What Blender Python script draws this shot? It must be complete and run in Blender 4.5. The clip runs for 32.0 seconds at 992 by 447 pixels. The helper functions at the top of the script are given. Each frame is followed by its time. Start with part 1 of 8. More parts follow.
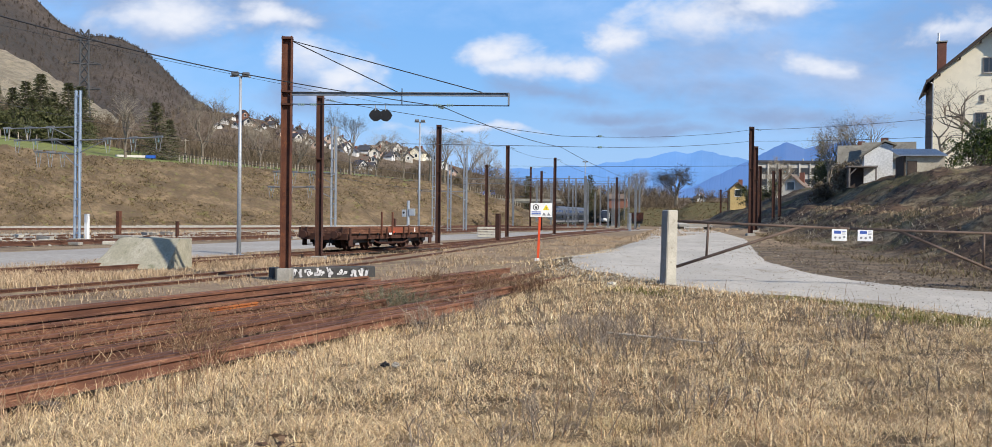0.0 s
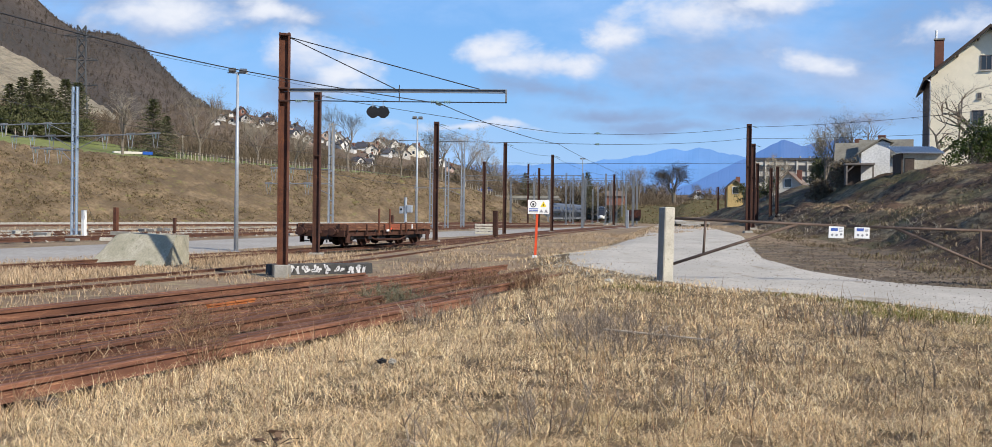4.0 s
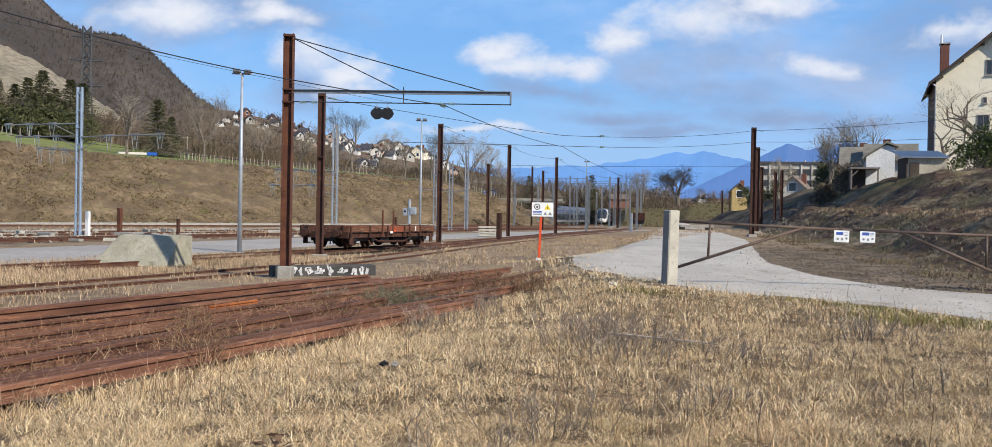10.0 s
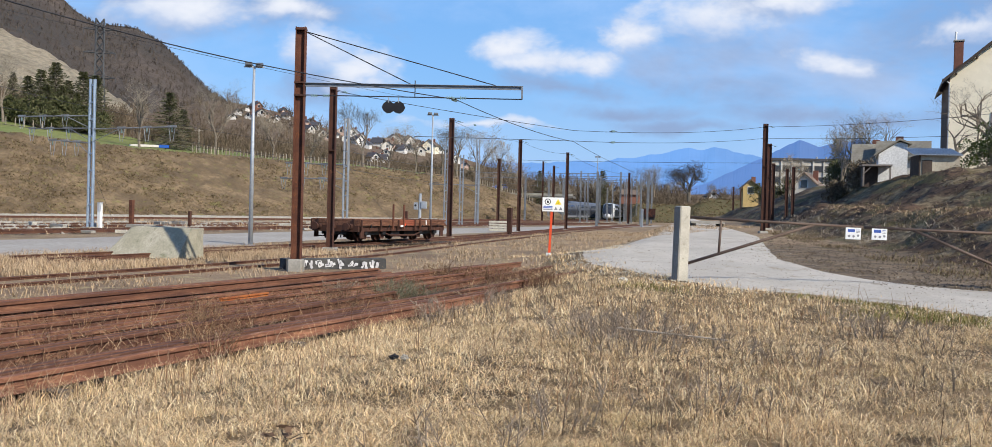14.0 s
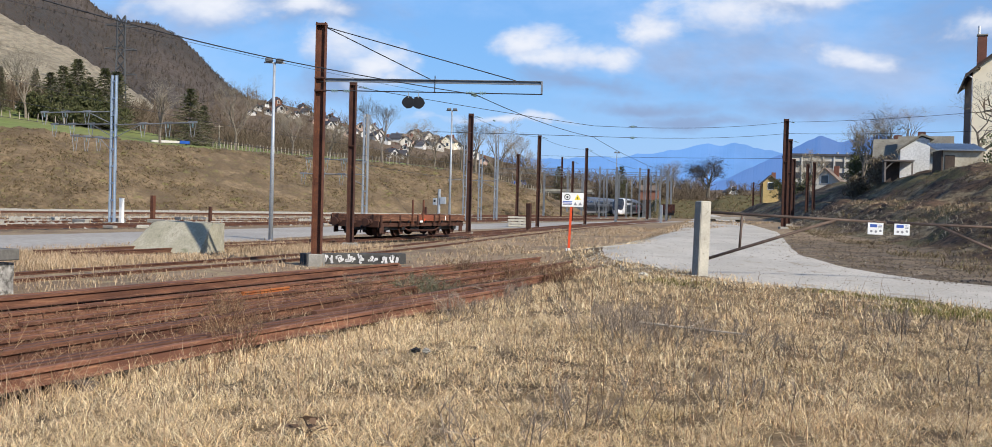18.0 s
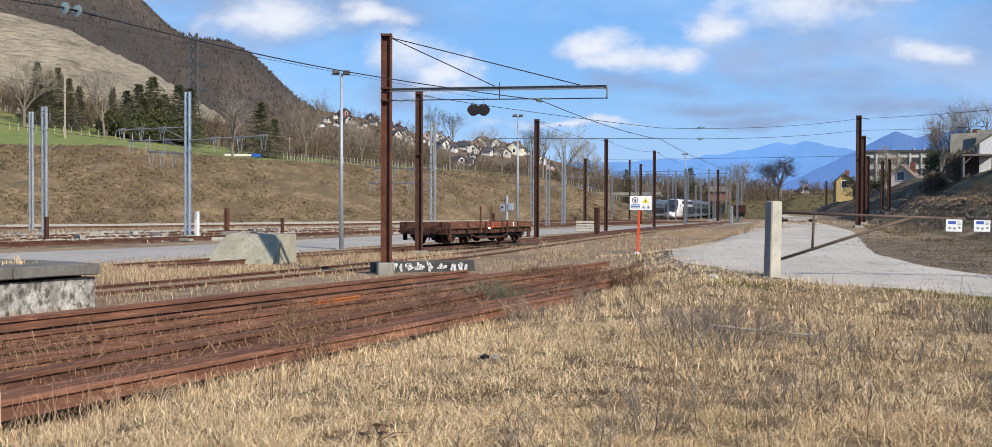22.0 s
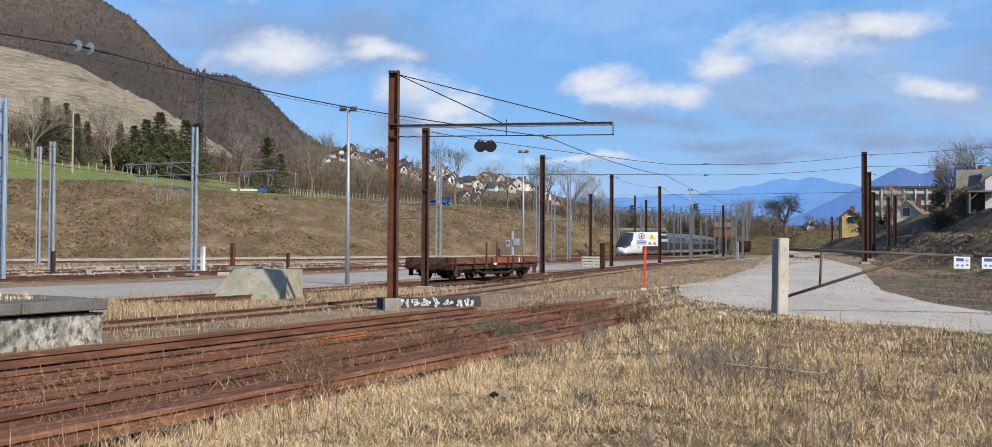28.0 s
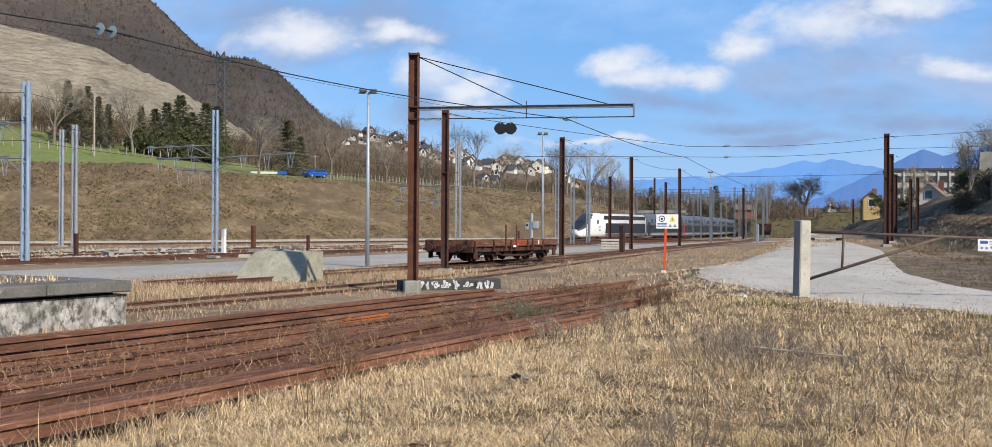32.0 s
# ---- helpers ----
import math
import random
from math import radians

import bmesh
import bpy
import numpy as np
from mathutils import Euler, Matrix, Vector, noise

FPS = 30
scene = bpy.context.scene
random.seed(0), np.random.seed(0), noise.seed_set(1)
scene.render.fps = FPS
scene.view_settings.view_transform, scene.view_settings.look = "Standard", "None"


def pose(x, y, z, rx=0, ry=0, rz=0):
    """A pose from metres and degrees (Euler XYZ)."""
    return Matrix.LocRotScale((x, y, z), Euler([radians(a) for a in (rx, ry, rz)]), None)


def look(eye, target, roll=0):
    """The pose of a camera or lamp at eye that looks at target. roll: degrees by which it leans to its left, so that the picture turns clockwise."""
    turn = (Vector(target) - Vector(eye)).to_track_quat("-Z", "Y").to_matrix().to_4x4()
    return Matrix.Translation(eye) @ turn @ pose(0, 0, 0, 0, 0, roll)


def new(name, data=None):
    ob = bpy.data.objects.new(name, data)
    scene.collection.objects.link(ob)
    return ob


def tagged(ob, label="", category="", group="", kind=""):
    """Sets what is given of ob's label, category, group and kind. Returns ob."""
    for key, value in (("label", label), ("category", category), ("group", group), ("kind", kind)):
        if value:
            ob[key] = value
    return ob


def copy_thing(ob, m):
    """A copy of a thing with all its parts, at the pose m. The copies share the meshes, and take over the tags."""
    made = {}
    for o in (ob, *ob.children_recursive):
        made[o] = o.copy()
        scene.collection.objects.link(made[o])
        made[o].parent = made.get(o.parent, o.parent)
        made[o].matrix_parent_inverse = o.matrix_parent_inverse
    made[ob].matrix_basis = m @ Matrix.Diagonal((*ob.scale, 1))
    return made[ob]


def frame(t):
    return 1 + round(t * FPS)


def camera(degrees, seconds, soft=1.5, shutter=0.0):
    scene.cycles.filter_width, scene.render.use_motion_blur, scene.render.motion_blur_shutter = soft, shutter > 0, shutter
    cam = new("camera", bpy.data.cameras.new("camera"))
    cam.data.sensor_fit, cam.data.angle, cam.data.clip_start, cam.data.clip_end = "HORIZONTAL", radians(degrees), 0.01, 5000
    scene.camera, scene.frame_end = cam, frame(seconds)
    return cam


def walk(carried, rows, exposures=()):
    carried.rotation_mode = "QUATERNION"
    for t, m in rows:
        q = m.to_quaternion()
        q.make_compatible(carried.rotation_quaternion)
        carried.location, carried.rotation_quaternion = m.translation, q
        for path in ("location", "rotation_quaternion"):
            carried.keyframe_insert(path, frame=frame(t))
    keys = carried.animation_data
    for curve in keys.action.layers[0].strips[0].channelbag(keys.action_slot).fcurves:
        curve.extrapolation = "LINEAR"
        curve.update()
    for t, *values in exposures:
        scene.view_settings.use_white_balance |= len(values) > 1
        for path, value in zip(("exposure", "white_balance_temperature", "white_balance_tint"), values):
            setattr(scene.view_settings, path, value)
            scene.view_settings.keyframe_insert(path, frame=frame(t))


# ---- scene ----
# camera: a hand-held stand at the edge of the yard, turning slowly
cam = camera(51.65, 32.0, soft=0.6)
ROWS = [
    (0, pose(0, 0, 2, 89.58, -0.7, 0.005)),
    (0.5, pose(-0.003, 0.02, 2, 89.276, -0.914, -0.184)),
    (1, pose(-0.007, -0.012, 2.01, 89.666, -0.962, -0.009)),
    (1.5, pose(-0.008, 0.004, 2.002, 89.226, -1.048, 0.325)),
    (2, pose(-0.024, 0.001, 1.998, 89.168, -1.281, 0.26)),
    (2.5, pose(-0.011, -0.006, 2.003, 89.013, -1.459, -0.39)),
    (3, pose(-0.008, -0.005, 2.007, 89.338, -1.22, 0.032)),
    (3.5, pose(-0.002, -0.017, 2.002, 89.346, -0.98, 0.017)),
    (5.5, pose(0.041, 0.058, 1.99, 89.68, 0.236, -0.933)),
    (6, pose(0.052, 0.067, 1.986, 89.622, 0.224, -1.673)),
    (6.5, pose(0.039, 0.071, 1.988, 89.915, -0.486, -1.577)),
    (7, pose(0.02, 0.092, 1.981, 90.036, -0.377, -1.148)),
    (7.5, pose(0.033, 0.059, 1.994, 90, -0.418, -0.936)),
    (8, pose(0.022, 0.065, 1.987, 90.036, -0.393, -0.933)),
    (8.5, pose(0.01, 0.076, 1.985, 89.582, -0.619, -0.765)),
    (9, pose(0.017, 0.073, 1.994, 89.444, -0.714, -0.342)),
    (9.5, pose(0, 0.082, 1.989, 89.347, -1.019, -0.06)),
    (10, pose(0.004, 0.08, 1.991, 89.548, -1.063, 0.076)),
    (10.5, pose(0.004, 0.115, 1.983, 89.339, -0.986, 0.137)),
    (11, pose(0.002, 0.077, 1.991, 89.287, -1.17, 0.084)),
    (11.5, pose(-0.005, 0.091, 1.978, 89.218, -1.293, -0.21)),
    (12, pose(0.002, 0.092, 1.986, 89.251, -1.124, 0.013)),
    (12.5, pose(0.008, 0.091, 1.98, 89.417, -1.356, 0.312)),
    (13, pose(0.007, 0.081, 1.984, 89.3, -1.407, 0.519)),
    (13.5, pose(0.001, 0.087, 1.986, 89.267, -1.304, 0.681)),
    (14, pose(0.002, 0.077, 1.987, 89.24, -1.469, 0.663)),
    (14.5, pose(-0.005, 0.093, 1.979, 89.213, -1.518, 0.679)),
    (16.5, pose(-0.016, 0.047, 1.977, 89.219, -1.255, 2.171)),
    (17, pose(-0.023, 0.055, 1.97, 88.966, -1.459, 1.083)),
    (17.5, pose(-0.018, 0.07, 1.97, 88.672, -1.368, 1.482)),
    (18, pose(-0.028, 0.069, 1.965, 88.979, -1.493, 1.705)),
    (18.5, pose(-0.017, 0.093, 1.978, 89.063, -1.733, 2.097)),
    (19, pose(-0.024, 0.083, 1.968, 89.295, -1.239, 2.032)),
    (19.5, pose(-0.015, 0.055, 1.97, 89.546, -0.803, 2.978)),
    (20, pose(-0.019, 0.088, 1.972, 89.362, 0.013, 5.24)),
    (20.5, pose(-0.007, 0.061, 1.959, 89.029, 0.3, 5.912)),
    (21, pose(0.011, 0.065, 1.966, 88.405, 0.101, 5.493)),
    (21.5, pose(0.001, 0.082, 1.968, 88.327, 0.097, 5.283)),
    (22, pose(-0.003, 0.06, 1.969, 89.239, -0.196, 5.507)),
    (22.5, pose(-0.023, 0.063, 1.968, 89.722, -0.202, 5.668)),
    (23, pose(-0.019, 0.059, 1.969, 89.395, -0.279, 6.132)),
    (23.5, pose(-0.014, 0.058, 1.969, 89.459, -0.514, 5.545)),
    (24, pose(-0.021, 0.062, 1.958, 88.927, -1.013, 5.957)),
    (24.5, pose(-0.022, 0.058, 1.973, 89.702, -0.903, 6.038)),
    (25, pose(-0.03, 0.058, 1.968, 89.329, -1.079, 4.989)),
    (25.5, pose(-0.035, 0.058, 1.97, 89.421, -1.224, 4.935)),
    (27.5, pose(-0.052, 0.018, 1.995, 90.9, -0.683, 4.467)),
    (28, pose(-0.049, 0.026, 1.994, 91.2, -0.314, 5.784)),
    (28.5, pose(-0.05, 0.026, 1.985, 90.415, -0.106, 6.235)),
    (29, pose(-0.041, 0.003, 1.992, 90.484, -0.341, 5.698)),
    (29.5, pose(-0.058, 0.009, 1.992, 90.173, -0.427, 5.962)),
    (30, pose(-0.065, 0.023, 1.99, 90.285, -0.569, 5.663)),
    (30.5, pose(-0.069, 0.025, 1.99, 90.263, -0.398, 5.903)),
    (31, pose(-0.067, 0.038, 1.983, 89.926, -0.429, 6.409)),
    (31.5, pose(-0.07, 0.021, 1.994, 90.256, -0.219, 6.734)),
    (32, pose(-0.08, 0.023, 1.989, 90.218, -0.326, 6.844)),
]

# the camera meters the sky a little as it tilts
walk(cam, ROWS, [(0, 0.24), (3.5, 0.24), (6, 0.19), (11, 0.19), (12.5, 0.24), (25.5, 0.24), (28, 0.13), (29, 0.19), (32, 0.20)])

# ---- sky, sun, exposure ----
SUN_AZ, SUN_EL = 134.5, 34.0            # degrees clockwise from +y, and above the horizon


def direction(az, el=0.0):
    a, e = radians(az), radians(el)
    return Vector((math.sin(a) * math.cos(e), math.cos(a) * math.cos(e), math.sin(e)))


sun = new("sun", bpy.data.lights.new("sun", "SUN"))
sun.data.energy, sun.data.angle, sun.data.color = 4.9, radians(0.6), (1.0, 0.92, 0.80)
sun.matrix_world = look(direction(SUN_AZ, SUN_EL) * 50, (0, 0, 0))


class Tree:
    """Short hand for a node tree."""

    def __init__(self, tree):
        self.tree = tree

    def add(self, kind, **values):
        node = self.tree.nodes.new("ShaderNode" + kind)
        for key, value in values.items():
            setattr(node, key, value)
        return node

    def put(self, socket, value):
        if isinstance(value, bpy.types.NodeSocket):
            self.tree.links.new(value, socket)
        elif value is not None:
            if isinstance(value, tuple) and len(value) == 3 and socket.type == "RGBA":
                value = (*value, 1)
            socket.default_value = value

    def math(self, op, a, b=None, c=None, clamp=False):
        node = self.add("Math", operation=op, use_clamp=clamp)
        for socket, value in zip(node.inputs, (a, b, c)):
            self.put(socket, value)
        return node.outputs[0]

    def mix(self, factor, a, b, blend="MIX"):
        node = self.add("Mix", data_type="RGBA", blend_type=blend)
        self.put(node.inputs[0], factor)
        self.put(node.inputs[6], a)
        self.put(node.inputs[7], b)
        return node.outputs[2]

    def noise(self, vector, scale, detail=4, rough=0.55, distort=0.0):
        node = self.add("TexNoise")
        self.put(node.inputs["Vector"], vector)
        for key, value in (("Scale", scale), ("Detail", detail), ("Roughness", rough), ("Distortion", distort)):
            node.inputs[key].default_value = value
        return node.outputs["Fac"]

    def ramp(self, value, low, high):
        node = self.add("MapRange", interpolation_type="SMOOTHSTEP")
        self.put(node.inputs["Value"], value)
        node.inputs["From Min"].default_value, node.inputs["From Max"].default_value = low, high
        return node.outputs[0]

    def scaled(self, vector, scale, shift=(0, 0, 0)):
        node = self.add("Mapping")
        self.put(node.inputs["Vector"], vector)
        node.inputs["Scale"].default_value, node.inputs["Location"].default_value = scale, shift
        return node.outputs[0]


def make_sky():
    """Blue sky with broken cumulus: a physical sky, clouds mixed in by direction."""
    world = bpy.data.worlds.new("sky")
    world.use_nodes = True
    scene.world = world
    world.node_tree.nodes.clear()
    n = Tree(world.node_tree)
    sky = n.add("TexSky", sky_type="NISHITA", sun_disc=False, sun_elevation=radians(SUN_EL), sun_rotation=radians(SUN_AZ))
    sky.air_density, sky.dust_density, sky.ozone_density = 1.0, 0.6, 2.0
    way = n.add("TexCoord").outputs["Generated"]
    xyz = n.add("SeparateXYZ")
    n.put(xyz.inputs[0], way)
    # angle round the horizon (0 = +y) and height, in units of about a radian
    side = n.math("ARCTAN2", xyz.outputs[0], xyz.outputs[1])
    high = n.math("ARCSINE", xyz.outputs[2])
    flat = n.add("CombineXYZ")
    n.put(flat.inputs[0], side)
    n.put(flat.inputs[1], high)
    p = flat.outputs[0]
    warp = n.noise(n.scaled(p, (6.0, 9.0, 1.0), (4.2, 0.3, 0)), 1.0, 5, 0.6)
    warp2 = n.noise(n.scaled(p, (6.0, 9.0, 1.0), (9.7, 5.3, 0)), 1.0, 5, 0.6)
    side_w = n.math("ADD", side, n.math("MULTIPLY", n.math("SUBTRACT", warp, 0.5), 0.16))
    high_w = n.math("ADD", high, n.math("MULTIPLY", n.math("SUBTRACT", warp2, 0.5), 0.06))
    broad = n.noise(n.scaled(p, (3.4, 8.0, 1.0), (1.3, 0.4, 0)), 1.0, 6, 0.6, 0.3)
    fine = n.noise(n.scaled(p, (14.0, 22.0, 1.0)), 1.0, 8, 0.62, 0.4)
    veil = n.ramp(n.math("ADD", n.math("MULTIPLY", broad, 0.8), n.math("MULTIPLY", fine, 0.2)), 0.40, 0.66)
    billow = n.noise(n.scaled(p, (9.0, 15.0, 1.0), (2.1, 6.4, 0)), 1.0, 5, 0.55, 0.2)
    rough = n.math("ADD", n.math("MULTIPLY", n.math("SUBTRACT", billow, 0.5), 1.5), n.math("MULTIPLY", n.math("SUBTRACT", fine, 0.5), 1.5))

    def puff(az, el, wide, tall, flat_base=0.8, soft=0.95):
        """A soft cloud round one direction, with a ragged edge and a flatter base; also its sunlit upper part."""
        a = n.math("DIVIDE", n.math("SUBTRACT", side_w, radians(az)), radians(wide))
        b = n.math("DIVIDE", n.math("SUBTRACT", high_w, radians(el)), radians(tall))
        upper = n.ramp(n.math("ADD", b, n.math("MULTIPLY", rough, 0.5)), -0.55, 0.35)
        b = n.math("MULTIPLY", b, n.math("ADD", 1.0, n.math("MULTIPLY", n.math("LESS_THAN", b, 0.0), flat_base)))
        away = n.math("SQRT", n.math("ADD", n.math("MULTIPLY", a, a), n.math("MULTIPLY", b, b)))
        body = n.ramp(n.math("ADD", n.math("SUBTRACT", 1.0, away), rough), -0.15, soft)
        return body, n.math("MULTIPLY", body, upper)

    white = lit = None
    for spec in CLOUDS_WHITE:
        one, top = puff(*spec)
        white = one if white is None else n.math("MAXIMUM", white, one)
        lit = top if lit is None else n.math("MAXIMUM", lit, top)
    grey = None
    for spec in CLOUDS_GREY:
        one, _ = puff(*spec, 0.2, 1.1)
        grey = one if grey is None else n.math("MAXIMUM", grey, one)
    low = n.math("SUBTRACT", 1.0, n.ramp(high, 0.03, 0.13))
    blue = n.mix(0.55, n.mix(1.0, sky.outputs[0], (SKY_GAIN,) * 3, "MULTIPLY"), SKY_BLUE)
    zenith = n.ramp(high, 0.28, 0.95)            # the open sky deepens overhead
    blue = n.mix(zenith, blue, SKY_ZENITH)
    c = n.mix(n.math("MULTIPLY", veil, n.math("SUBTRACT", 0.6, n.math("MULTIPLY", zenith, 0.3))), blue, CLOUD_VEIL)
    c = n.mix(n.math("MULTIPLY", low, 0.55), c, CLOUD_LOW)
    c = n.mix(n.math("MULTIPLY", grey, 0.95), c, n.mix(n.ramp(broad, 0.45, 0.72), CLOUD_GREY, CLOUD_PALE))
    c = n.mix(n.math("MULTIPLY", white, 0.85), c, CLOUD_SHADE)
    c = n.mix(n.math("MULTIPLY", lit, 0.95), c, CLOUD_WHITE)
    ground = n.math("LESS_THAN", high, -0.02)
    c = n.mix(ground, c, (0.12, 0.11, 0.09))
    back = n.add("Background")
    n.put(back.inputs[0], c)
    back.inputs[1].default_value = 1.0
    out = n.add("OutputWorld")
    n.tree.links.new(back.outputs[0], out.inputs[0])


SKY_GAIN = 0.09
SKY_BLUE = (0.13, 0.43, 0.98)
SKY_ZENITH = (0.045, 0.11, 0.30)
CLOUD_VEIL = (0.39, 0.57, 0.89)
CLOUD_LOW = (0.35, 0.53, 0.82)
CLOUD_GREY = (0.25, 0.35, 0.56)
CLOUD_PALE = (0.36, 0.48, 0.71)
CLOUD_SHADE = (0.46, 0.55, 0.74)
CLOUD_WHITE = (0.74, 0.77, 0.84)
# clouds: azimuth, height, half-width and half-height in degrees
CLOUDS_WHITE = [(0.4, 8.9, 2.3, 1.3), (2.6, 8.2, 3.0, 1.1), (6.9, 9.2, 2.4, 1.3), (10.6, 10.2, 4.0, 2.2), (-17.8, 10.0, 4.5, 1.4), (-12.8, 10.1, 3.4, 1.1), (-10.9, 7.9, 3.2, 1.9), (-8.4, 6.8, 2.6, 1.3), (17.2, 8.3, 2.2, 0.9),
                (16.4, 11.4, 2.4, 0.9), (27.0, 12.4, 5.0, 1.8), (23.5, 9.5, 2.6, 1.1),
                (-2.0, 4.6, 5.0, 0.4), (-26.0, 13.5, 6.0, 1.6)]
CLOUDS_GREY = [(-17.8, 10.2, 5.5, 2.2), (-22.0, 9.4, 4.0, 1.6), (-12.0, 10.2, 5.0, 1.8), (-14.0, 10.6, 8.0, 2.6), (9.0, 4.9, 5.0, 0.6), (20.0, 5.2, 5.0, 0.7), (12.5, 8.6, 9.0, 2.4), (9.0, 8.2, 5.0, 1.6), (13.0, 7.2, 6.0, 1.5), (18.0, 8.0, 6.5, 2.4), (-20.0, 11.0, 5.0, 2.0), (23.0, 9.6, 6.0, 3.0),
               (25.0, 5.5, 8.0, 1.4), (14.0, 11.2, 5.0, 1.3), (6.0, 5.6, 5.0, 0.7), (16.0, 5.8, 6.0, 0.9), (-11.0, 6.4, 3.5, 1.2), (2.2, 7.0, 3.5, 0.9)]
make_sky()

# ---- materials ----
def material(name, a, b=None, scale=1.0, fine=25.0, rough=0.85, bump=0.3, depth=0.01, metal=0.0, stain=None, amount=0.0,
             space="Object", stretch=(1, 1, 1), vary=0.0, spec=0.3, grit=0.45):
    """A two-scale surface: colours a and b mixed by broad noise, darkened grain, an optional stain colour, and bump."""
    m = bpy.data.materials.new(name)
    m.use_nodes = True
    n = Tree(m.node_tree)
    shader = m.node_tree.nodes["Principled BSDF"]
    if space == "World":
        p = n.add("NewGeometry").outputs["Position"]
    else:
        p = n.add("TexCoord").outputs["Object"]
    p = n.scaled(p, stretch)
    b = b or tuple(v * 0.75 for v in a)
    wide = n.noise(p, scale, 5, 0.6)
    grain = n.noise(p, fine, 4, 0.65)
    c = n.mix(n.ramp(wide, 0.37, 0.63), a, b)
    c = n.mix(n.math("MULTIPLY", n.ramp(grain, 0.40, 0.60), grit), c, tuple(v * 0.55 for v in a))
    if stain:
        spots = n.noise(n.scaled(p, (1, 1, 1), (3.7, 1.9, 8.1)), scale * 2.3, 6, 0.7)
        c = n.mix(n.ramp(spots, 0.68 - 0.3 * amount, 0.78 - 0.2 * amount), c, stain)
    if vary:
        value = n.math("ADD", 1.0 - vary, n.math("MULTIPLY", n.add("ObjectInfo").outputs["Random"], 2 * vary))
        tint = n.add("HueSaturation")
        n.put(tint.inputs["Color"], c)
        n.put(tint.inputs["Value"], value)
        c = tint.outputs[0]
    n.put(shader.inputs["Base Color"], c)
    shader.inputs["Metallic"].default_value = metal
    shader.inputs["Specular IOR Level"].default_value = spec
    n.put(shader.inputs["Roughness"], n.math("ADD", rough - 0.08, n.math("MULTIPLY", grain, 0.16), clamp=True))
    if bump:
        node = n.add("Bump")
        node.inputs["Strength"].default_value, node.inputs["Distance"].default_value = bump, depth
        n.put(node.inputs["Height"], n.math("ADD", n.math("MULTIPLY", wide, 0.6), grain))
        n.tree.links.new(node.outputs[0], shader.inputs["Normal"])
    return m


def blades(name, colours, rough=0.7):
    """Leaf or stalk colour that differs from blade to blade."""
    m = bpy.data.materials.new(name)
    m.use_nodes = True
    n = Tree(m.node_tree)
    shader = m.node_tree.nodes["Principled BSDF"]
    pick = n.add("NewGeometry").outputs["Random Per Island"]
    ramp = n.add("ValToRGB")
    n.put(ramp.inputs[0], pick)
    for i, c in enumerate(colours):
        e = ramp.color_ramp.elements[i] if i < 2 else ramp.color_ramp.elements.new(1.0)
        e.color = (*c, 1)
    for i in range(len(colours)):
        ramp.color_ramp.elements[i].position = i / (len(colours) - 1)
    p = n.add("NewGeometry").outputs["Position"]
    broad = n.noise(p, 0.35, 4, 0.6)
    c = n.mix(n.math("MULTIPLY", n.ramp(broad, 0.4, 0.7), 0.35), ramp.outputs[0], tuple(v * 0.5 for v in colours[0]))
    n.put(shader.inputs["Base Color"], c)
    shader.inputs["Roughness"].default_value = rough
    shader.inputs["Specular IOR Level"].default_value = 0.2
    return m


def glass_dark(name, colour=(0.02, 0.025, 0.03), rough=0.08):
    m = bpy.data.materials.new(name)
    m.use_nodes = True
    s = m.node_tree.nodes["Principled BSDF"]
    s.inputs["Base Color"].default_value = (*colour, 1)
    s.inputs["Roughness"].default_value = rough
    s.inputs["Specular IOR Level"].default_value = 0.6
    return m


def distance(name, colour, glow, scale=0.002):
    """Far mountains as a plain backdrop: haze of kilometres of air painted as glow."""
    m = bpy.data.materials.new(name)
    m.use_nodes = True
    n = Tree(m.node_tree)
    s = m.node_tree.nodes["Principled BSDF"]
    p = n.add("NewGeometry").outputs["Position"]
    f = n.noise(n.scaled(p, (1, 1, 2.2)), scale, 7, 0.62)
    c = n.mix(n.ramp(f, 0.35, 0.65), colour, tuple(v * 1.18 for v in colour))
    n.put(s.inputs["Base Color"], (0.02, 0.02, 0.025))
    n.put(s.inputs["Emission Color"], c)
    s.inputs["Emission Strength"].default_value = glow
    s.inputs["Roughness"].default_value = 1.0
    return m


RUST = material("rusty_steel", (0.165, 0.066, 0.038), (0.10, 0.040, 0.026), 2.2, 40, 0.8, 0.5, 0.004, 0.15, (0.23, 0.085, 0.035), 0.35, vary=0.18)
RUST_DARK = material("dark_rusty_steel", (0.085, 0.038, 0.026), (0.05, 0.024, 0.018), 1.8, 30, 0.85, 0.4, 0.004, 0.1, (0.15, 0.06, 0.03), 0.3, vary=0.15)
RUST_ORANGE = material("fresh_orange_rust", (0.42, 0.14, 0.04), (0.30, 0.09, 0.03), 3, 40, 0.85, 0.4, 0.003)
RAIL_RUST = material("old_rail_rust", (0.215, 0.098, 0.058), (0.095, 0.042, 0.028), 1.1, 9, 0.85, 0.6, 0.006, 0.05, (0.32, 0.165, 0.095), 0.45, vary=0.3, stretch=(6, 0.7, 6), grit=0.6)
GALV_FAR = material("dull_galvanised_steel", (0.27, 0.285, 0.30), (0.20, 0.21, 0.22), 1.5, 30, 0.6, 0.1, 0.002, 0.2, vary=0.15)
ARM_GREY = material("grey_arm_paint", (0.24, 0.265, 0.30), (0.19, 0.21, 0.24), 2.5, 30, 0.6, 0.15, 0.002, 0.2)
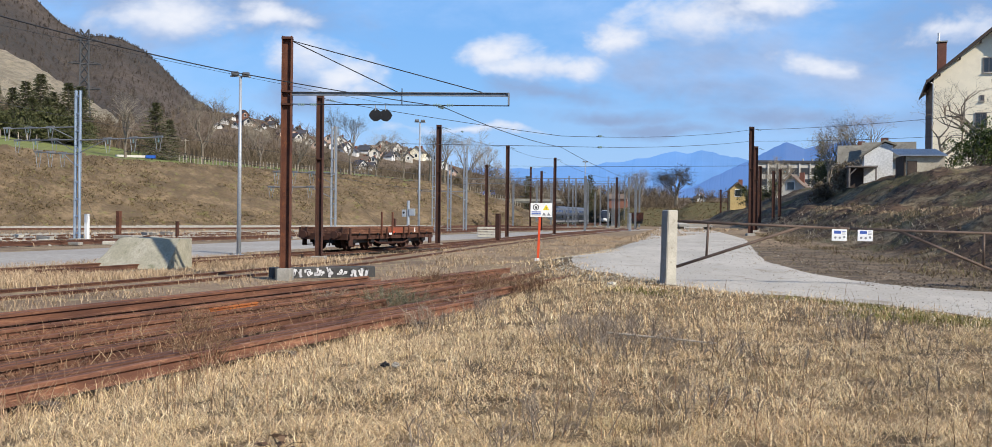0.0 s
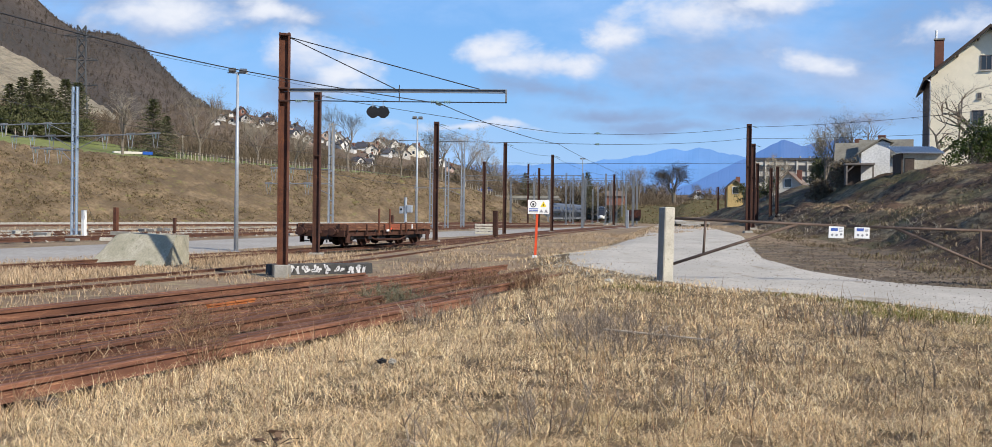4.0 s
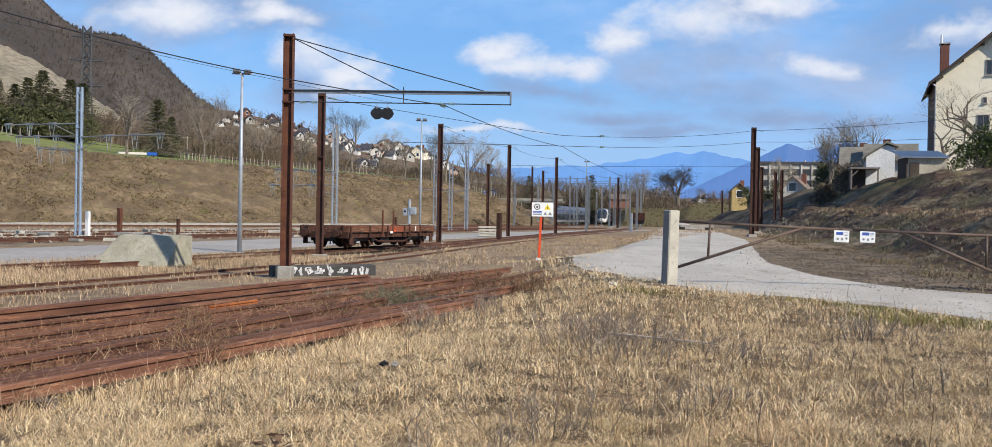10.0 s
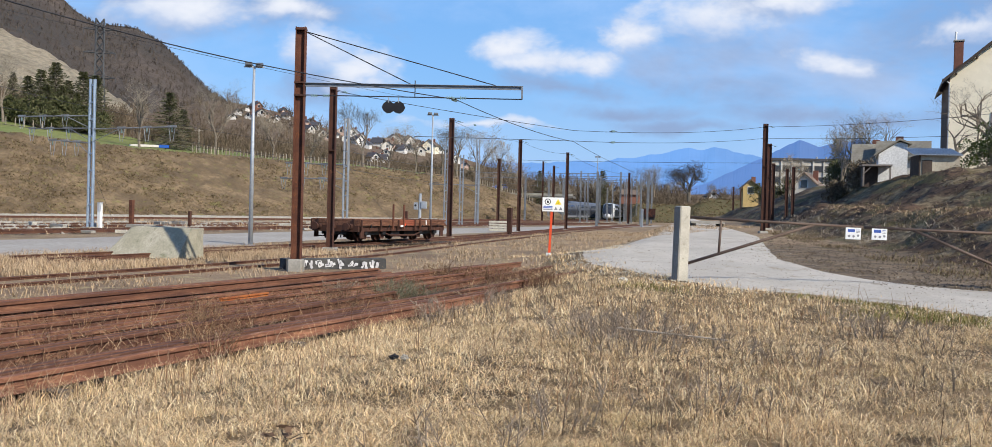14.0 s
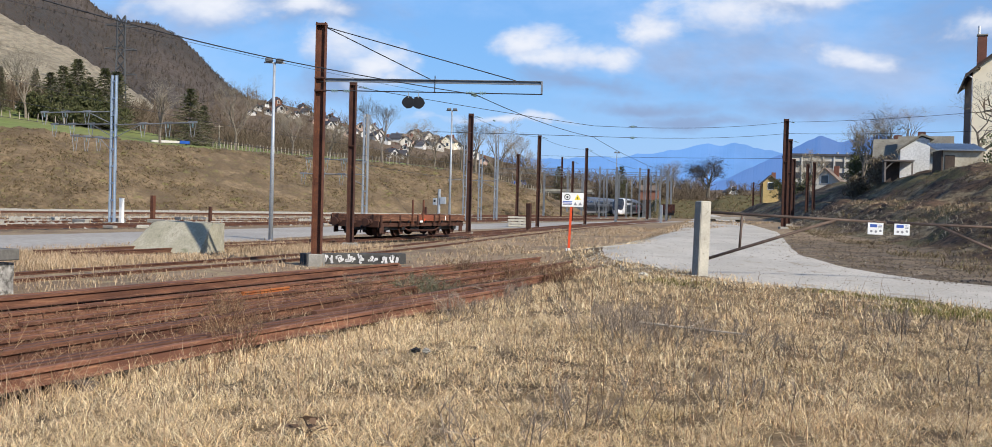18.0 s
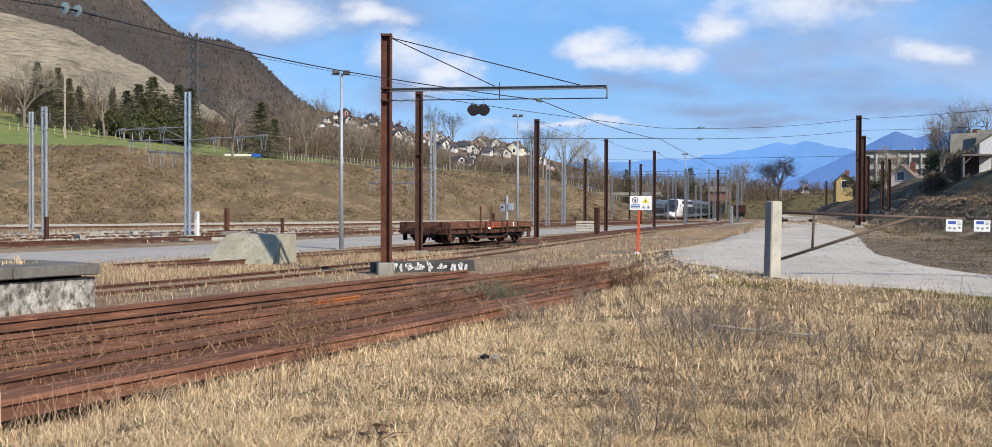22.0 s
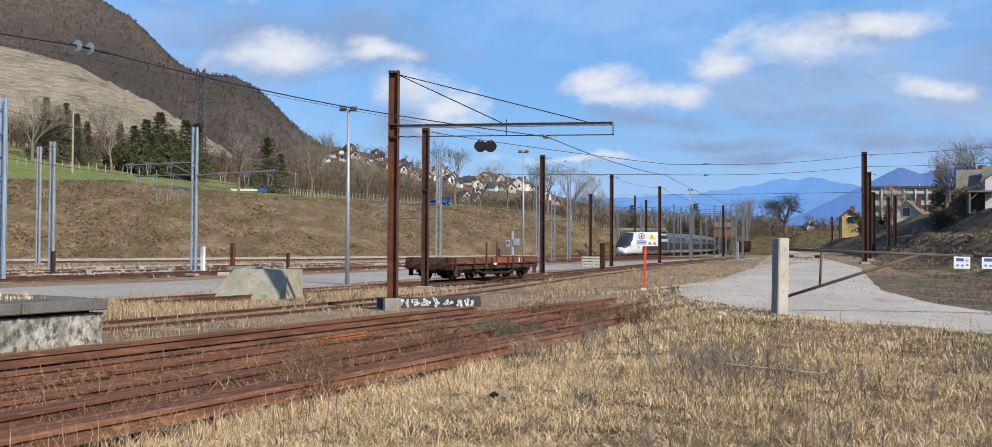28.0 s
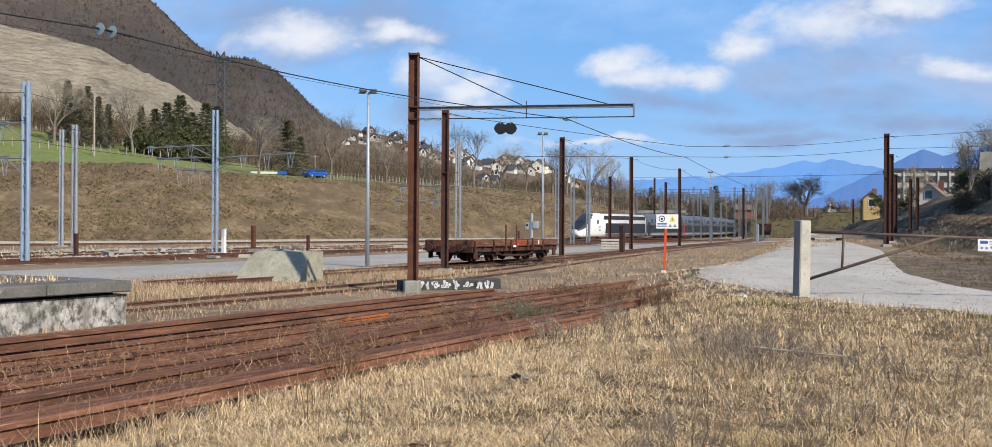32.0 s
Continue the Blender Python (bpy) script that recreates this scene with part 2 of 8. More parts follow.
RAIL_HEAD = material("worn_rail", (0.17, 0.085, 0.055), (0.11, 0.05, 0.035), 1.5, 30, 0.6, 0.2, 0.003, 0.4)
GALV = material("galvanised_steel", (0.42, 0.45, 0.48), (0.33, 0.36, 0.40), 1.5, 30, 0.5, 0.15, 0.002, 0.35, vary=0.1)
GALV_BLUE = material("blue_grey_painted_steel", (0.33, 0.41, 0.51), (0.27, 0.34, 0.44), 1.5, 25, 0.5, 0.15, 0.002, 0.1, (0.45, 0.48, 0.52), 0.2)
CONCRETE = material("weathered_concrete", (0.36, 0.34, 0.30), (0.27, 0.255, 0.22), 1.4, 22, 0.9, 0.5, 0.012, 0, (0.17, 0.165, 0.14), 0.45, space="World")
CONCRETE_POST = material("pale_concrete_post", (0.52, 0.49, 0.41), (0.42, 0.39, 0.33), 2.5, 30, 0.9, 0.5, 0.008, 0, (0.24, 0.22, 0.18), 0.3)
CONCRETE_MOSS = material("mossy_concrete", (0.43, 0.395, 0.305), (0.33, 0.31, 0.225), 1.0, 14, 0.95, 0.6, 0.02, 0, (0.20, 0.20, 0.13), 0.4, space="World")
PLASTER_PEELED = material("peeling_whitewash", (0.52, 0.50, 0.46), (0.17, 0.16, 0.148), 2.6, 12, 0.9, 0.8, 0.03, 0, (0.085, 0.08, 0.07), 0.78, space="World", stretch=(1, 1, 0.75), grit=0.6)
GRAVEL = material("pale_gravel_road", (0.53, 0.485, 0.415), (0.44, 0.40, 0.34), 0.5, 16.0, 0.95, 0.5, 0.012, 0, (0.30, 0.255, 0.195), 0.42, space="World", stretch=(1, 0.5, 1), grit=0.35)
YARD_SLAB = material("pale_yard_paving", (0.42, 0.385, 0.335), (0.35, 0.32, 0.28), 0.12, 3.0, 0.9, 0.3, 0.01, 0, (0.30, 0.28, 0.24), 0.25, space="World")
SOIL_DARK = material("dark_trodden_soil", (0.13, 0.10, 0.07), (0.085, 0.065, 0.048), 0.5, 6.0, 0.95, 0.6, 0.03, 0, (0.20, 0.165, 0.10), 0.35, space="World")
BANK = material("dry_grass_bank", (0.235, 0.168, 0.098), (0.112, 0.080, 0.048), 0.30, 1.5, 0.95, 1.0, 0.5, 0, (0.175, 0.165, 0.055), 0.42, space="World", stretch=(0.8, 0.8, 1.5), grit=0.8)
MEADOW = material("green_meadow", (0.165, 0.21, 0.05), (0.20, 0.205, 0.07), 0.04, 0.6, 0.95, 0.5, 0.2, 0, (0.24, 0.20, 0.09), 0.3, space="World")
SCREE = material("pale_terraced_slope", (0.37, 0.315, 0.225), (0.29, 0.25, 0.18), 0.012, 0.16, 0.95, 1.0, 5.0, 0, (0.15, 0.125, 0.085), 0.46, space="World", stretch=(1, 1, 3.6), grit=0.6)
WOODS = material("leafless_wooded_slope", (0.118, 0.092, 0.074), (0.052, 0.048, 0.044), 0.0045, 0.16, 0.95, 1.0, 6.0, 0, (0.105, 0.082, 0.062), 0.35, space="World", grit=0.7)
SCRUB = material("brown_scrub_hill", (0.165, 0.12, 0.08), (0.115, 0.085, 0.06), 0.02, 0.25, 0.95, 1.0, 1.5, 0, (0.16, 0.16, 0.08), 0.3, space="World")
BARK = material("grey_bark", (0.23, 0.195, 0.15), (0.15, 0.125, 0.10), 2.0, 14, 0.95, 0.4, 0.02)
TWIG = material("bare_twigs", (0.20, 0.155, 0.11), (0.13, 0.10, 0.075), 0.6, 4, 0.95, 0, 0, space="World")
TWIG_PALE = material("pale_bare_twigs", (0.30, 0.26, 0.20), (0.22, 0.19, 0.15), 0.6, 4, 0.95, 0, 0, space="World")
WHITE = material("white_paint", (0.78, 0.78, 0.76), (0.70, 0.70, 0.69), 1.5, 20, 0.5, 0.1, 0.002, grit=0.12)
RED_POST = material("orange_red_paint", (0.72, 0.085, 0.025), (0.60, 0.07, 0.02), 3, 30, 0.5, 0.1, 0.002)
YELLOW = material("warning_yellow", (0.80, 0.62, 0.03), (0.72, 0.55, 0.03), 4, 30, 0.5, 0, 0)
BLUE_SIGN = material("sign_blue", (0.06, 0.12, 0.42), (0.05, 0.10, 0.36), 4, 30, 0.5, 0, 0)
BLACK = material("black_paint", (0.018, 0.018, 0.02), (0.012, 0.012, 0.013), 3, 30, 0.5, 0.1, 0.002)
WIRE = material("weathered_wire", (0.065, 0.066, 0.07), (0.05, 0.05, 0.055), 3, 20, 0.6, 0, 0, 0.5)
GATE_STEEL = material("brown_gate_steel", (0.16, 0.115, 0.09), (0.10, 0.07, 0.055), 3, 40, 0.7, 0.3, 0.002, 0.3)
GRAFFITI = material("pale_graffiti_paint", (0.62, 0.62, 0.62), (0.42, 0.42, 0.44), 5, 30, 0.8, 0.2, 0.003)
PORCELAIN = glass_dark("glazed_insulator", (0.20, 0.30, 0.30), 0.2)
SIGN_GREY = material("printed_grey", (0.25, 0.26, 0.28), (0.2, 0.2, 0.22), 4, 30, 0.6, 0, 0)
WAGON_DARK = material("dark_red_wagon", (0.055, 0.016, 0.013), (0.03, 0.012, 0.011), 1.5, 20, 0.8, 0.3, 0.004)
PYLON = material("dull_pylon_steel", (0.085, 0.09, 0.095), (0.065, 0.07, 0.075), 1, 6, 0.7, 0, 0)
WINDOW = glass_dark("window_glass", (0.03, 0.035, 0.04), 0.1)
FENCE_WOOD = material("pale_weathered_wood", (0.40, 0.35, 0.28), (0.30, 0.26, 0.21), 2, 12, 0.9, 0.2, 0.005, vary=0.15)
BRUSH_TWIGS = blades("dead_brush", ((0.20, 0.155, 0.11), (0.13, 0.10, 0.07), (0.26, 0.22, 0.15), (0.10, 0.075, 0.055)), 0.95)
REED = blades("pale_reed_grass", ((0.46, 0.34, 0.21), (0.34, 0.235, 0.145), (0.56, 0.43, 0.275), (0.25, 0.17, 0.11)), 0.85)
# for real dirt, and for shade painted under the dock coping and the wagon
DIRT_SHADE = material("dirt_and_shade_brown", (0.07, 0.05, 0.038), (0.045, 0.034, 0.027), 6, 40, 0.95, 0.5, 0.01)
TUSSOCK = blades("embankment_grass", ((0.26, 0.185, 0.11), (0.14, 0.10, 0.06), (0.34, 0.255, 0.15), (0.18, 0.165, 0.065), (0.17, 0.12, 0.07)), 0.95)
CONCRETE_DARK = material("dark_weathered_concrete", (0.17, 0.16, 0.145), (0.11, 0.105, 0.095), 1.4, 22, 0.92, 0.5, 0.012, 0, (0.30, 0.29, 0.26), 0.25, space="World")
BRICK_RED = material("faded_red_brown_render", (0.27, 0.12, 0.08), (0.22, 0.10, 0.07), 0.4, 4, 0.9, 0.1, 0.01)
BEAM_BLACK = material("blackened_concrete", (0.085, 0.083, 0.08), (0.05, 0.05, 0.05), 2.0, 18, 0.92, 0.5, 0.012, 0, (0.18, 0.175, 0.165), 0.25)
LAMP_GREY = material("dull_lamp_housing", (0.16, 0.17, 0.18), (0.12, 0.125, 0.13), 2, 20, 0.5, 0.1, 0.002, 0.3)

# ---- building helpers ----
BEAR = radians(21.0)                     # the tracks run 21 degrees to the right of +y


def yard(u, v, z=0.0):
    """Yard coordinates (along the tracks, to their right) as a place."""
    return Vector((u * math.sin(BEAR) + v * math.cos(BEAR), u * math.cos(BEAR) - v * math.sin(BEAR), z))


def polar(az, r, z=0.0):
    return Vector((r * math.sin(radians(az)), r * math.cos(radians(az)), z))


def step(x, a, b):
    t = min(1.0, max(0.0, (x - a) / (b - a)))
    return t * t * (3 - 2 * t)


def table(x, pairs):
    return float(np.interp(x, [p[0] for p in pairs], [p[1] for p in pairs]))


def height(x, y):
    """The ground: yard at 0, the grass mound and the road rising on the right, the earth bank beyond."""
    u = x * math.sin(BEAR) + y * math.cos(BEAR)
    v = x * math.cos(BEAR) - y * math.sin(BEAR)
    edge = table(u, ((0, -7.6), (18, -7.6), (26, -9.0), (36, -11.6), (72, -17.5), (115, -26), (250, -48)))
    near = 1 - step(u, 18, 26)
    w = step(v, edge - 1.5 + 0.7 * near, edge + 2.5 + 1.0 * near)
    right = 0.42 + 0.0062 * min(max(0.0, y - 20), 200)
    z = w * right
    foot = 12.9 + 0.155 * (y - 22)
    s = x - foot + 0.8 * noise.noise((x * 0.06, y * 0.06, 0))
    if s > 0:
        keep = 1 - step(y, 190, 240)
        rise = table(s, ((0, 0), (1.0, 0.35), (2.6, 1.35), (4.0, 2.2), (5.6, 2.4), (7.0, 3.2), (8.8, 4.3), (10.8, 5.1), (18, 6.0), (30, 7.4), (250, 14)))
        z += keep * (rise * (0.84 + 0.12 * step(y, 45, 85)) + 0.5 * step(s, 0.5, 3) * noise.noise((x * 0.35, y * 0.35, 3)) * (1 + noise.noise((x * 0.1, y * 0.1, 1)))
                     + step(s, 0.2, 1.5) * (1 - step(s, 14, 20)) * (0.30 * abs(noise.noise((x * 0.9, y * 0.55, 6))) + 0.16 * noise.noise((x * 2.1, y * 1.6, 2)) - 0.12))
    far = step(y, 238, 258) * step(x - 0.118 * y, -1.0, 2.0)
    z += 4.4 * far * (1 - step(y, 900, 2500))
    z += 0.27 * math.exp(-((x - 1.57) ** 2 + (y - 38.07) ** 2) / 9.0)     # a low hump round the sign post
    if y < 60:
        z += 0.035 * noise.noise((x * 0.5, y * 0.5, 7)) * w
    return z


def ground_sheet(name, xs, ys, mat, lift=0.0, keep=None):
    verts = [(x, y, height(x, y) + lift) for y in ys for x in xs]
    nx = len(xs)
    faces = []
    for j in range(len(ys) - 1):
        for i in range(nx - 1):
            if keep is None or keep(0.5 * (xs[i] + xs[i + 1]), 0.5 * (ys[j] + ys[j + 1])):
                faces.append((j * nx + i, j * nx + i + 1, (j + 1) * nx + i + 1, (j + 1) * nx + i))
    me = bpy.data.meshes.new(name)
    me.from_pydata(verts, [], faces)
    me.polygons.foreach_set("use_smooth", [True] * len(faces))
    me.materials.append(mat)
    return new(name, me)


def box(bm, c, s, m=None, bevel=0.0):
    """A box with centre c and sizes s, optionally turned by the pose m and bevelled."""
    made = bmesh.ops.create_cube(bm, size=1.0, matrix=(m or Matrix()) @ Matrix.Translation(c) @ Matrix.Diagonal((*s, 1)))
    if bevel:
        edges = {e for v in made["verts"] for e in v.link_edges}
        bmesh.ops.bevel(bm, geom=list(edges), offset=bevel, segments=1, affect="EDGES", profile=0.5)
    return bm


def tube(bm, a, b, r0, r1=None, n=8):
    """A tapered round bar from a to b."""
    a, b = Vector(a), Vector(b)
    turn = (b - a).to_track_quat("Z", "Y").to_matrix().to_4x4()
    bmesh.ops.create_cone(bm, cap_ends=True, segments=n, radius1=r0, radius2=r0 if r1 is None else r1, depth=(b - a).length,
                          matrix=Matrix.Translation((a + b) / 2) @ turn)
    return bm


def prism(bm, outline, a, b):
    """An outline of (x, z) points drawn out along y from a to b."""
    front = [bm.verts.new((x, a, z)) for x, z in outline]
    back = [bm.verts.new((x, b, z)) for x, z in outline]
    k = len(outline)
    bm.faces.new(front)
    bm.faces.new(back[::-1])
    for i in range(k):
        bm.faces.new((front[i], back[i], back[(i + 1) % k], front[(i + 1) % k]))
    return bm


def finish(name, bm, mat, smooth=False):
    bmesh.ops.recalc_face_normals(bm, faces=bm.faces)
    me = bpy.data.meshes.new(name)
    bm.to_mesh(me)
    bm.free()
    for one in (mat if isinstance(mat, (list, tuple)) else (mat,)):
        me.materials.append(one)
    if smooth:
        me.polygons.foreach_set("use_smooth", [True] * len(me.polygons))
    return me


def part(name, bm, mat, parent, label="", smooth=False, m=None):
    """One mesh under a thing or under a part."""
    ob = new(name, bm if isinstance(bm, bpy.types.Mesh) else finish(name, bm, mat, smooth))
    ob.parent = parent
    if m is not None:
        ob.matrix_basis = m
    return tagged(ob, label)


def thing(name, m, label, category, group="", kind=""):
    ob = new(name)
    ob.empty_display_size = 0.2
    ob.matrix_basis = m
    return tagged(ob, label, category, group, kind)


def single(name, bm, mat, m, label, category, group="", kind="", smooth=False):
    ob = new(name, finish(name, bm, mat, smooth))
    ob.matrix_basis = m
    return tagged(ob, label, category, group, kind)


def B():
    return bmesh.new()


# ---- ground ----
def spaced(stops):
    """Coordinates from (start, step) pairs up to the last start."""
    out = []
    for (a, d), (b, _) in zip(stops, stops[1:]):
        out += list(np.arange(a, b - d * 0.01, d))
    return [float(v) for v in out] + [float(stops[-1][0])]


XS = spaced(((-4600, 600), (-1000, 120), (-280, 30), (-70, 5), (-24, 0.8), (11, 0.45), (37, 1.0), (60, 3), (150, 20), (450, 120), (1050, 700), (4600, 0)))
YS = spaced(((-1200, 300), (-300, 60), (-60, 10), (-10, 0.7), (22, 0.5), (60, 0.9), (100, 1.5), (130, 3), (280, 12), (520, 60), (1000, 400), (4800, 0)))


def ground_material():
    """Weedy ballast, dry grass, scrubby bank and meadow in one sheet, mixed by mesh attributes with ragged edges."""
    m = bpy.data.materials.new("yard_ground")
    m.use_nodes = True
    n = Tree(m.node_tree)
    s = m.node_tree.nodes["Principled BSDF"]
    p = n.add("NewGeometry").outputs["Position"]
    wide = n.noise(p, 0.16, 6, 0.65)
    mid = n.noise(p, 1.1, 5, 0.65)
    fine = n.noise(p, 11.0, 4, 0.7)

    def two(a, b, low=0.38, high=0.64, by=mid):
        return n.mix(n.ramp(by, low, high), a, b)

    def zone(name):
        a = n.add("Attribute", attribute_name=name).outputs["Fac"]
        return n.ramp(n.math("ADD", a, n.math("MULTIPLY", n.math("SUBTRACT", mid, 0.5), 0.9)), 0.35, 0.65)

    c = two((0.31, 0.222, 0.142), (0.21, 0.148, 0.098), by=wide)
    c = n.mix(n.ramp(mid, 0.5, 0.66), c, (0.37, 0.295, 0.165))
    c = n.mix(zone("straw"), c, two((0.215, 0.148, 0.078), (0.098, 0.067, 0.037)))
    c = n.mix(zone("bank"), c, n.mix(n.ramp(n.noise(n.scaled(p, (1, 0.45, 2.5)), 0.28, 6, 0.7), 0.47, 0.58), two((0.135, 0.085, 0.054), (0.036, 0.025, 0.018), by=n.noise(p, 2.4, 5, 0.7)), two((0.32, 0.245, 0.145), (0.09, 0.066, 0.04), by=n.noise(p, 2.0, 5, 0.7))))
    c = n.mix(n.math("MULTIPLY", zone("bank"), n.math("MULTIPLY", n.ramp(n.noise(n.scaled(p, (1, 0.5, 1.5), (5, 2, 0)), 0.22, 5, 0.65), 0.52, 0.62), 0.75)), c, two((0.155, 0.14, 0.06), (0.075, 0.068, 0.035), by=n.noise(p, 2.6, 5, 0.7)))
    c = n.mix(zone("soil"), c, two((0.22, 0.165, 0.11), (0.105, 0.08, 0.056)))
    c = n.mix(zone("green"), c, two((0.105, 0.098, 0.045), (0.14, 0.11, 0.058)))
    c = n.mix(n.math("MULTIPLY", n.ramp(fine, 0.42, 0.62), 0.65), c, n.mix(0.5, c, (0.03, 0.024, 0.018)))
    n.put(s.inputs["Base Color"], c)
    s.inputs["Roughness"].default_value = 0.95
    s.inputs["Specular IOR Level"].default_value = 0.15
    bump = n.add("Bump")
    bump.inputs["Strength"].default_value, bump.inputs["Distance"].default_value = 0.8, 0.08
    n.put(bump.inputs["Height"], n.math("ADD", mid, n.math("MULTIPLY", fine, 0.35)))
    n.tree.links.new(bump.outputs[0], s.inputs["Normal"])
    return m


def foot_line(y):
    return 12.9 + 0.155 * (y - 22)


def paint_zones(ob):
    me = ob.data
    names = ("straw", "bank", "soil", "green")
    values = {k: [] for k in names}
    for vert in me.vertices:
        x, y, _ = vert.co
        u = x * math.sin(BEAR) + y * math.cos(BEAR)
        v = x * math.cos(BEAR) - y * math.sin(BEAR)
        s = x - foot_line(y)
        edge = table(u, ((0, -7.6), (18, -7.6), (26, -9.0), (36, -11.6), (72, -17.5), (115, -26), (250, -48)))
        values["straw"].append(step(v, edge - 2.5, edge + 1.0) * (1 - step(y, 34, 46)) if s < 1 else 0.0)
        values["bank"].append(step(s, -0.6, 0.8) * (1 - step(y, 200, 230)))
        values["soil"].append(step(x, 8.0, 9.6) * (1 - step(s, -0.5, 0.8)) * step(y, 22.5, 24.0) * (1 - step(y, 42, 60)))
        values["green"].append(max(step(y, 230, 245), 0.75 * step(s, 12, 30), step(-x - 0.3 * y, 60, 90)))
    for k in names:
        a = me.attributes.new(k, "FLOAT", "POINT")
        a.data.foreach_set("value", values[k])


ground = ground_sheet("ground", XS, YS, ground_material())
paint_zones(ground)
tagged(ground, "weedy railway yard ground with dry grass, ballast and earth bank", "ground", kind="structure")


def strip(name, left, right, rows, cols, mat, lift, ragged=0.0, thick=0.0):
    """A surface between two edges given as lists of (x, y), laid on the ground."""
    def along(line, t):
        d = [0.0]
        for p, q in zip(line, line[1:]):
            d.append(d[-1] + math.hypot(q[0] - p[0], q[1] - p[1]))
        return np.interp(t * d[-1], d, [p[0] for p in line]), np.interp(t * d[-1], d, [p[1] for p in line])
    verts, faces = [], []
    for j in range(rows + 1):
        t = j / rows
        a, b = along(left, t), along(right, t)
        for i in range(cols + 1):
            f = i / cols
            x, y = a[0] + (b[0] - a[0]) * f, a[1] + (b[1] - a[1]) * f
            if ragged and i in (0, cols):
                k = ragged * noise.noise((x * 0.8, y * 0.8, 5))
                x, y = x + k, y + k
            verts.append((x, y, height(x, y) + (lift if 0 < i < cols else -0.07)))
    for j in range(rows):
        for i in range(cols):
            k = j * (cols + 1) + i
            faces.append((k, k + 1, k + cols + 2, k + cols + 1))
    me = bpy.data.meshes.new(name)
    me.from_pydata(verts, [], faces)
    me.polygons.foreach_set("use_smooth", [True] * len(faces))
    me.materials.append(mat)
    return new(name, me)


road = strip("road", [(26, 2.0), (16, 8.8), (8.3, 15.4), (6.9, 19.4), (4.4, 22.6), (3.2, 26), (2.3, 31), (2.2, 37), (5.0, 48), (10.0, 72), (17.5, 112), (26, 170)],
             [(34, 10.0), (22, 15.5), (15.5, 19.4), (12.0, 22.3), (9.8, 24.4), (9.2, 29), (9.9, 36), (12.5, 48), (16.5, 66), (23.0, 112), (31, 170)], 150, 14, GRAVEL, 0.02, 0.5)
tagged(road, "pale gravel road running through the gate into the yard", "road", kind="structure")
pave = strip("pavement", [tuple(yard(u, v)[:2]) for u, v in ((-10, -43.0), (37, -40.0), (68, -43), (110, -43.5), (172, -43))],
             [tuple(yard(u, v)[:2]) for u, v in ((-10, -27.0), (40, -27.6), (44, -29.6), (74, -32.2), (98, -33), (172, -36.5))], 90, 8, YARD_SLAB, 0.03, 0.35)
tagged(pave, "long pale paved loading strip between the tracks", "pavement", kind="structure")

# ---- the grassy embankment behind the tracks ----
FOOT = ((-60, 112), (-40, 116), (-26, 128), (-19, 142), (-12, 158), (-6.5, 174), (-3, 186), (0.5, 196), (3.2, 203))
CREST = ((-60, 138, 4.4), (-40, 142, 3.4), (-32.7, 144, 3.15), (-26, 148, 3.22), (-20, 160, 2.72), (-13.4, 178, 2.42), (-6.5, 194, 2.05), (-3, 203, 1.77), (0.5, 210, 0.75), (3.2, 214, -0.3))


def embankment():
    verts, faces = [], []
    azs = np.linspace(-48, 3.2, 480)
    rows = 64
    for az in azs:
        r0 = table(az, FOOT)
        r1 = table(az, [(c[0], c[1]) for c in CREST])
        z1 = max(0.2, 2 + r1 * math.tan(radians(table(az, [(c[0], c[2]) for c in CREST]))))
        for j in range(rows + 4):
            f = j / rows
            if f <= 1:
                r, z = r0 + (r1 - r0) * f, -0.1 + (z1 + 0.1) * min(1.0, f * 1.03) ** 0.95
            else:
                r, z = r1 + (j - rows) * 2.2, z1 + 0.12 * (j - rows)
            p = polar(az, r)
            z += 0.28 * noise.noise((p.x * 0.22, p.y * 0.22, z * 0.5)) * min(1, f * 4) + 0.30 * noise.noise((p.x * 0.6, p.y * 0.6, z)) + 0.22 * noise.noise((p.x * 1.6, p.y * 1.6, z * 2))
            verts.append((p.x, p.y, z))
    k = rows + 4
    for i in range(len(azs) - 1):
        for j in range(k - 1):
            a = i * k + j
            faces.append((a, a + 1, a + k + 1, a + k))
    me = bpy.data.meshes.new("embankment")
    me.from_pydata(verts, [], faces)
    me.polygons.foreach_set("use_smooth", [True] * len(faces))
    me.materials.append(BANK)
    return tagged(new("embankment", me), "steep embankment of dry olive-brown grass behind the tracks", "embankment", kind="structure")


embankment()


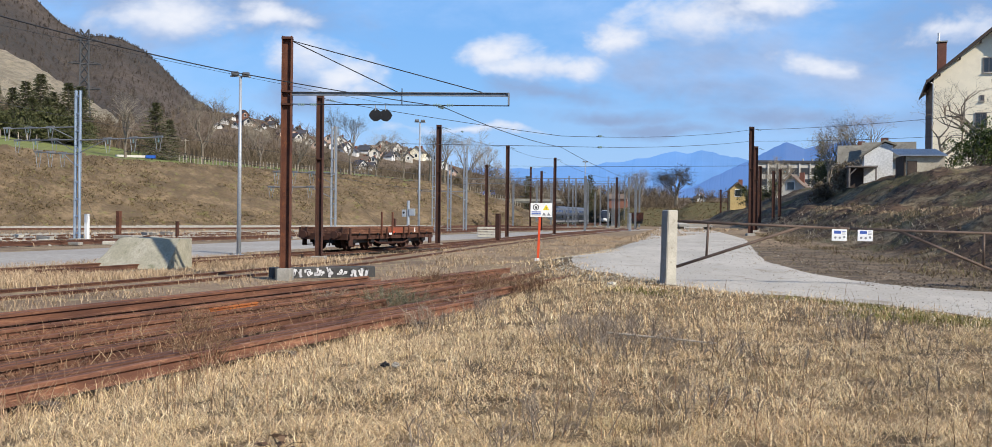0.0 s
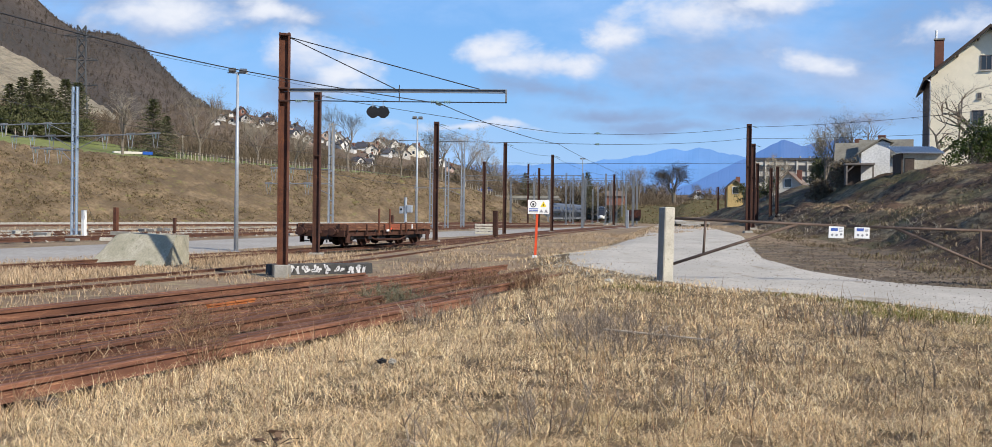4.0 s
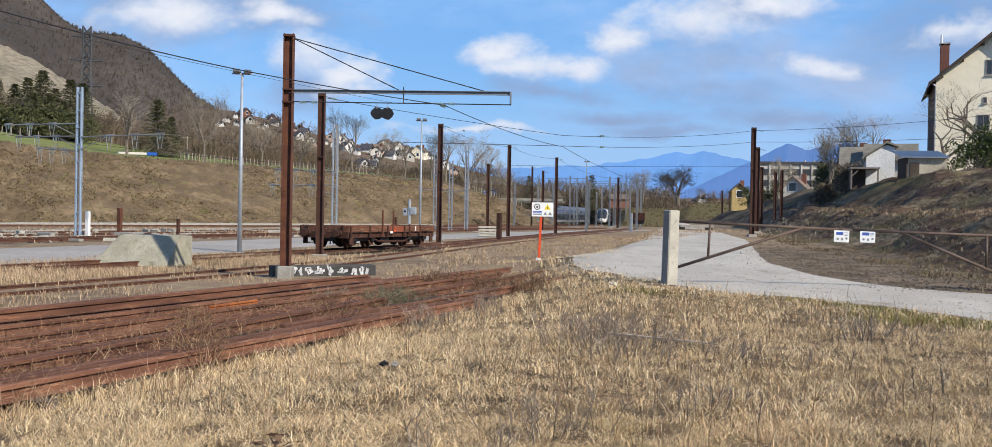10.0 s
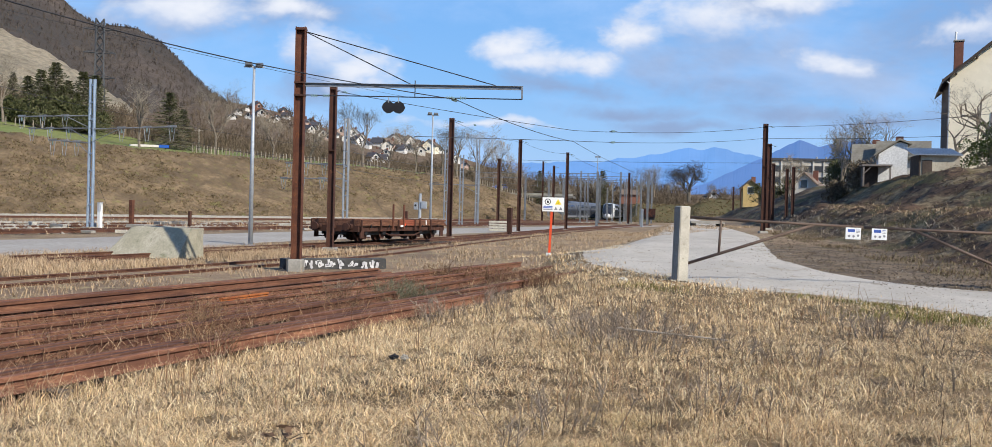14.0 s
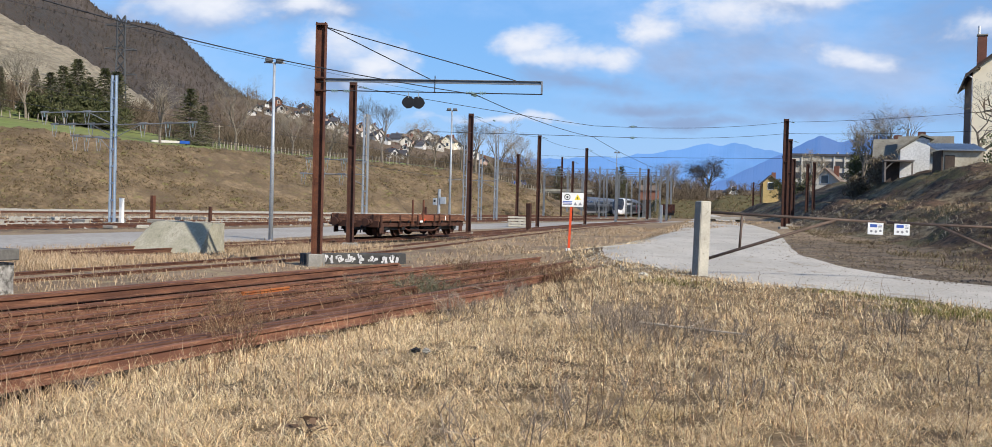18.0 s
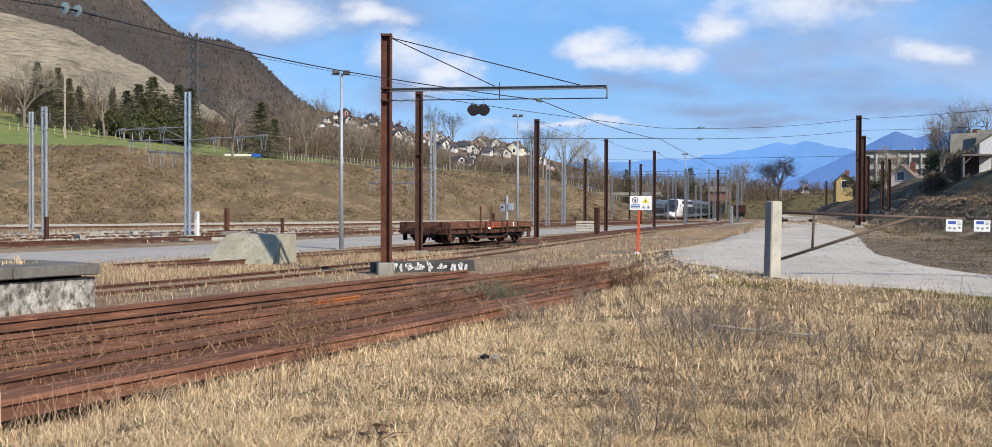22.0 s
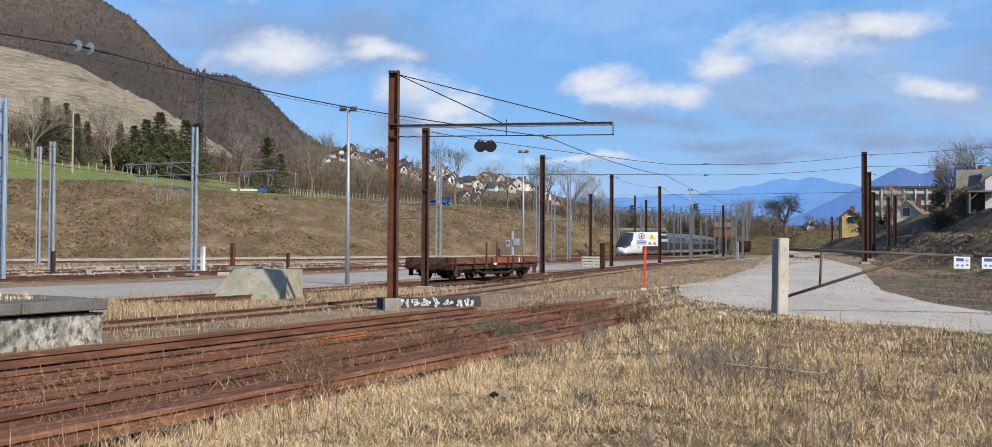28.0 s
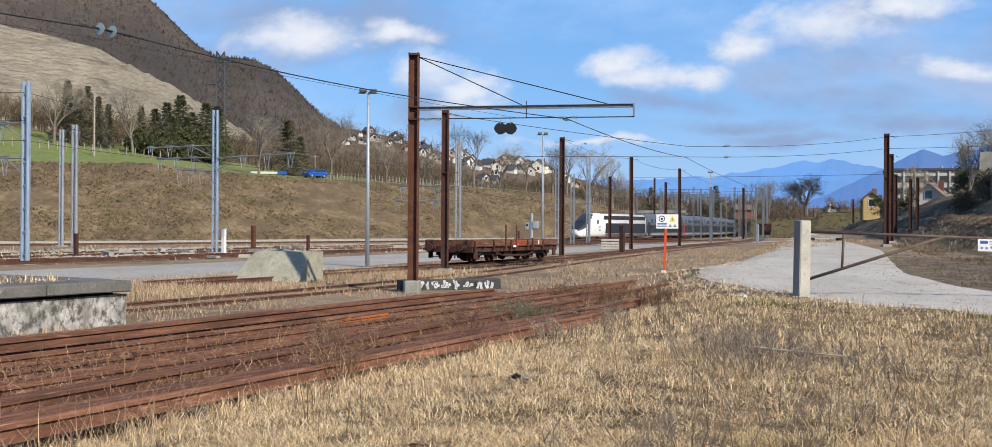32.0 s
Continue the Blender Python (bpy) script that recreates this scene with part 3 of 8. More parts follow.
def hill(name, profile, r0, r1, e0, az0, az1, cols, rows, mat, rough, label, category, shape=0.8, kind="structure", after=0.3):
    """A slope that rises from r0 to a crest at r1; profile: heights of the crest in degrees over the azimuth."""
    verts, faces = [], []
    for az in np.linspace(az0, az1, cols):
        e1 = table(az, profile)
        near = table(az, r0) if isinstance(r0, tuple) else r0
        for j in range(rows + 3):
            f = j / rows
            r = near + (r1 - near) * f
            if f <= 1:
                e = e0 + (e1 - e0) * f ** shape
            else:
                e = e1 - (f - 1) * after * 10
            p = polar(az, r)
            z = 2 + r * math.tan(radians(e))
            k = rough * r * (0.35 + 0.65 * min(1, f * 2))
            z += k * (noise.fractal((p.x / r1 * 9, p.y / r1 * 9, 2), 0.8, 2.1, 5))
            verts.append((p.x, p.y, z))
    k = rows + 3
    for i in range(cols - 1):
        for j in range(k - 1):
            a = i * k + j
            faces.append((a, a + 1, a + k + 1, a + k))
    me = bpy.data.meshes.new(name)
    me.from_pydata(verts, [], faces)
    me.polygons.foreach_set("use_smooth", [True] * len(faces))
    me.materials.append(mat)
    return tagged(new(name, me), label, category, kind=kind)


MEADOW_TOP = ((-60, 6.2), (-40, 5.6), (-33, 5.1), (-27, 4.25), (-24, 3.9), (-20, 3.3), (-13.4, 2.62), (-6.5, 2.15), (-3, 1.85), (0.5, 0.8), (3.2, -0.3))


def make_meadow():
    verts, faces = [], []
    azs = np.linspace(-60, 3.2, 150)
    k = 16
    for az in azs:
        r1 = table(az, [(c[0], c[1]) for c in CREST]) - 0.3
        e1 = table(az, [(c[0], c[2]) for c in CREST])
        e2 = table(az, MEADOW_TOP)
        for j in range(k):
            f = j / (k - 1)
            r = r1 + 75 * f
            p = polar(az, r)
            z = max(0.1, 2 + r * math.tan(radians(e1 + (e2 - e1) * min(1.0, f * 1.4) - 0.25 * max(0.0, f - 0.7)))) + 0.25 * noise.noise((p.x * 0.05, p.y * 0.05, 4)) * min(1, f * 6)
            verts.append((p.x, p.y, z - (0.35 if j == 0 else 0.0)))
    for i in range(len(azs) - 1):
        for j in range(k - 1):
            a = i * k + j
            faces.append((a, a + 1, a + k + 1, a + k))
    me = bpy.data.meshes.new("meadow")
    me.from_pydata(verts, [], faces)
    me.polygons.foreach_set("use_smooth", [True] * len(faces))
    me.materials.append(MEADOW)
    return tagged(new("meadow", me), "green sloping meadow above the embankment", "meadow", kind="structure")


make_meadow()
VILLAGE = ((-60, 4.5), (-25, 4.2), (-19, 4.6), (-16.6, 5.5), (-15, 5.45), (-12.4, 4.95), (-9.3, 4.0), (-6, 3.5), (-3, 2.9), (-1, 2.3), (2, 1.7), (6, 1.2), (20, 0.9))
VILLAGE_FOOT = ((-6, 215), (-2.5, 245), (0.5, 385))   # the hill draws back where the yard goes on
scrub_hill = hill("village_hill", VILLAGE, VILLAGE_FOOT, 440, -0.6, -60, 20, 220, 26, SCRUB, 0.0022, "brown scrub-covered hillside below the village", "hillside")
SCREE_TOP = ((-60, 13.5), (-40, 11.2), (-32.7, 10.0), (-29.8, 9.5), (-28.3, 9.15), (-26.7, 8.45), (-24.2, 7.3), (-22.2, 6.0), (-20.4, 4.87), (-17, 2.5))
scree = hill("pale_slope", SCREE_TOP, 330, 640, -0.4, -60, -17, 200, 150, SCREE, 0.0016, "pale bare stony slope with eroded terraces", "hillside", 0.9)
# eroded terraces across the pale slope
for vert in scree.data.vertices:
    x, y, z = vert.co
    k = z / 7.5 + 1.6 * noise.noise((x * 0.012, y * 0.012, 0)) + 0.5 * noise.noise((x * 0.05, y * 0.05, 3))
    f = k - math.floor(k)
    vert.co.z += (2.4 * f * f - 0.9) * (0.5 + 0.8 * abs(noise.noise((x * 0.02, y * 0.02, 8))))
PEAK = ((-60, 20), (-40, 17), (-30, 14.2), (-25.5, 11.75), (-23.2, 9.6), (-22, 8.9), (-20.2, 8.85), (-18.9, 8.3), (-17.5, 7.05), (-16.2, 5.9), (-14.5, 5.0), (-12, 4.3), (-8, 3.2), (-3, 2.2))
mountain = hill("mountain", PEAK, 600, 1150, -0.2, -60, -3, 260, 60, WOODS, 0.0035, "steep mountain flank covered in leafless brown woods", "mountain", 0.85)


def ridge(name, profile, r, mat, az0, az1, label, rough):
    verts, faces = [], []
    azs = np.linspace(az0, az1, 300)
    for i, az in enumerate(azs):
        e = table(az, profile) + rough * noise.fractal((az * 0.9, 3.0, 1), 0.9, 2.1, 6)
        for k, f in enumerate((-0.02, 0.35, 0.7, 1.0)):
            p = polar(az, r - 500 * (1 - f))
            verts.append((p.x, p.y, 2 + r * math.tan(radians(e)) * f))
        if i:
            a = (i - 1) * 4
            for k in range(3):
                faces.append((a + k, a + k + 1, a + k + 5, a + k + 4))
    me = bpy.data.meshes.new(name)
    me.from_pydata(verts, [], faces)
    me.materials.append(mat)
    return tagged(new(name, me), label, "mountain", kind="structure")


FAR_BLUE = distance("painted_far_haze", (0.105, 0.27, 0.61), 1.0)
MID_BLUE = distance("painted_near_haze", (0.07, 0.17, 0.43), 1.0)
ridge("far_ridge", ((-20, 2.4), (-1.6, 2.6), (1.6, 2.7), (5.8, 2.9), (8, 3.3), (9.3, 3.55), (11, 3.7), (12.7, 3.4), (16, 3.0), (40, 3.0)), 4300, FAR_BLUE, -20, 40, "far mountain range under cloud, pale blue haze painted on", 0.16)
ridge("near_ridge", ((-5, 0.6), (4, 1.0), (9, 1.3), (11.3, 1.9), (12.7, 2.65), (14.1, 3.35), (15.7, 4.15), (16.7, 3.8), (17.4, 3.95), (18.7, 4.2), (21, 3.6), (26, 3.0), (40, 2.6)), 3600, MID_BLUE, -5, 40, "mountain with two peaks, deep blue haze painted on", 0.10)

# ---- tracks ----
RAIL = [(-0.07, 0.0), (0.07, 0.0), (0.07, 0.012), (0.012, 0.035), (0.012, 0.125), (0.036, 0.14), (0.036, 0.168), (0.028, 0.172), (-0.028, 0.172),
        (-0.036, 0.168), (-0.036, 0.14), (-0.012, 0.125), (-0.012, 0.035), (-0.07, 0.012)]


def sweep(bm, outline, line, z=0.0, shift=0.0):
    """An outline of (side, up) drawn along a line of (x, y); shift moves it sideways."""
    rings = []
    for i, p in enumerate(line):
        a = Vector(line[max(0, i - 1)][:2])
        b = Vector(line[min(len(line) - 1, i + 1)][:2])
        d = (b - a).normalized()
        side = Vector((d.y, -d.x))
        base = p[2] if len(p) > 2 else z
        rings.append([bm.verts.new((p[0] + side.x * (s + shift), p[1] + side.y * (s + shift), base + h)) for s, h in outline])
    k = len(outline)
    for r, q in zip(rings, rings[1:]):
        for i in range(k):
            bm.faces.new((r[i], r[(i + 1) % k], q[(i + 1) % k], q[i]))
    bm.faces.new(rings[0][::-1])
    bm.faces.new(rings[-1])
    return bm


def curve_uv(points, count):
    """A smooth line through (u, v) points of the yard, as (x, y)."""
    us = np.linspace(points[0][0], points[-1][0], count)
    vs = np.interp(us, [p[0] for p in points], [p[1] for p in points])
    for _ in range(12):
        vs[1:-1] = (vs[:-2] + 2 * vs[1:-1] + vs[2:]) / 4
    return [tuple(yard(u, v)[:2]) for u, v in zip(us, vs)]


def track(points, count, label, sleepers=True, z=0.0, u_stop=70):
    """A railway track: two rails and timber sleepers half sunk in the ground."""
    t = thing("railway_track", Matrix(), label, "railway track", "yard tracks", "structure")
    line = points if len(points[0]) == 3 else curve_uv(points, count)
    line = [(p[0], p[1]) for p in line]
    for shift in (-0.7525, 0.7525):
        part("rail", sweep(B(), RAIL, line, z + 0.02, shift), RAIL_HEAD, t)
    if sleepers:
        done = 0.0
        me = finish("sleeper", box(B(), (0, 0, 0), (2.5, 0.24, 0.12), bevel=0.015), SLEEPER)
        for p, q in zip(line, line[1:]):
            p, q = Vector(p), Vector(q)
            while done < (q - p).length:
                w = p + (q - p).normalized() * done
                if (w.x * math.sin(BEAR) + w.y * math.cos(BEAR)) < u_stop:
                    part("sleeper", me, None, t, m=pose(w.x, w.y, z - 0.045, 0, 0, -math.degrees(math.atan2((q - p).x, (q - p).y))))
                done += 0.65
            done -= (q - p).length
    return t


SLEEPER = material("weathered_sleeper_timber", (0.17, 0.135, 0.105), (0.11, 0.085, 0.065), 2, 12, 0.95, 0.5, 0.01, vary=0.2)
track(((15.2, -19.0), (30, -19.2), (40, -20.6), (52, -23.2), (105, -32.0), (170, -40)), 60, "rusty overgrown siding half buried in dry grass", z=-0.10)
track(((24, -24.9), (40, -25.2), (48.2, -25.55), (62, -26.6), (105, -33.4), (170, -41.0)), 60, "rusty siding on which a flat wagon stands", u_stop=66)
for k, v in enumerate((-45.5, -50.0, -55.5, -61.0)):
    track(((-30, v + 2), (37, v + 1), (68, v), (110, v - 1.5 + k), (172, v - 1 + 2.5 * k)), 50, "weed-grown yard track with rusty rails", False, 0.04 if k == 0 else -0.09)

# the main track on which the train comes in
MAIN = [(84, 690), (60, 520), (47, 420), (38.5, 360), (31.5, 300), (26.6, 264), (21.6, 235), (14.2, 203), (4.4, 177), (-7.2, 155), (-22, 131), (-40, 104), (-58, 78)]


def smooth_line(points, step_m=2.0):
    p = np.array(points, float)
    d = np.r_[0, np.cumsum(np.hypot(*np.diff(p, axis=0).T))]
    s = np.arange(0, d[-1], step_m)
    x, y = np.interp(s, d, p[:, 0]), np.interp(s, d, p[:, 1])
    for _ in range(90):
        x[1:-1] = (x[:-2] + 2 * x[1:-1] + x[2:]) / 4
        y[1:-1] = (y[:-2] + 2 * y[1:-1] + y[2:]) / 4
    return np.r_[0, np.cumsum(np.hypot(np.diff(x), np.diff(y)))], x, y


MAIN_S, MAIN_X, MAIN_Y = smooth_line(MAIN)
MAIN_Z = 0.1
track([(x, y, 0) for x, y in zip(MAIN_X[::3], MAIN_Y[::3])], 0, "running track curving through the yard", False, MAIN_Z)
side_line = [(40.0, 372, 0), (31.0, 320, 0), (23.2, 275, 0), (10.2, 222, 0), (1.0, 192, 0), (-9.0, 168, 0)]
track(side_line, 0, "second running track with parked coaches", False, MAIN_Z)

# ---- masts, lamps and wires ----
def h_beam(bm, a, b, depth=0.26, width=0.24, web=0.016, turn=0.0):
    """An H section between two heights; the flanges face local y."""
    z, h = (a + b) / 2, b - a
    m = pose(0, 0, 0, 0, 0, turn)
    box(bm, (0, 0, z), (web, depth, h), m)
    for s in (-1, 1):
        box(bm, (0, s * (depth / 2), z), (width, web, h), m)
    return bm


def string_of_discs(count, r, gap=0.07):
    """An insulator: discs lathed on one core along +z."""
    bm = B()
    ring = None
    n = 10
    outline = [(0.012, 0)]
    for k in range(count):
        outline += [(0.02, k * gap + 0.01), (r, k * gap + 0.022), (r, k * gap + 0.036), (0.02, k * gap + 0.05)]
    outline.append((0.012, count * gap + 0.02))
    for rad, z in outline:
        now = [bm.verts.new((rad * math.cos(6.2832 * i / n), rad * math.sin(6.2832 * i / n), z)) for i in range(n)]
        if ring:
            for i in range(n):
                bm.faces.new((ring[i], ring[(i + 1) % n], now[(i + 1) % n], now[i]))
        ring = now
    return bm


def brown_mast(x, y, z0, top, wide=0.26, label="rusty brown steel catenary mast in the yard", turn=10.0, lean=0.0):
    t = thing("catenary_mast", pose(x, y, z0 - 0.15, 0, lean, 0), label, "catenary mast", "brown masts")
    h = top - z0 + 0.15
    wide *= 0.98
    part("shaft", h_beam(B(), 0, h, wide, wide * 0.85, 0.028, turn + 75), RUST_DARK, t)
    part("footing", box(B(), (0, 0, 0.14), (0.62, 0.62, 0.34), bevel=0.03), CONCRETE, t, "grey concrete footing")
    for k in (0.62, 0.985):
        part("clamp", box(B(), (0, 0, h * k), (wide * 1.04, wide * 1.04, 0.05), pose(0, 0, 0, 0, 0, turn + 75)), RUST_DARK, t)
    bm = tube(B(), (0, 0, h - 0.1), (0.75, 0.2, h - 0.28), 0.012)
    part("wire_end", bm, WIRE, t)
    part("insulator", string_of_discs(3, 0.05), PORCELAIN, t, m=Matrix.Translation((0.40, 0.106, h - 0.19)) @ pose(0, 0, 0, 0, 104, 15))
    return t


# the near mast with its long cantilever is built by itself below
BROWN = [(-7.73, 44.78, 0, 7.18, 0.27), (-3.82, 67.5, 0, 7.95, 0.30), (0.97, 90.8, 0, 8.24, 0.30), (6.2, 108.9, 0, 8.27, 0.30), (-1.0, 104.3, 0, 7.21, 0.28),
         (5.93, 135, 0, 8.0, 0.30), (18.87, 76, 0.78, 8.85, 0.32), (22.75, 90, 0.85, 8.39, 0.32), (27.74, 108, 1.0, 7.61, 0.32), (27.03, 100, 1.6, 6.72, 0.26),
         (26.54, 96, 1.7, 6.71, 0.26), (19.95, 170, 0.1, 8.66, 0.34), (6.28, 188, 0, 11.1, 0.32), (50.8, 232, 1.4, 8.6, 0.36), (53.4, 236, 1.4, 8.5, 0.36),
         (55.2, 230, 1.4, 8.5, 0.36), (46.5, 190, 1.4, 7.4, 0.30), (43.0, 170, 1.3, 7.3, 0.30)]
for row in BROWN:
    brown_mast(*row)


def grey_mast(x, y, top, mat=None, label="pale galvanised double-channel catenary mast", z0=0.0, gap=0.3, arms=()):
    """Two channels side by side, with batten plates, brackets and a footing."""
    t = thing("catenary_mast", pose(x, y, z0 - 0.1, 0, 0, -21), label, "catenary mast", "galvanised masts")
    mat = mat or GALV
    h = top - z0 + 0.1
    for s in (-1, 1):
        bm = box(B(), (s * gap / 2, 0, h / 2), (0.02, 0.20, h))
        for q in (-1, 1):
            box(bm, (s * (gap / 2 + 0.04), q * 0.09, h / 2), (0.08, 0.018, h))
        part("channel", bm, mat, t)
    k = 0.6
    plate = finish("batten", box(B(), (0, 0, 0), (gap, 0.12, 0.10)), mat)
    while k < h - 0.2:
        part("batten", plate, None, t, m=pose(0, 0, k))
        k += 1.15
    part("footing", box(B(), (0, 0, 0.1), (0.8, 0.7, 0.3), bevel=0.03), CONCRETE, t)
    for zz, reach, drop in arms:
        bm = tube(B(), (0, 0, zz), (reach, 0, zz + drop), 0.042)
        tube(bm, (0, 0, zz - 0.9), (reach * 0.35, 0, zz + drop * 0.35), 0.03)
        part("bracket_arm", bm, GALV_FAR, t)
        for f in (0.36, 0.66, 0.95):
            part("insulator", string_of_discs(4, 0.07), PORCELAIN, t, m=pose(reach * f, 0, zz + drop * f - 0.04, 180, 0, 0))
            bm = tube(B(), (reach * f - 0.35, 0, zz + drop * f + 0.06), (reach * f + 0.35, 0, zz + drop * f + 0.08), 0.035, n=6)
            tube(bm, (reach * f - 0.25, 0, zz + drop * f), (reach * f - 0.10, 0, zz - 0.85), 0.024, n=5)
            tube(bm, (reach * f + 0.25, 0, zz + drop * f), (reach * f + 0.10, 0, zz - 0.85), 0.024, n=5)
            part("drop_frame", bm, GALV_FAR, t)
    return t


grey_mast(-28.2, 69, 10.1, GALV_BLUE, "tall blue-grey double-channel catenary mast with bracket arms", arms=((6.85, 7.0, 0.1), (7.75, -6.6, 0.0), (6.9, -5.6, 0.0), (5.9, -3.6, 0.2)))
grey_mast(-29.5, 48, 9.15, GALV_BLUE, "tall blue-grey double-channel catenary mast with bracket arms", arms=((7.2, -5.0, 0.0), (5.4, -4.4, 0.2)))
grey_mast(-50.2, 87.4, 10.6)
grey_mast(-38.2, 68.2, 9.05)
grey_mast(-12.7, 80, 8.8, arms=((5.3, -5.5, 0.1), (4.2, -6.0, 0.0)))
grey_mast(-6.8, 112, 8.9)
grey_mast(-5.4, 118, 8.2)
grey_mast(-3.8, 125, 10.5, arms=((5.0, -6.5, 0.1),))
for x, y, top in ((13.4, 190, 9.6), (15.2, 196, 9.4), (17.6, 200, 8.4), (19.8, 205, 7.0), (21.4, 196, 9.8), (22.6, 175, 8.9), (24.6, 205, 8.8), (16.6, 222, 9.0), (20.0, 232, 9.0), (23.4, 214, 9.2), (25.6, 226, 8.6), (24.0, 236, 9.4), (11.0, 206, 8.8), (21.8, 243, 10.5), (30.8, 246, 9.6), (27.6, 240, 10)):
    grey_mast(x, y, top, GALV_FAR, label="slim galvanised mast in the far throat of the yard", gap=0.12)


def yard_lamp(x, y, top, z0=0.0):
    t = thing("yard_lamp", pose(x, y, z0, 0, 0, 8), "tall grey floodlight column beside the paved strip", "lamp post", "yard lamps")
    h = top - z0
    part("column", tube(B(), (0, 0, 0), (0, 0, h), 0.11, 0.06, 12), GALV, t, smooth=True)
    part("base_plate", box(B(), (0, 0, 0.02), (0.4, 0.4, 0.04)), GALV, t)
    part("crossbar", box(B(), (0, 0, h), (0.95, 0.07, 0.07)), GALV, t)
    for s in (-0.33, 0.33):
        bm = box(B(), (0, 0, 0), (0.34, 0.30, 0.16), bevel=0.03)
        box(bm, (0, -0.02, -0.085), (0.28, 0.22, 0.02))
        part("floodlight", bm, LAMP_GREY, t, "dark grey floodlight head", m=pose(s * 0.75, -0.05, h + 0.10, 20 if s > 0 else -20, 0, 0))
    return t


yard_lamp(-12.16, 48.5, 8.45)
yard_lamp(-6.4, 85, 9.7)
yard_lamp(14.5, 168, 11.0)

def wire(bm, a, b, sag=0.0, r=0.012, n=14):
    """A hanging wire from a to b."""
    a, b = Vector(a), Vector(b)
    ring = None
    d = (b - a).normalized()
    side = d.cross(Vector((0, 0, 1))).normalized()
    up = side.cross(d)
    for i in range(n + 1):
        f = i / n
        p = a.lerp(b, f) - Vector((0, 0, 4 * sag * f * (1 - f)))
        now = [bm.verts.new(p + side * (r * math.cos(k * 1.5708)) + up * (r * math.sin(k * 1.5708))) for k in range(4)]
        if ring:
            for k in range(4):
                bm.faces.new((ring[k], ring[(k + 1) % 4], now[(k + 1) % 4], now[k]))
        ring = now
    return bm


# the near cantilever mast
MAST = Vector((-6.27, 30.55, 0))
ARM_Z, ARM = 5.60, Vector((6.62, -0.4, 0))
t = thing("catenary_mast", pose(MAST.x, MAST.y, 0), "tall rusty steel mast with a long cantilever arm over a siding", "catenary mast", "brown masts")
bm = h_beam(B(), 0.25, 7.27, 0.27, 0.25, 0.026, 90)
part("shaft", bm, RUST, t, "deep rust-red steel column")
for zz in (5.24, 5.62, 7.2):
    part("clamp", box(B(), (0, 0, zz), (0.31, 0.29, 0.05)), RUST_DARK, t)
part("footing", box(B(), (0, 0, 0.12), (0.42, 0.5, 0.5), bevel=0.03), CONCRETE, t, "stained concrete footing")
angle = -math.degrees(math.atan2(ARM.y, ARM.x))
bm = B()
L = ARM.length
box(bm, (L / 2, 0.03, -0.03), (L, 0.012, 0.10))
for zz in (0.02, -0.08):
    box(bm, (L / 2, 0, zz), (L, 0.07, 0.014))
box(bm, (L - 0.02, 0, -0.16), (0.05, 0.06, 0.36))
part("arm", bm, ARM_GREY, t, "grey horizontal channel-section arm", m=pose(0, 0, ARM_Z, 0, 0, -angle))
for k in (0.88, 0.50):
    part("stay_wire", wire(B(), (0.1, 0, 7.15), (ARM.x * k, ARM.y * k, ARM_Z + 0.03), 0.0, 0.015), WIRE, t)
bm = wire(B(), (0.0, 0, ARM_Z - 0.34), (ARM.x, ARM.y, ARM_Z - 0.36), 0.0, 0.016)
for k in (0.52, 0.995):
    tube(bm, (ARM.x * k, ARM.y * k, ARM_Z + 0.14 if k < 0.9 else ARM_Z), (ARM.x * k, ARM.y * k, ARM_Z - 0.36), 0.015)
part("span_wire", bm, WIRE, t)
for k in (0.05, 0.105, 0.66, 0.72):
    part("insulator", string_of_discs(3, 0.05), PORCELAIN, t, m=Matrix.Translation((ARM.x * k, ARM.y * k, ARM_Z - 0.35)) @ pose(0, 0, 0, 0, 90, 0))

# black twin plates hung under the cantilever
bm = B()
for s in (-1, 1):
    o = [(s * x, z) for x, z in ((-0.02, -0.10), (0.09, -0.17), (0.20, -0.18), (0.30, -0.10), (0.345, 0.0), (0.30, 0.10), (0.20, 0.18), (0.09, 0.17), (-0.02, 0.10))]
    prism(bm, o, -0.03 + 0.002 * s, 0.03 + 0.002 * s)
board = thing("marker_board", pose(MAST.x + ARM.x * 0.425, MAST.y + ARM.y * 0.425, ARM_Z - 0.66), "black double-lobed marker board hung from the span wire", "railway sign")
part("plate", bm, BLACK, board, "black twin plate")
for s in (-0.15, 0.15):
    part("hanger", box(B(), (s, -0.035, 0.21), (0.022, 0.012, 0.16)), GALV, board, "grey hanger strap")

# wires over the yard, each span a thing of its own
def span(a, b, sag, r=0.012, label="dark overhead wire sagging between masts"):
    return single("overhead_wire", wire(B(), a, b, sag, r, 20), WIRE, Matrix(), label, "overhead wire", "wires over the yard")


HEAVY = [(-16.5, 5.0, 5.3), (-9.93, 14.7, 5.30), (-8.71, 16.5, 5.30), (-5.9, 24.3, 5.27), (-1.62, 30.2, 5.20), (3.18, 51, 5.47), (7.5, 73, 5.5), (11.3, 92, 5.6)]
for a, b, sag in zip(HEAVY, HEAVY[1:], (0.0, 0.0, 0.06, 0.03, 0.15, 0.05, 0.0)):
    span(a, b, sag, 0.0125, "heavy dark catenary cable running over the sidings")
span((-14.0, 7.0, 5.0), (-8.43, 15.74, 5.0), 0.0, 0.004, "thin contact wire hanging below a catenary cable")
span((-8.43, 15.74, 5.0), (-3.0, 29.5, 5.16), 0.05, 0.004, "thin contact wire hanging below a catenary cable")
span((-7.7, 44.8, 7.0), (3.18, 51, 6.02), 0.06)
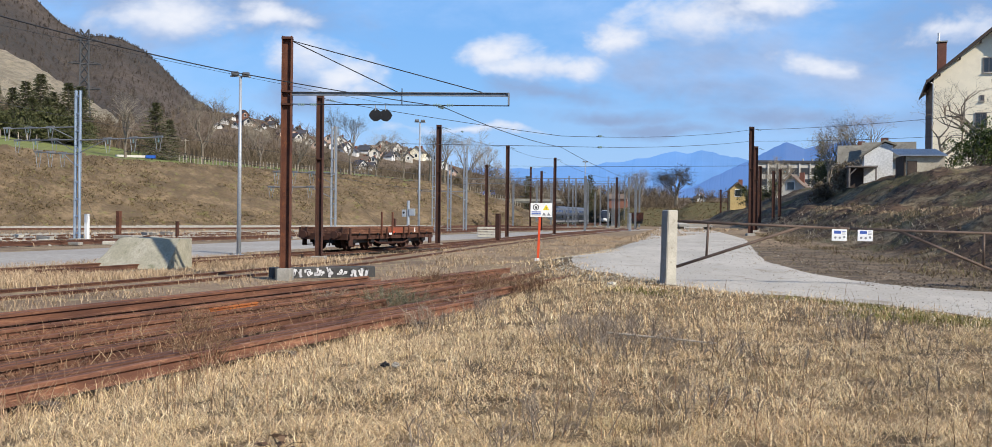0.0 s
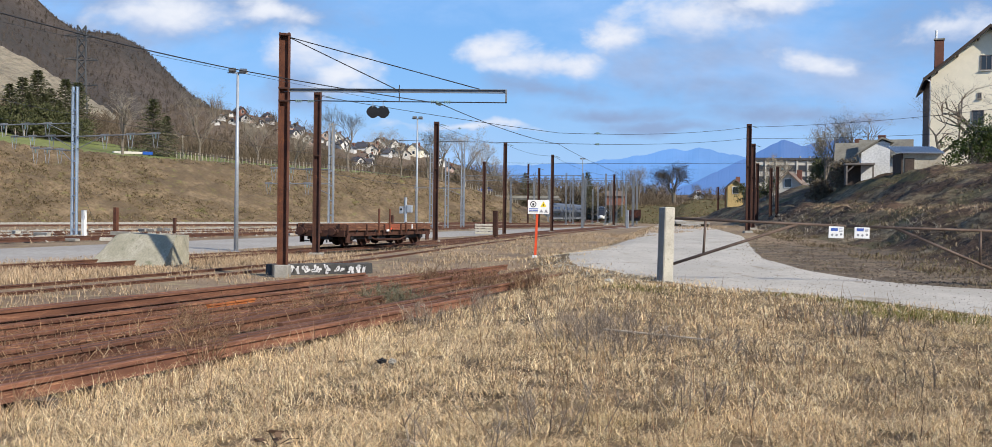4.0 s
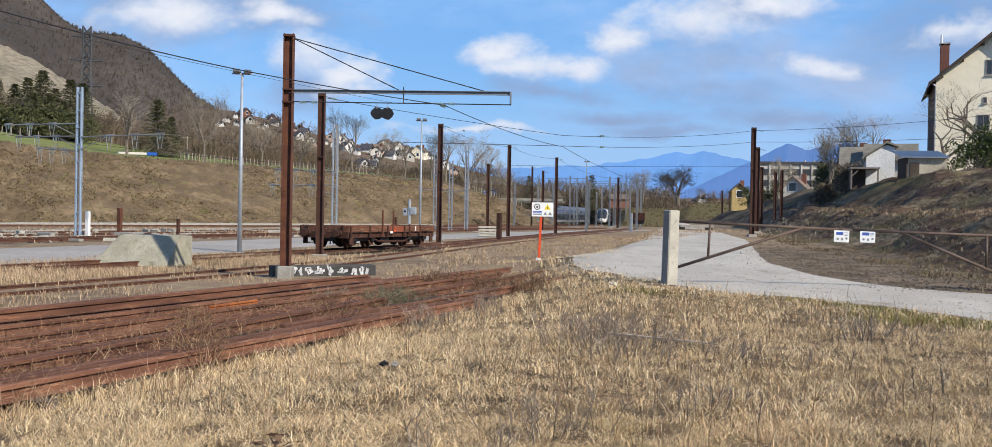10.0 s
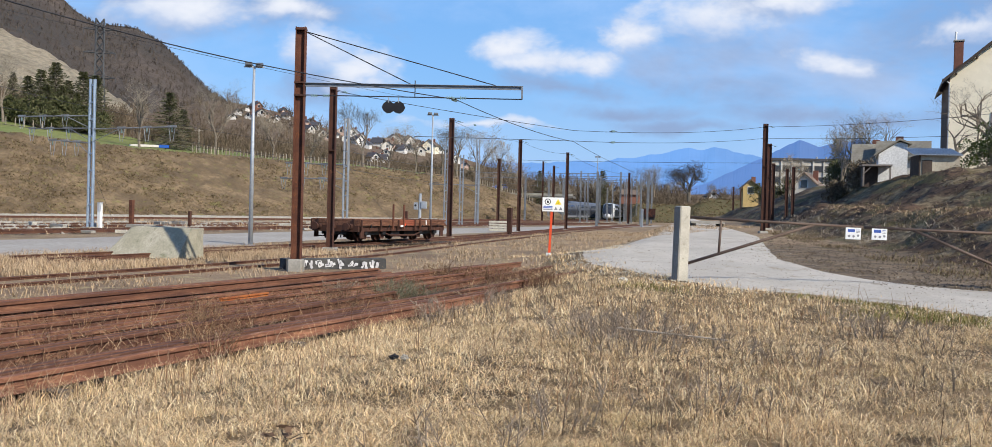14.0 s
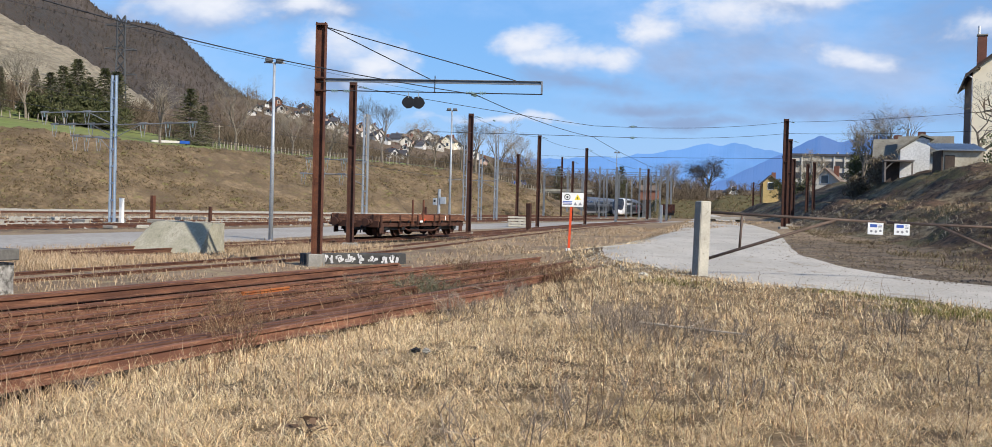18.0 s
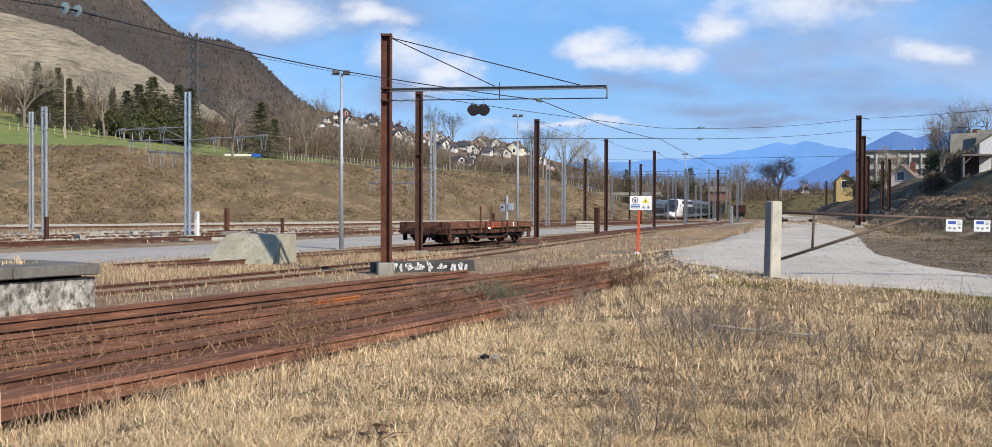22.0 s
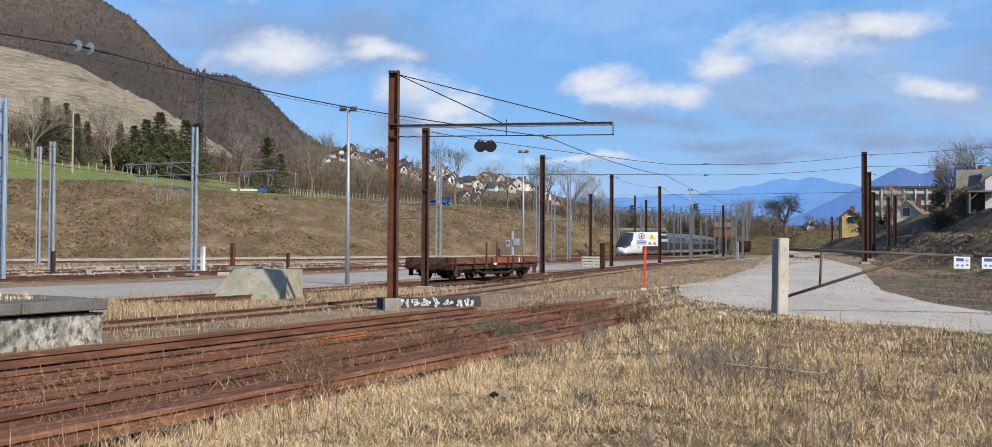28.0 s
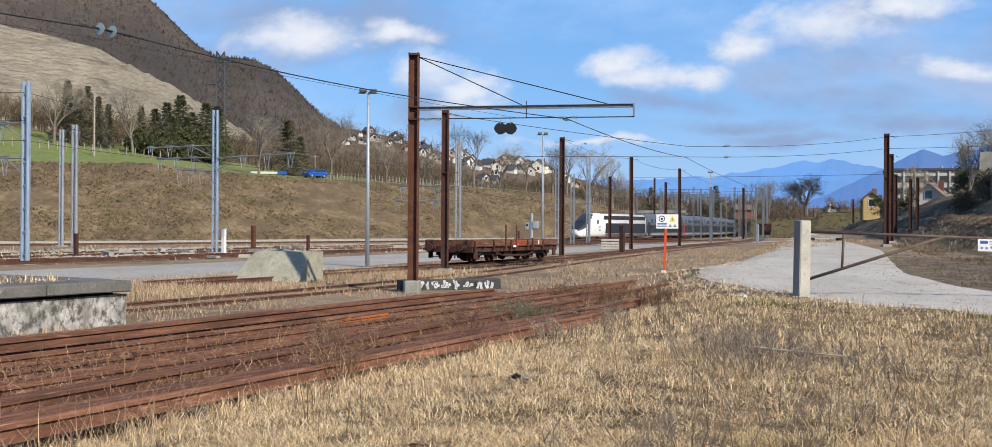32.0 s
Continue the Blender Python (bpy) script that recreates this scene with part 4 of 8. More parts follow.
span((3.18, 51, 6.02), (18.87, 76, 8.62), 0.25)
span((-4.2, 45, 5.12), (3.18, 51, 5.5), 0.0)
span((3.18, 51, 5.5), (18.87, 76, 7.78), 0.2)
span((3.18, 51, 6.02), (3.18, 51, 5.5), 0.0, 0.01, "short vertical dropper between two wires")
span((-2.62, 51, 7.3), (-2.62, 51, 5.3), 0.0, 0.008, "short vertical dropper between two wires")
span((18.87, 76, 8.62), (30.4, 58, 8.55), 0.25)
span((18.87, 76, 7.78), (31.0, 55, 7.1), 0.2)
span((0.97, 90.8, 6.45), (18.87, 76, 5.95), 0.05)
span((-3.82, 67.5, 7.8), (0.97, 90.8, 8.1), 0.3)
span((0.97, 90.8, 8.1), (6.2, 108.9, 8.15), 0.3)
span((6.2, 108.9, 8.15), (19.95, 170, 8.5), 0.6, 0.016)
for k, (za, zb) in enumerate(((7.2, 7.3), (6.2, 6.4), (8.6, 8.2))):
    span((-29.5, 48, za), (-28.2, 69, zb), 0.15)
    span((-28.2, 69, zb), (-12.7, 80, 4.9 + 0.7 * k), 0.2)
    span((-62, 40, za - 0.2), (-29.5, 48, za), 0.2)
    span((-12.7, 80, 4.9 + 0.7 * k), (-3.8, 125, 5.0 + 0.8 * k), 0.3, 0.016)
    span((-3.8, 125, 5.0 + 0.8 * k), (13.0, 180, 5.6 + 0.8 * k), 0.4, 0.02)
span((-28.2, 69, 4.2), (-30.6, 79, 0.6), 0.0, 0.012, "slanting stay wire of a mast")
span((-12.7, 80, 5.2), (-10.6, 96, 0.4), 0.0, 0.012, "slanting stay wire of a mast")


def clamp_insulator(p, q, label="pale glass disc insulators strung on a cable"):
    """Two big glass discs on a cable."""
    p, q = Vector(p), Vector(q)
    d = (q - p).normalized()
    t = thing("cable_insulator", Matrix.Translation(p) @ d.to_track_quat("Z", "Y").to_matrix().to_4x4(), label, "insulator", "insulators on wires")
    for z in (0.0, 0.26):
        part("disc", string_of_discs(1, 0.105), GLASS_DISC, t, m=pose(0, 0, z))
    part("rod", tube(B(), (0, 0, -0.12), (0, 0, 0.5), 0.02), WIRE, t)
    for z in (-0.3, 0.62):
        part("clamp", box(B(), (0, 0, z), (0.03, 0.05, 0.18), bevel=0.008), WIRE, t)
    return t


GLASS_DISC = glass_dark("pale_green_glass", (0.20, 0.26, 0.27), 0.15)
clamp_insulator((-8.80, 16.35, 5.30), (-5.9, 24.3, 5.27))
for k in (0.12, 0.2, 0.28, 0.34):
    a = Vector((-8.71, 16.5, 5.30)).lerp(Vector((-5.9, 24.3, 5.27)), k)
    span(a, a - Vector((0, 0, 0.16)), 0, 0.008, "short dropper hanging from the catenary cable")
for p, q in (((5.4, 54.5, 6.3), (18.87, 76, 8.62)), ((5.4, 54.5, 5.72), (18.87, 76, 7.78)), ((-1.7, 30.2, 5.21), (3.18, 51, 5.47)), ((-2.4, 69.5, 7.7), (0.97, 90.8, 8.1))):
    t = thing("cable_insulator", Matrix.Translation(p) @ (Vector(q) - Vector(p)).to_track_quat("Z", "Y").to_matrix().to_4x4(), "small dark insulator strung on a span wire", "insulator", "insulators on wires")
    part("disc_string", string_of_discs(4, 0.06, 0.09), PORCELAIN, t)
    part("rod", tube(B(), (0, 0, -0.25), (0, 0, 0.65), 0.014), WIRE, t)

# portal frames across the far throat of the yard
for (x0, y0), (x1, y1), z, posts in (((3.0, 186), (24.0, 176), 8.3, 2), ((8.0, 205), (27.0, 197), 8.6, 2), ((-4.5, 150), (12.5, 143), 7.4, 2), ((12.0, 222), (30.0, 214), 8.8, 2)):
    L = math.hypot(x1 - x0, y1 - y0)
    t = thing("catenary_portal", pose(x0, y0, 0, 0, 0, math.degrees(math.atan2(y1 - y0, x1 - x0))), "grey steel portal frame carrying the overhead wires", "catenary portal", "portals")
    bm = B()
    for zz in (z, z - 0.7):
        box(bm, (L / 2, 0, zz), (L, 0.10, 0.07))
    for k in np.arange(0.4, L - 1, 1.2):
        tube(bm, (k, 0, z - 0.7), (k + 0.6, 0, z), 0.018, n=4)
        tube(bm, (k + 0.6, 0, z), (k + 1.2, 0, z - 0.7), 0.018, n=4)
    part("lattice_beam", bm, GALV_FAR, t)
    for k in (0.1, L - 0.1):
        part("leg", h_beam(B(), -0.1, z + 0.3, 0.3, 0.28, 0.03), GALV_FAR, t, m=pose(k, 0, 0))
    for k in np.arange(2.5, L - 1, 4.2):
        part("hanger", tube(B(), (k, 0, z - 0.7), (k, 0, z - 2.0), 0.03, n=6), GALV_FAR, t)

# ---- the stack of old rails ----
rng = random.Random(5)
stack = thing("rail_stack", pose(0, 0, 0.0, 0, 0, 0), "long stack of rusty second-hand rails lying on bearers in dry grass", "rail stack")
RAIL_MESH = {}
OLD_RAIL = [(-0.068, 0.0), (0.068, 0.0), (0.068, 0.010), (0.010, 0.030), (0.009, 0.112), (0.044, 0.124), (0.046, 0.164), (0.036, 0.172), (-0.036, 0.172),
            (-0.046, 0.164), (-0.044, 0.124), (-0.009, 0.112), (-0.010, 0.030), (-0.068, 0.010)]


def stacked_rail(u0, u1, v, z, roll, mat, skew=0.0):
    key = (round(u1 - u0), mat.name)
    if key not in RAIL_MESH:
        bm = B()
        prism(bm, OLD_RAIL, 0, round(u1 - u0))
        RAIL_MESH[key] = finish("rail", bm, mat)
    p = yard(u0, v, z)
    part("rail", RAIL_MESH[key], None, stack, m=pose(p.x, p.y, z, 0, 0, -21 + skew) @ pose(0, 0, 0, 0, roll, 0))


# back pile: two layers, the upper one set back a little
for v in np.arange(-12.02, -13.3, -0.165):
    a = rng.uniform(-9, -5)
    stacked_rail(a, a + rng.choice((31, 33, 36)), v, 0.10, 0, RAIL_RUST, rng.uniform(-0.05, 0.05))
for k, v in enumerate((-12.09, -12.27)):
    a = rng.uniform(-9, -7)
    stacked_rail(a, (22.6, 20.4, 23.5, 18.8)[k], v, 0.305, 0, RAIL_RUST, rng.uniform(-0.03, 0.03))
# loose rails strewn low in the middle, some skewed, one on its side
for v, z, roll, skew, u0, u1 in ((-11.72, 0.02, 0, 0.1, -7, 26), (-11.3, 0.02, 0, -0.2, -6, 24), (-11.05, 0.06, 88, -0.1, -5, 17), (-10.5, 0.02, 0, 0.4, -7, 23),
                                 (-10.1, 0.02, 0, 0.7, -6, 20), (-8.38, 0.10, 0, 3.1, -5, 30.5), (-8.56, 0.10, 0, 3.2, -4, 18.5), (-8.95, 0.04, 0, 2.2, -6, 19),
                                 (-8.34, 0.16, 0, 0.6, 13, 28.0), (-11.78, 0.12, 0, 0.0, 6, 32), (-10.9, 0.10, 0, 0.2, 10, 29)):
    stacked_rail(u0, u1, v, z, roll, RAIL_RUST, skew)
# front pile
for k, v in enumerate((-7.78, -7.96, -8.14)):
    stacked_rail((-6.5, -7.2, -6.8)[k], (19.6, 20.2, 17.0)[k], v, 0.14, 0, RAIL_RUST, (0.0, 0.06, -0.05)[k])
p = yard(15.2, -11.25, 0.16)
part("rail", prism(B(), RAIL, 0, 1.5), RUST_ORANGE, stack, "freshly rusted orange rail offcut", m=pose(p.x, p.y, 0.13, 0, 0, -19))
for u in np.arange(-6, 24, 4.2):
    c = yard(u, -11.6)
    part("bearer", box(B(), (0, 0, 0), (4.0, 0.18, 0.16)), SLEEPER, stack, m=pose(c.x, c.y, 0.02, 0, 0, -21))
    if u < 18:
        c = yard(u + 1.1, -8.0)
        part("bearer", box(B(), (0, 0, 0), (1.1, 0.18, 0.16)), SLEEPER, stack, m=pose(c.x, c.y, 0.06, 0, 0, -21))

# ---- concrete things by the sidings ----
def rough_block(bm, amount, seed=0, scale=3.0):
    """Chips and dents in cast concrete."""
    for v in bm.verts:
        k = noise.noise_vector((v.co.x * scale + seed, v.co.y * scale, v.co.z * scale))
        v.co += k * amount
    return bm


def cut(bm, times=2):
    bmesh.ops.subdivide_edges(bm, edges=bm.edges[:], cuts=times, use_grid_fill=True)
    return bm


curb = thing("concrete_beam", pose(-5.42, 32.2, 0, 0, 0, 28.3), "low graffiti-covered concrete beam beside the cantilever mast", "concrete beam")
part("beam", rough_block(cut(box(B(), (0, 0, 0.16), (3.35, 0.42, 0.36), bevel=0.02), 3), 0.012), BEAM_BLACK, curb)
rng = random.Random(11)
for k in range(8):
    bm = B()
    for j in range(4):
        c = (-1.25 + k * 0.36 + rng.uniform(-0.10, 0.10), -0.216 - 0.001 * j, 0.17 + rng.uniform(-0.06, 0.06))
        turn = Matrix.Translation(c) @ pose(0, 0, 0, 0, rng.choice((0, 20, -25, 70, 90)) + rng.uniform(-8, 8), 0)
        box(bm, (0, 0, 0), (rng.uniform(0.05, 0.10), 0.010, rng.uniform(0.16, 0.28)), turn)
    letter = part("graffiti_letter", bm, GRAFFITI, curb, "white spray-painted graffiti letter")
    bm = B()
    for j in range(3):
        c = (-1.25 + k * 0.36 + rng.uniform(-0.12, 0.12), -0.2255, 0.17 + rng.uniform(-0.08, 0.08))
        turn = Matrix.Translation(c) @ pose(0, 0, 0, 0, rng.choice((0, 30, -35, 90)) + rng.uniform(-8, 8), 0)
        box(bm, (0, 0, 0), (0.018, 0.004, rng.uniform(0.10, 0.2)), turn)
    part("outline_stroke", bm, BLACK, letter, "black outline stroke")

bm = B()
outline = [(-1.65, 0.0), (1.28, 0.0), (1.28, 1.08), (-0.98, 1.10), (-1.15, 1.04)]
prism(bm, outline, -0.85, 0.9)
for v in bm.verts:
    if v.co.y < 0 and v.co.z > 0.5:
        v.co.y += 0.75
        v.co.x += 0.10
    if v.co.y > 0 and v.co.z > 0.5:
        v.co.y -= 0.05
bmesh.ops.triangulate(bm, faces=bm.faces[:])
cut(bm, 3)
rough_block(bm, 0.03, 3)
single("concrete_block", bm, CONCRETE_MOSS, pose(-12.35, 36.2, -0.02, 0, 0, -14), "large sloping mossy concrete block beside the paved strip", "concrete block")

dock = thing("loading_dock", pose(*yard(14.8, -16.3), 0, 0, -21), "old concrete loading dock with peeling whitewashed wall", "loading platform")
# the core's dark colour paints the shadow line below the coping
part("core", box(B(), (-2.62, -17.1, 0.6), (4.86, 33.8, 0.2)), DIRT_SHADE, dock, "set-back core, shadow gap painted dark under the coping")
part("wall", rough_block(cut(box(B(), (-2.5, -17, 0.28), (4.94, 34, 0.64)), 5), 0.02, 9, 2.0), PLASTER_PEELED, dock, "peeling grey and white plaster wall")
for k in range(17):
    part("coping_slab", rough_block(cut(box(B(), (0, 0, 0), (0.74, 1.98, 0.22), bevel=0.02), 1), 0.012, k), CONCRETE_DARK, dock, m=pose(-0.24, -1.0 - 2.0 * k, 0.78))
part("deck", rough_block(cut(box(B(), (-2.85, -17, 0.76), (4.55, 33.9, 0.2)), 6), 0.01, 4), CONCRETE_DARK, dock, "worn concrete deck with dry grass")
part("end_slab", rough_block(cut(box(B(), (-2.75, -0.2, 0.77), (4.4, 0.55, 0.24), bevel=0.02), 3), 0.012, 8), CONCRETE_DARK, dock)

# ---- the gate ----
def post(name, x, y, z0, h, w, lean, mat, label):
    t = thing(name, pose(x, y, z0, 0, lean, 22), label, "gate post", "gate posts")
    part("shaft", rough_block(cut(box(B(), (0, 0, h / 2 - 0.2), (w, w, h + 0.4), bevel=0.02), 4), 0.012, x, 4.0), mat, t)
    # a thin darker plate paints shade on the post's side away from the sun
    part("shade_face", rough_block(cut(box(B(), (-w / 2 - 0.006, 0, h / 2 - 0.2), (0.012, w * 0.95, h + 0.36)), 4), 0.004, x, 4.0), CONCRETE, t, "grey plate, shade painted on the side away from the sun")
    return t


p1 = post("gate_post", 4.07, 24.14, 0.44, 1.75, 0.27, 1.2, CONCRETE_POST, "thick pale concrete gate post in dry grass")
p2 = post("gate_post", 12.15, 23.53, 0.50, 1.38, 0.26, -0.5, CONCRETE_POST, "thick pale concrete gate post carrying a lock box")
part("lock_box", box(B(), (-0.17, 0, 1.0), (0.10, 0.2, 0.58), bevel=0.01), RUST_DARK, p2, "dark rusty lock box")


def leaf(hinge, end, brace0, brace1, up0, up1, label, with_signs):
    t = thing("gate_leaf", Matrix.Translation(hinge), label, "gate", "gate leaves")
    at = lambda p: Vector(p) - Vector(hinge)
    part("top_rail", tube(B(), (0, 0, 0), at(end), 0.033, n=10), GATE_STEEL, t, smooth=True)
    part("brace", tube(B(), at(brace0), at(brace1), 0.035, n=10), GATE_STEEL, t, smooth=True)
    part("upright", tube(B(), at(up0), at(up1), 0.03, n=10), GATE_STEEL, t, smooth=True)
    d = at(brace0)
    part("hinge", box(B(), (d.x * 0.6 - 0.02, d.y, d.z), (0.16, 0.07, 0.09)), RUST_DARK, t)
    part("hinge", box(B(), (-0.05, 0, 0), (0.14, 0.07, 0.09)), RUST_DARK, t)
    return t


gate_a = leaf((4.18, 24.12, 1.935), (8.20, 23.83, 1.80), (4.20, 24.12, 0.84), (7.10, 23.91, 1.83), (4.99, 24.07, 1.9), (4.95, 24.07, 1.07), "brown tubular steel gate leaf hung on a concrete post", True)
gate_b = leaf((11.93, 23.55, 1.725), (8.24, 23.83, 1.80), (11.93, 23.55, 0.68), (9.33, 23.75, 1.77), (11.24, 23.6, 1.73), (11.24, 23.6, 0.96), "brown tubular steel gate leaf with white notices", True)
rng = random.Random(3)
for x, host in ((7.97, gate_a), (8.57, gate_b)):
    p = Vector((x, 23.78, 1.655))
    t = thing("notice_board", Matrix.Translation(p) @ pose(0, 0, 0, 0, 1.0, -4), "small white notice with a blue heading hung on the gate", "sign", "notices on the gate")
    part("plate", box(B(), (0, 0, 0), (0.345, 0.008, 0.27), bevel=0.003), WHITE, t)
    part("hanger", box(B(), (0, 0.012, 0.15), (0.05, 0.012, 0.12)), GATE_STEEL, t)
    part("heading_bar", box(B(), (-0.045, -0.006, 0.065), (0.16, 0.005, 0.07)), BLUE_SIGN, t)
    for k in range(3):
        part("text_bar", box(B(), (0.10, -0.006, 0.085 - 0.03 * k), (0.08, 0.004, 0.012)), SIGN_GREY if k else BLUE_SIGN, t)
    for dx, dz in ((-0.09, -0.06), (0.01, -0.065), (0.11, -0.045)):
        part("pictogram", tube(B(), (dx, -0.0065, dz), (dx, -0.0045, dz), 0.028, n=12), SIGN_GREY, t)

# ---- the warning sign on its orange post ----
sign = thing("warning_sign", pose(1.57, 38.07, 0.38, 0, 0, 3), "white safety sign on a slim orange-red post in dry grass", "sign")
part("post", box(B(), (0.0, 0, 0.9), (0.085, 0.06, 1.84), pose(0, 0, 0, 0, 2.0, 0)), RED_POST, sign, "orange-red painted post")
part("foot", box(B(), (-0.03, 0, 0.02), (0.16, 0.16, 0.10), bevel=0.01), WHITE, sign, "white foot block")
part("plate", box(B(), (0.10, -0.05, 1.86), (0.80, 0.012, 0.52), bevel=0.004), WHITE, sign, "white sign plate")
part("pictogram", tube(B(), (-0.10, -0.058, 1.96), (-0.10, -0.0565, 1.96), 0.115, n=20), BLACK, sign, "black prohibition ring")
part("pictogram", tube(B(), (-0.10, -0.060, 1.96), (-0.10, -0.0585, 1.96), 0.085, n=20), WHITE, sign)
part("pictogram", box(B(), (-0.10, -0.061, 1.955), (0.07, 0.002, 0.09)), BLACK, sign)
bm = B()
prism(bm, [(0.16, 1.86), (0.40, 1.86), (0.28, 2.07)], -0.060, -0.0565)
part("warning_triangle", bm, YELLOW, sign, "yellow warning triangle")
part("pictogram", box(B(), (0.28, -0.0615, 1.93), (0.025, 0.002, 0.09)), BLACK, sign)
for z in (1.79, 1.735, 1.68):
    part("text_bar", box(B(), (-0.09, -0.058, z), (0.34, 0.003, 0.035)), BLUE_SIGN if z > 1.7 else SIGN_GREY, sign)
for x in (0.20, 0.38):
    bm = B()
    prism(bm, [(x - 0.07, 1.66), (x + 0.07, 1.66), (x, 1.78)], -0.0595, -0.0565)
    part("pictogram", bm, SIGN_GREY, sign)

# ---- the flat wagon ----
def wheelset(parent, y):
    ws = part("wheelset", tube(B(), (-0.95, 0, 0), (0.95, 0, 0), 0.075, n=10), RUST_DARK, parent, m=pose(0, y, 0.68))
    for s in (-1, 1):
        bm = tube(B(), (s * 0.72, 0, 0), (s * 0.83, 0, 0), 0.46, n=24)
        tube(bm, (s * 0.68, 0, 0), (s * 0.72, 0, 0), 0.49, n=24)
        part("wheel", bm, RUST_DARK, ws)
    return ws


def flat_wagon():
    """A two-axle flat wagon with drop sides, seen on its end and its long side."""
    c = yard(48.2, -25.55)
    t = thing("flat_wagon", pose(c.x, c.y, 0.04, 0, 0, -22.4), "rusty red-brown flat wagon with low side boards and stanchions", "railway wagon")
    L = 4.6
    for s in (-1, 1):
        n = 2 * L / 5
        for i in range(5):
            k = -L + i * n
            bm = box(B(), (s * 1.36, k + n / 2, 1.15), (0.05, n - 0.05, 0.30))
            for zz in (1.03, 1.14, 1.25):
                box(bm, (s * 1.395, k + n / 2, zz), (0.022, n - 0.06, 0.055))
            red = i == 2 and s > 0
            part("side_board", bm, WAGON_RED if red else RAIL_RUST, t, "faded red side board" if red else "")
            part("board_bracket", box(B(), (s * 1.415, k + 0.03, 1.04), (0.07, 0.10, 0.52)), RUST_DARK, t)
            part("hinge", box(B(), (s * 1.40, k + n / 2, 0.98), (0.06, 0.08, 0.14)), BLACK, t)
        part("sole_bar", box(B(), (s * 1.22, 0, 0.86), (0.12, 2 * L, 0.26)), RUST_DARK, t)
        for y in (-1.5, -0.35, 1.5) if s > 0 else ():
            tall = 1.25 if y < 0 else 0.55
            part("stanchion", box(B(), (s * 1.44, y, 0.85 + tall / 2), (0.07, 0.09, tall)), RUST, t, "upright steel stanchion")
    for k in range(15):
        part("deck_plank", box(B(), (0, -L + 0.307 + k * 0.613, 1.00), (2.6, 0.585, 0.06)), SLEEPER, t)
    for s in (-1, 1):
        bm = box(B(), (0, s * L, 1.16), (2.72, 0.06, 0.34))
        for zz in (1.05, 1.16, 1.27):
            box(bm, (0, s * (L + 0.035), zz), (2.7, 0.02, 0.06))
        part("end_board", bm, RAIL_RUST, t)
        part("head_stock", box(B(), (0, s * (L + 0.02), 0.86), (2.6, 0.18, 0.30)), RUST_DARK, t)
        for x in (-1.0, 1.0):
            part("end_bracket", box(B(), (x, s * (L + 0.07), 1.08), (0.10, 0.06, 0.5)), RUST_DARK, t)
        for x in (-0.875, 0.875):
            bm = tube(B(), (x, s * (L + 0.08), 0.96), (x, s * (L + 0.30), 0.96), 0.14, n=14)
            tube(bm, (x, s * (L + 0.30), 0.96), (x, s * (L + 0.55), 0.96), 0.09, n=12)
            tube(bm, (x, s * (L + 0.53), 0.96), (x, s * (L + 0.60), 0.96), 0.19, n=22)
            part("buffer", bm, RUST_DARK, t, "round dark rusty buffer")
            part("brake_hose", tube(B(), (x * 0.5, s * (L + 0.2), 0.8), (x * 0.45, s * (L + 0.22), 0.42), 0.03, n=6), BLACK, t)
        part("draw_hook", box(B(), (0, s * (L + 0.25), 0.92), (0.10, 0.42, 0.16), bevel=0.03), RUST_DARK, t)
        bm = tube(B(), (0, s * (L + 0.42), 0.88), (0, s * (L + 0.44), 0.45), 0.035, n=8)
        part("screw_coupling", bm, RUST_DARK, t)
        wheelset(t, s * 3.75)
        wheelset(t, s * 2.0)
        for x, y in ((-1, 3.75), (1, 3.75), (-1, 2.0), (1, 2.0)):
            bm = B()
            prism(bm, [(-0.42, 0.75), (0.42, 0.75), (0.16, 0.30), (-0.16, 0.30)], -0.015, 0.015)
            part("axle_guard", bm, RUST_DARK, t, m=pose(x * 1.06, s * y, 0.05, 0, 0, 90))
            part("axle_box", box(B(), (x * 1.12, s * y, 0.68), (0.22, 0.30, 0.28), bevel=0.03), BLACK, t)
            spring = part("leaf_spring", box(B(), (x * 1.12, s * y, 0.88), (0.09, 0.7, 0.05)), BLACK, t)
            for q in range(3):
                part("leaf", box(B(), (x * 1.12, s * y, 0.92 + 0.045 * q - 0.09), (0.09, 1.1 + 0.14 * q, 0.03)), BLACK, spring)
            part("brake_shoe", box(B(), (x * 0.77, s * y - s * 0.56, 0.66), (0.12, 0.1, 0.34)), BLACK, t)
        for x in (-1, 1):
            part("bogie_frame", box(B(), (x * 1.02, s * 2.9, 0.66), (0.10, 2.7, 0.22), bevel=0.02), BLACK, t)
            part("ladder_step", box(B(), (x * 1.3, s * 4.35, 0.62), (0.06, 0.34, 0.42)), RUST_DARK, t)
    part("centre_sill", box(B(), (0, 0, 0.72), (0.9, 2 * L - 0.4, 0.34), bevel=0.02), BLACK, t, "blackened centre sill")
    for s in (-1, 1):
        bm = B()
        prism(bm, [(-2.4, 0.74), (-1.2, 0.46), (1.2, 0.46), (2.4, 0.74), (2.4, 0.68), (1.2, 0.39), (-1.2, 0.39), (-2.4, 0.68)], -0.02, 0.02)
        part("truss_rod", bm, RUST_DARK, t, m=pose(s * 1.2, 0, 0.05, 0, 0, 90))
        part("brake_box", box(B(), (s * 0.95, -0.7, 0.62), (0.4, 0.9, 0.3), bevel=0.03), BLACK, t)
        part("air_tank", tube(B(), (s * 0.85, 0.4, 0.62), (s * 0.85, 1.6, 0.62), 0.2, n=14), BLACK, t)
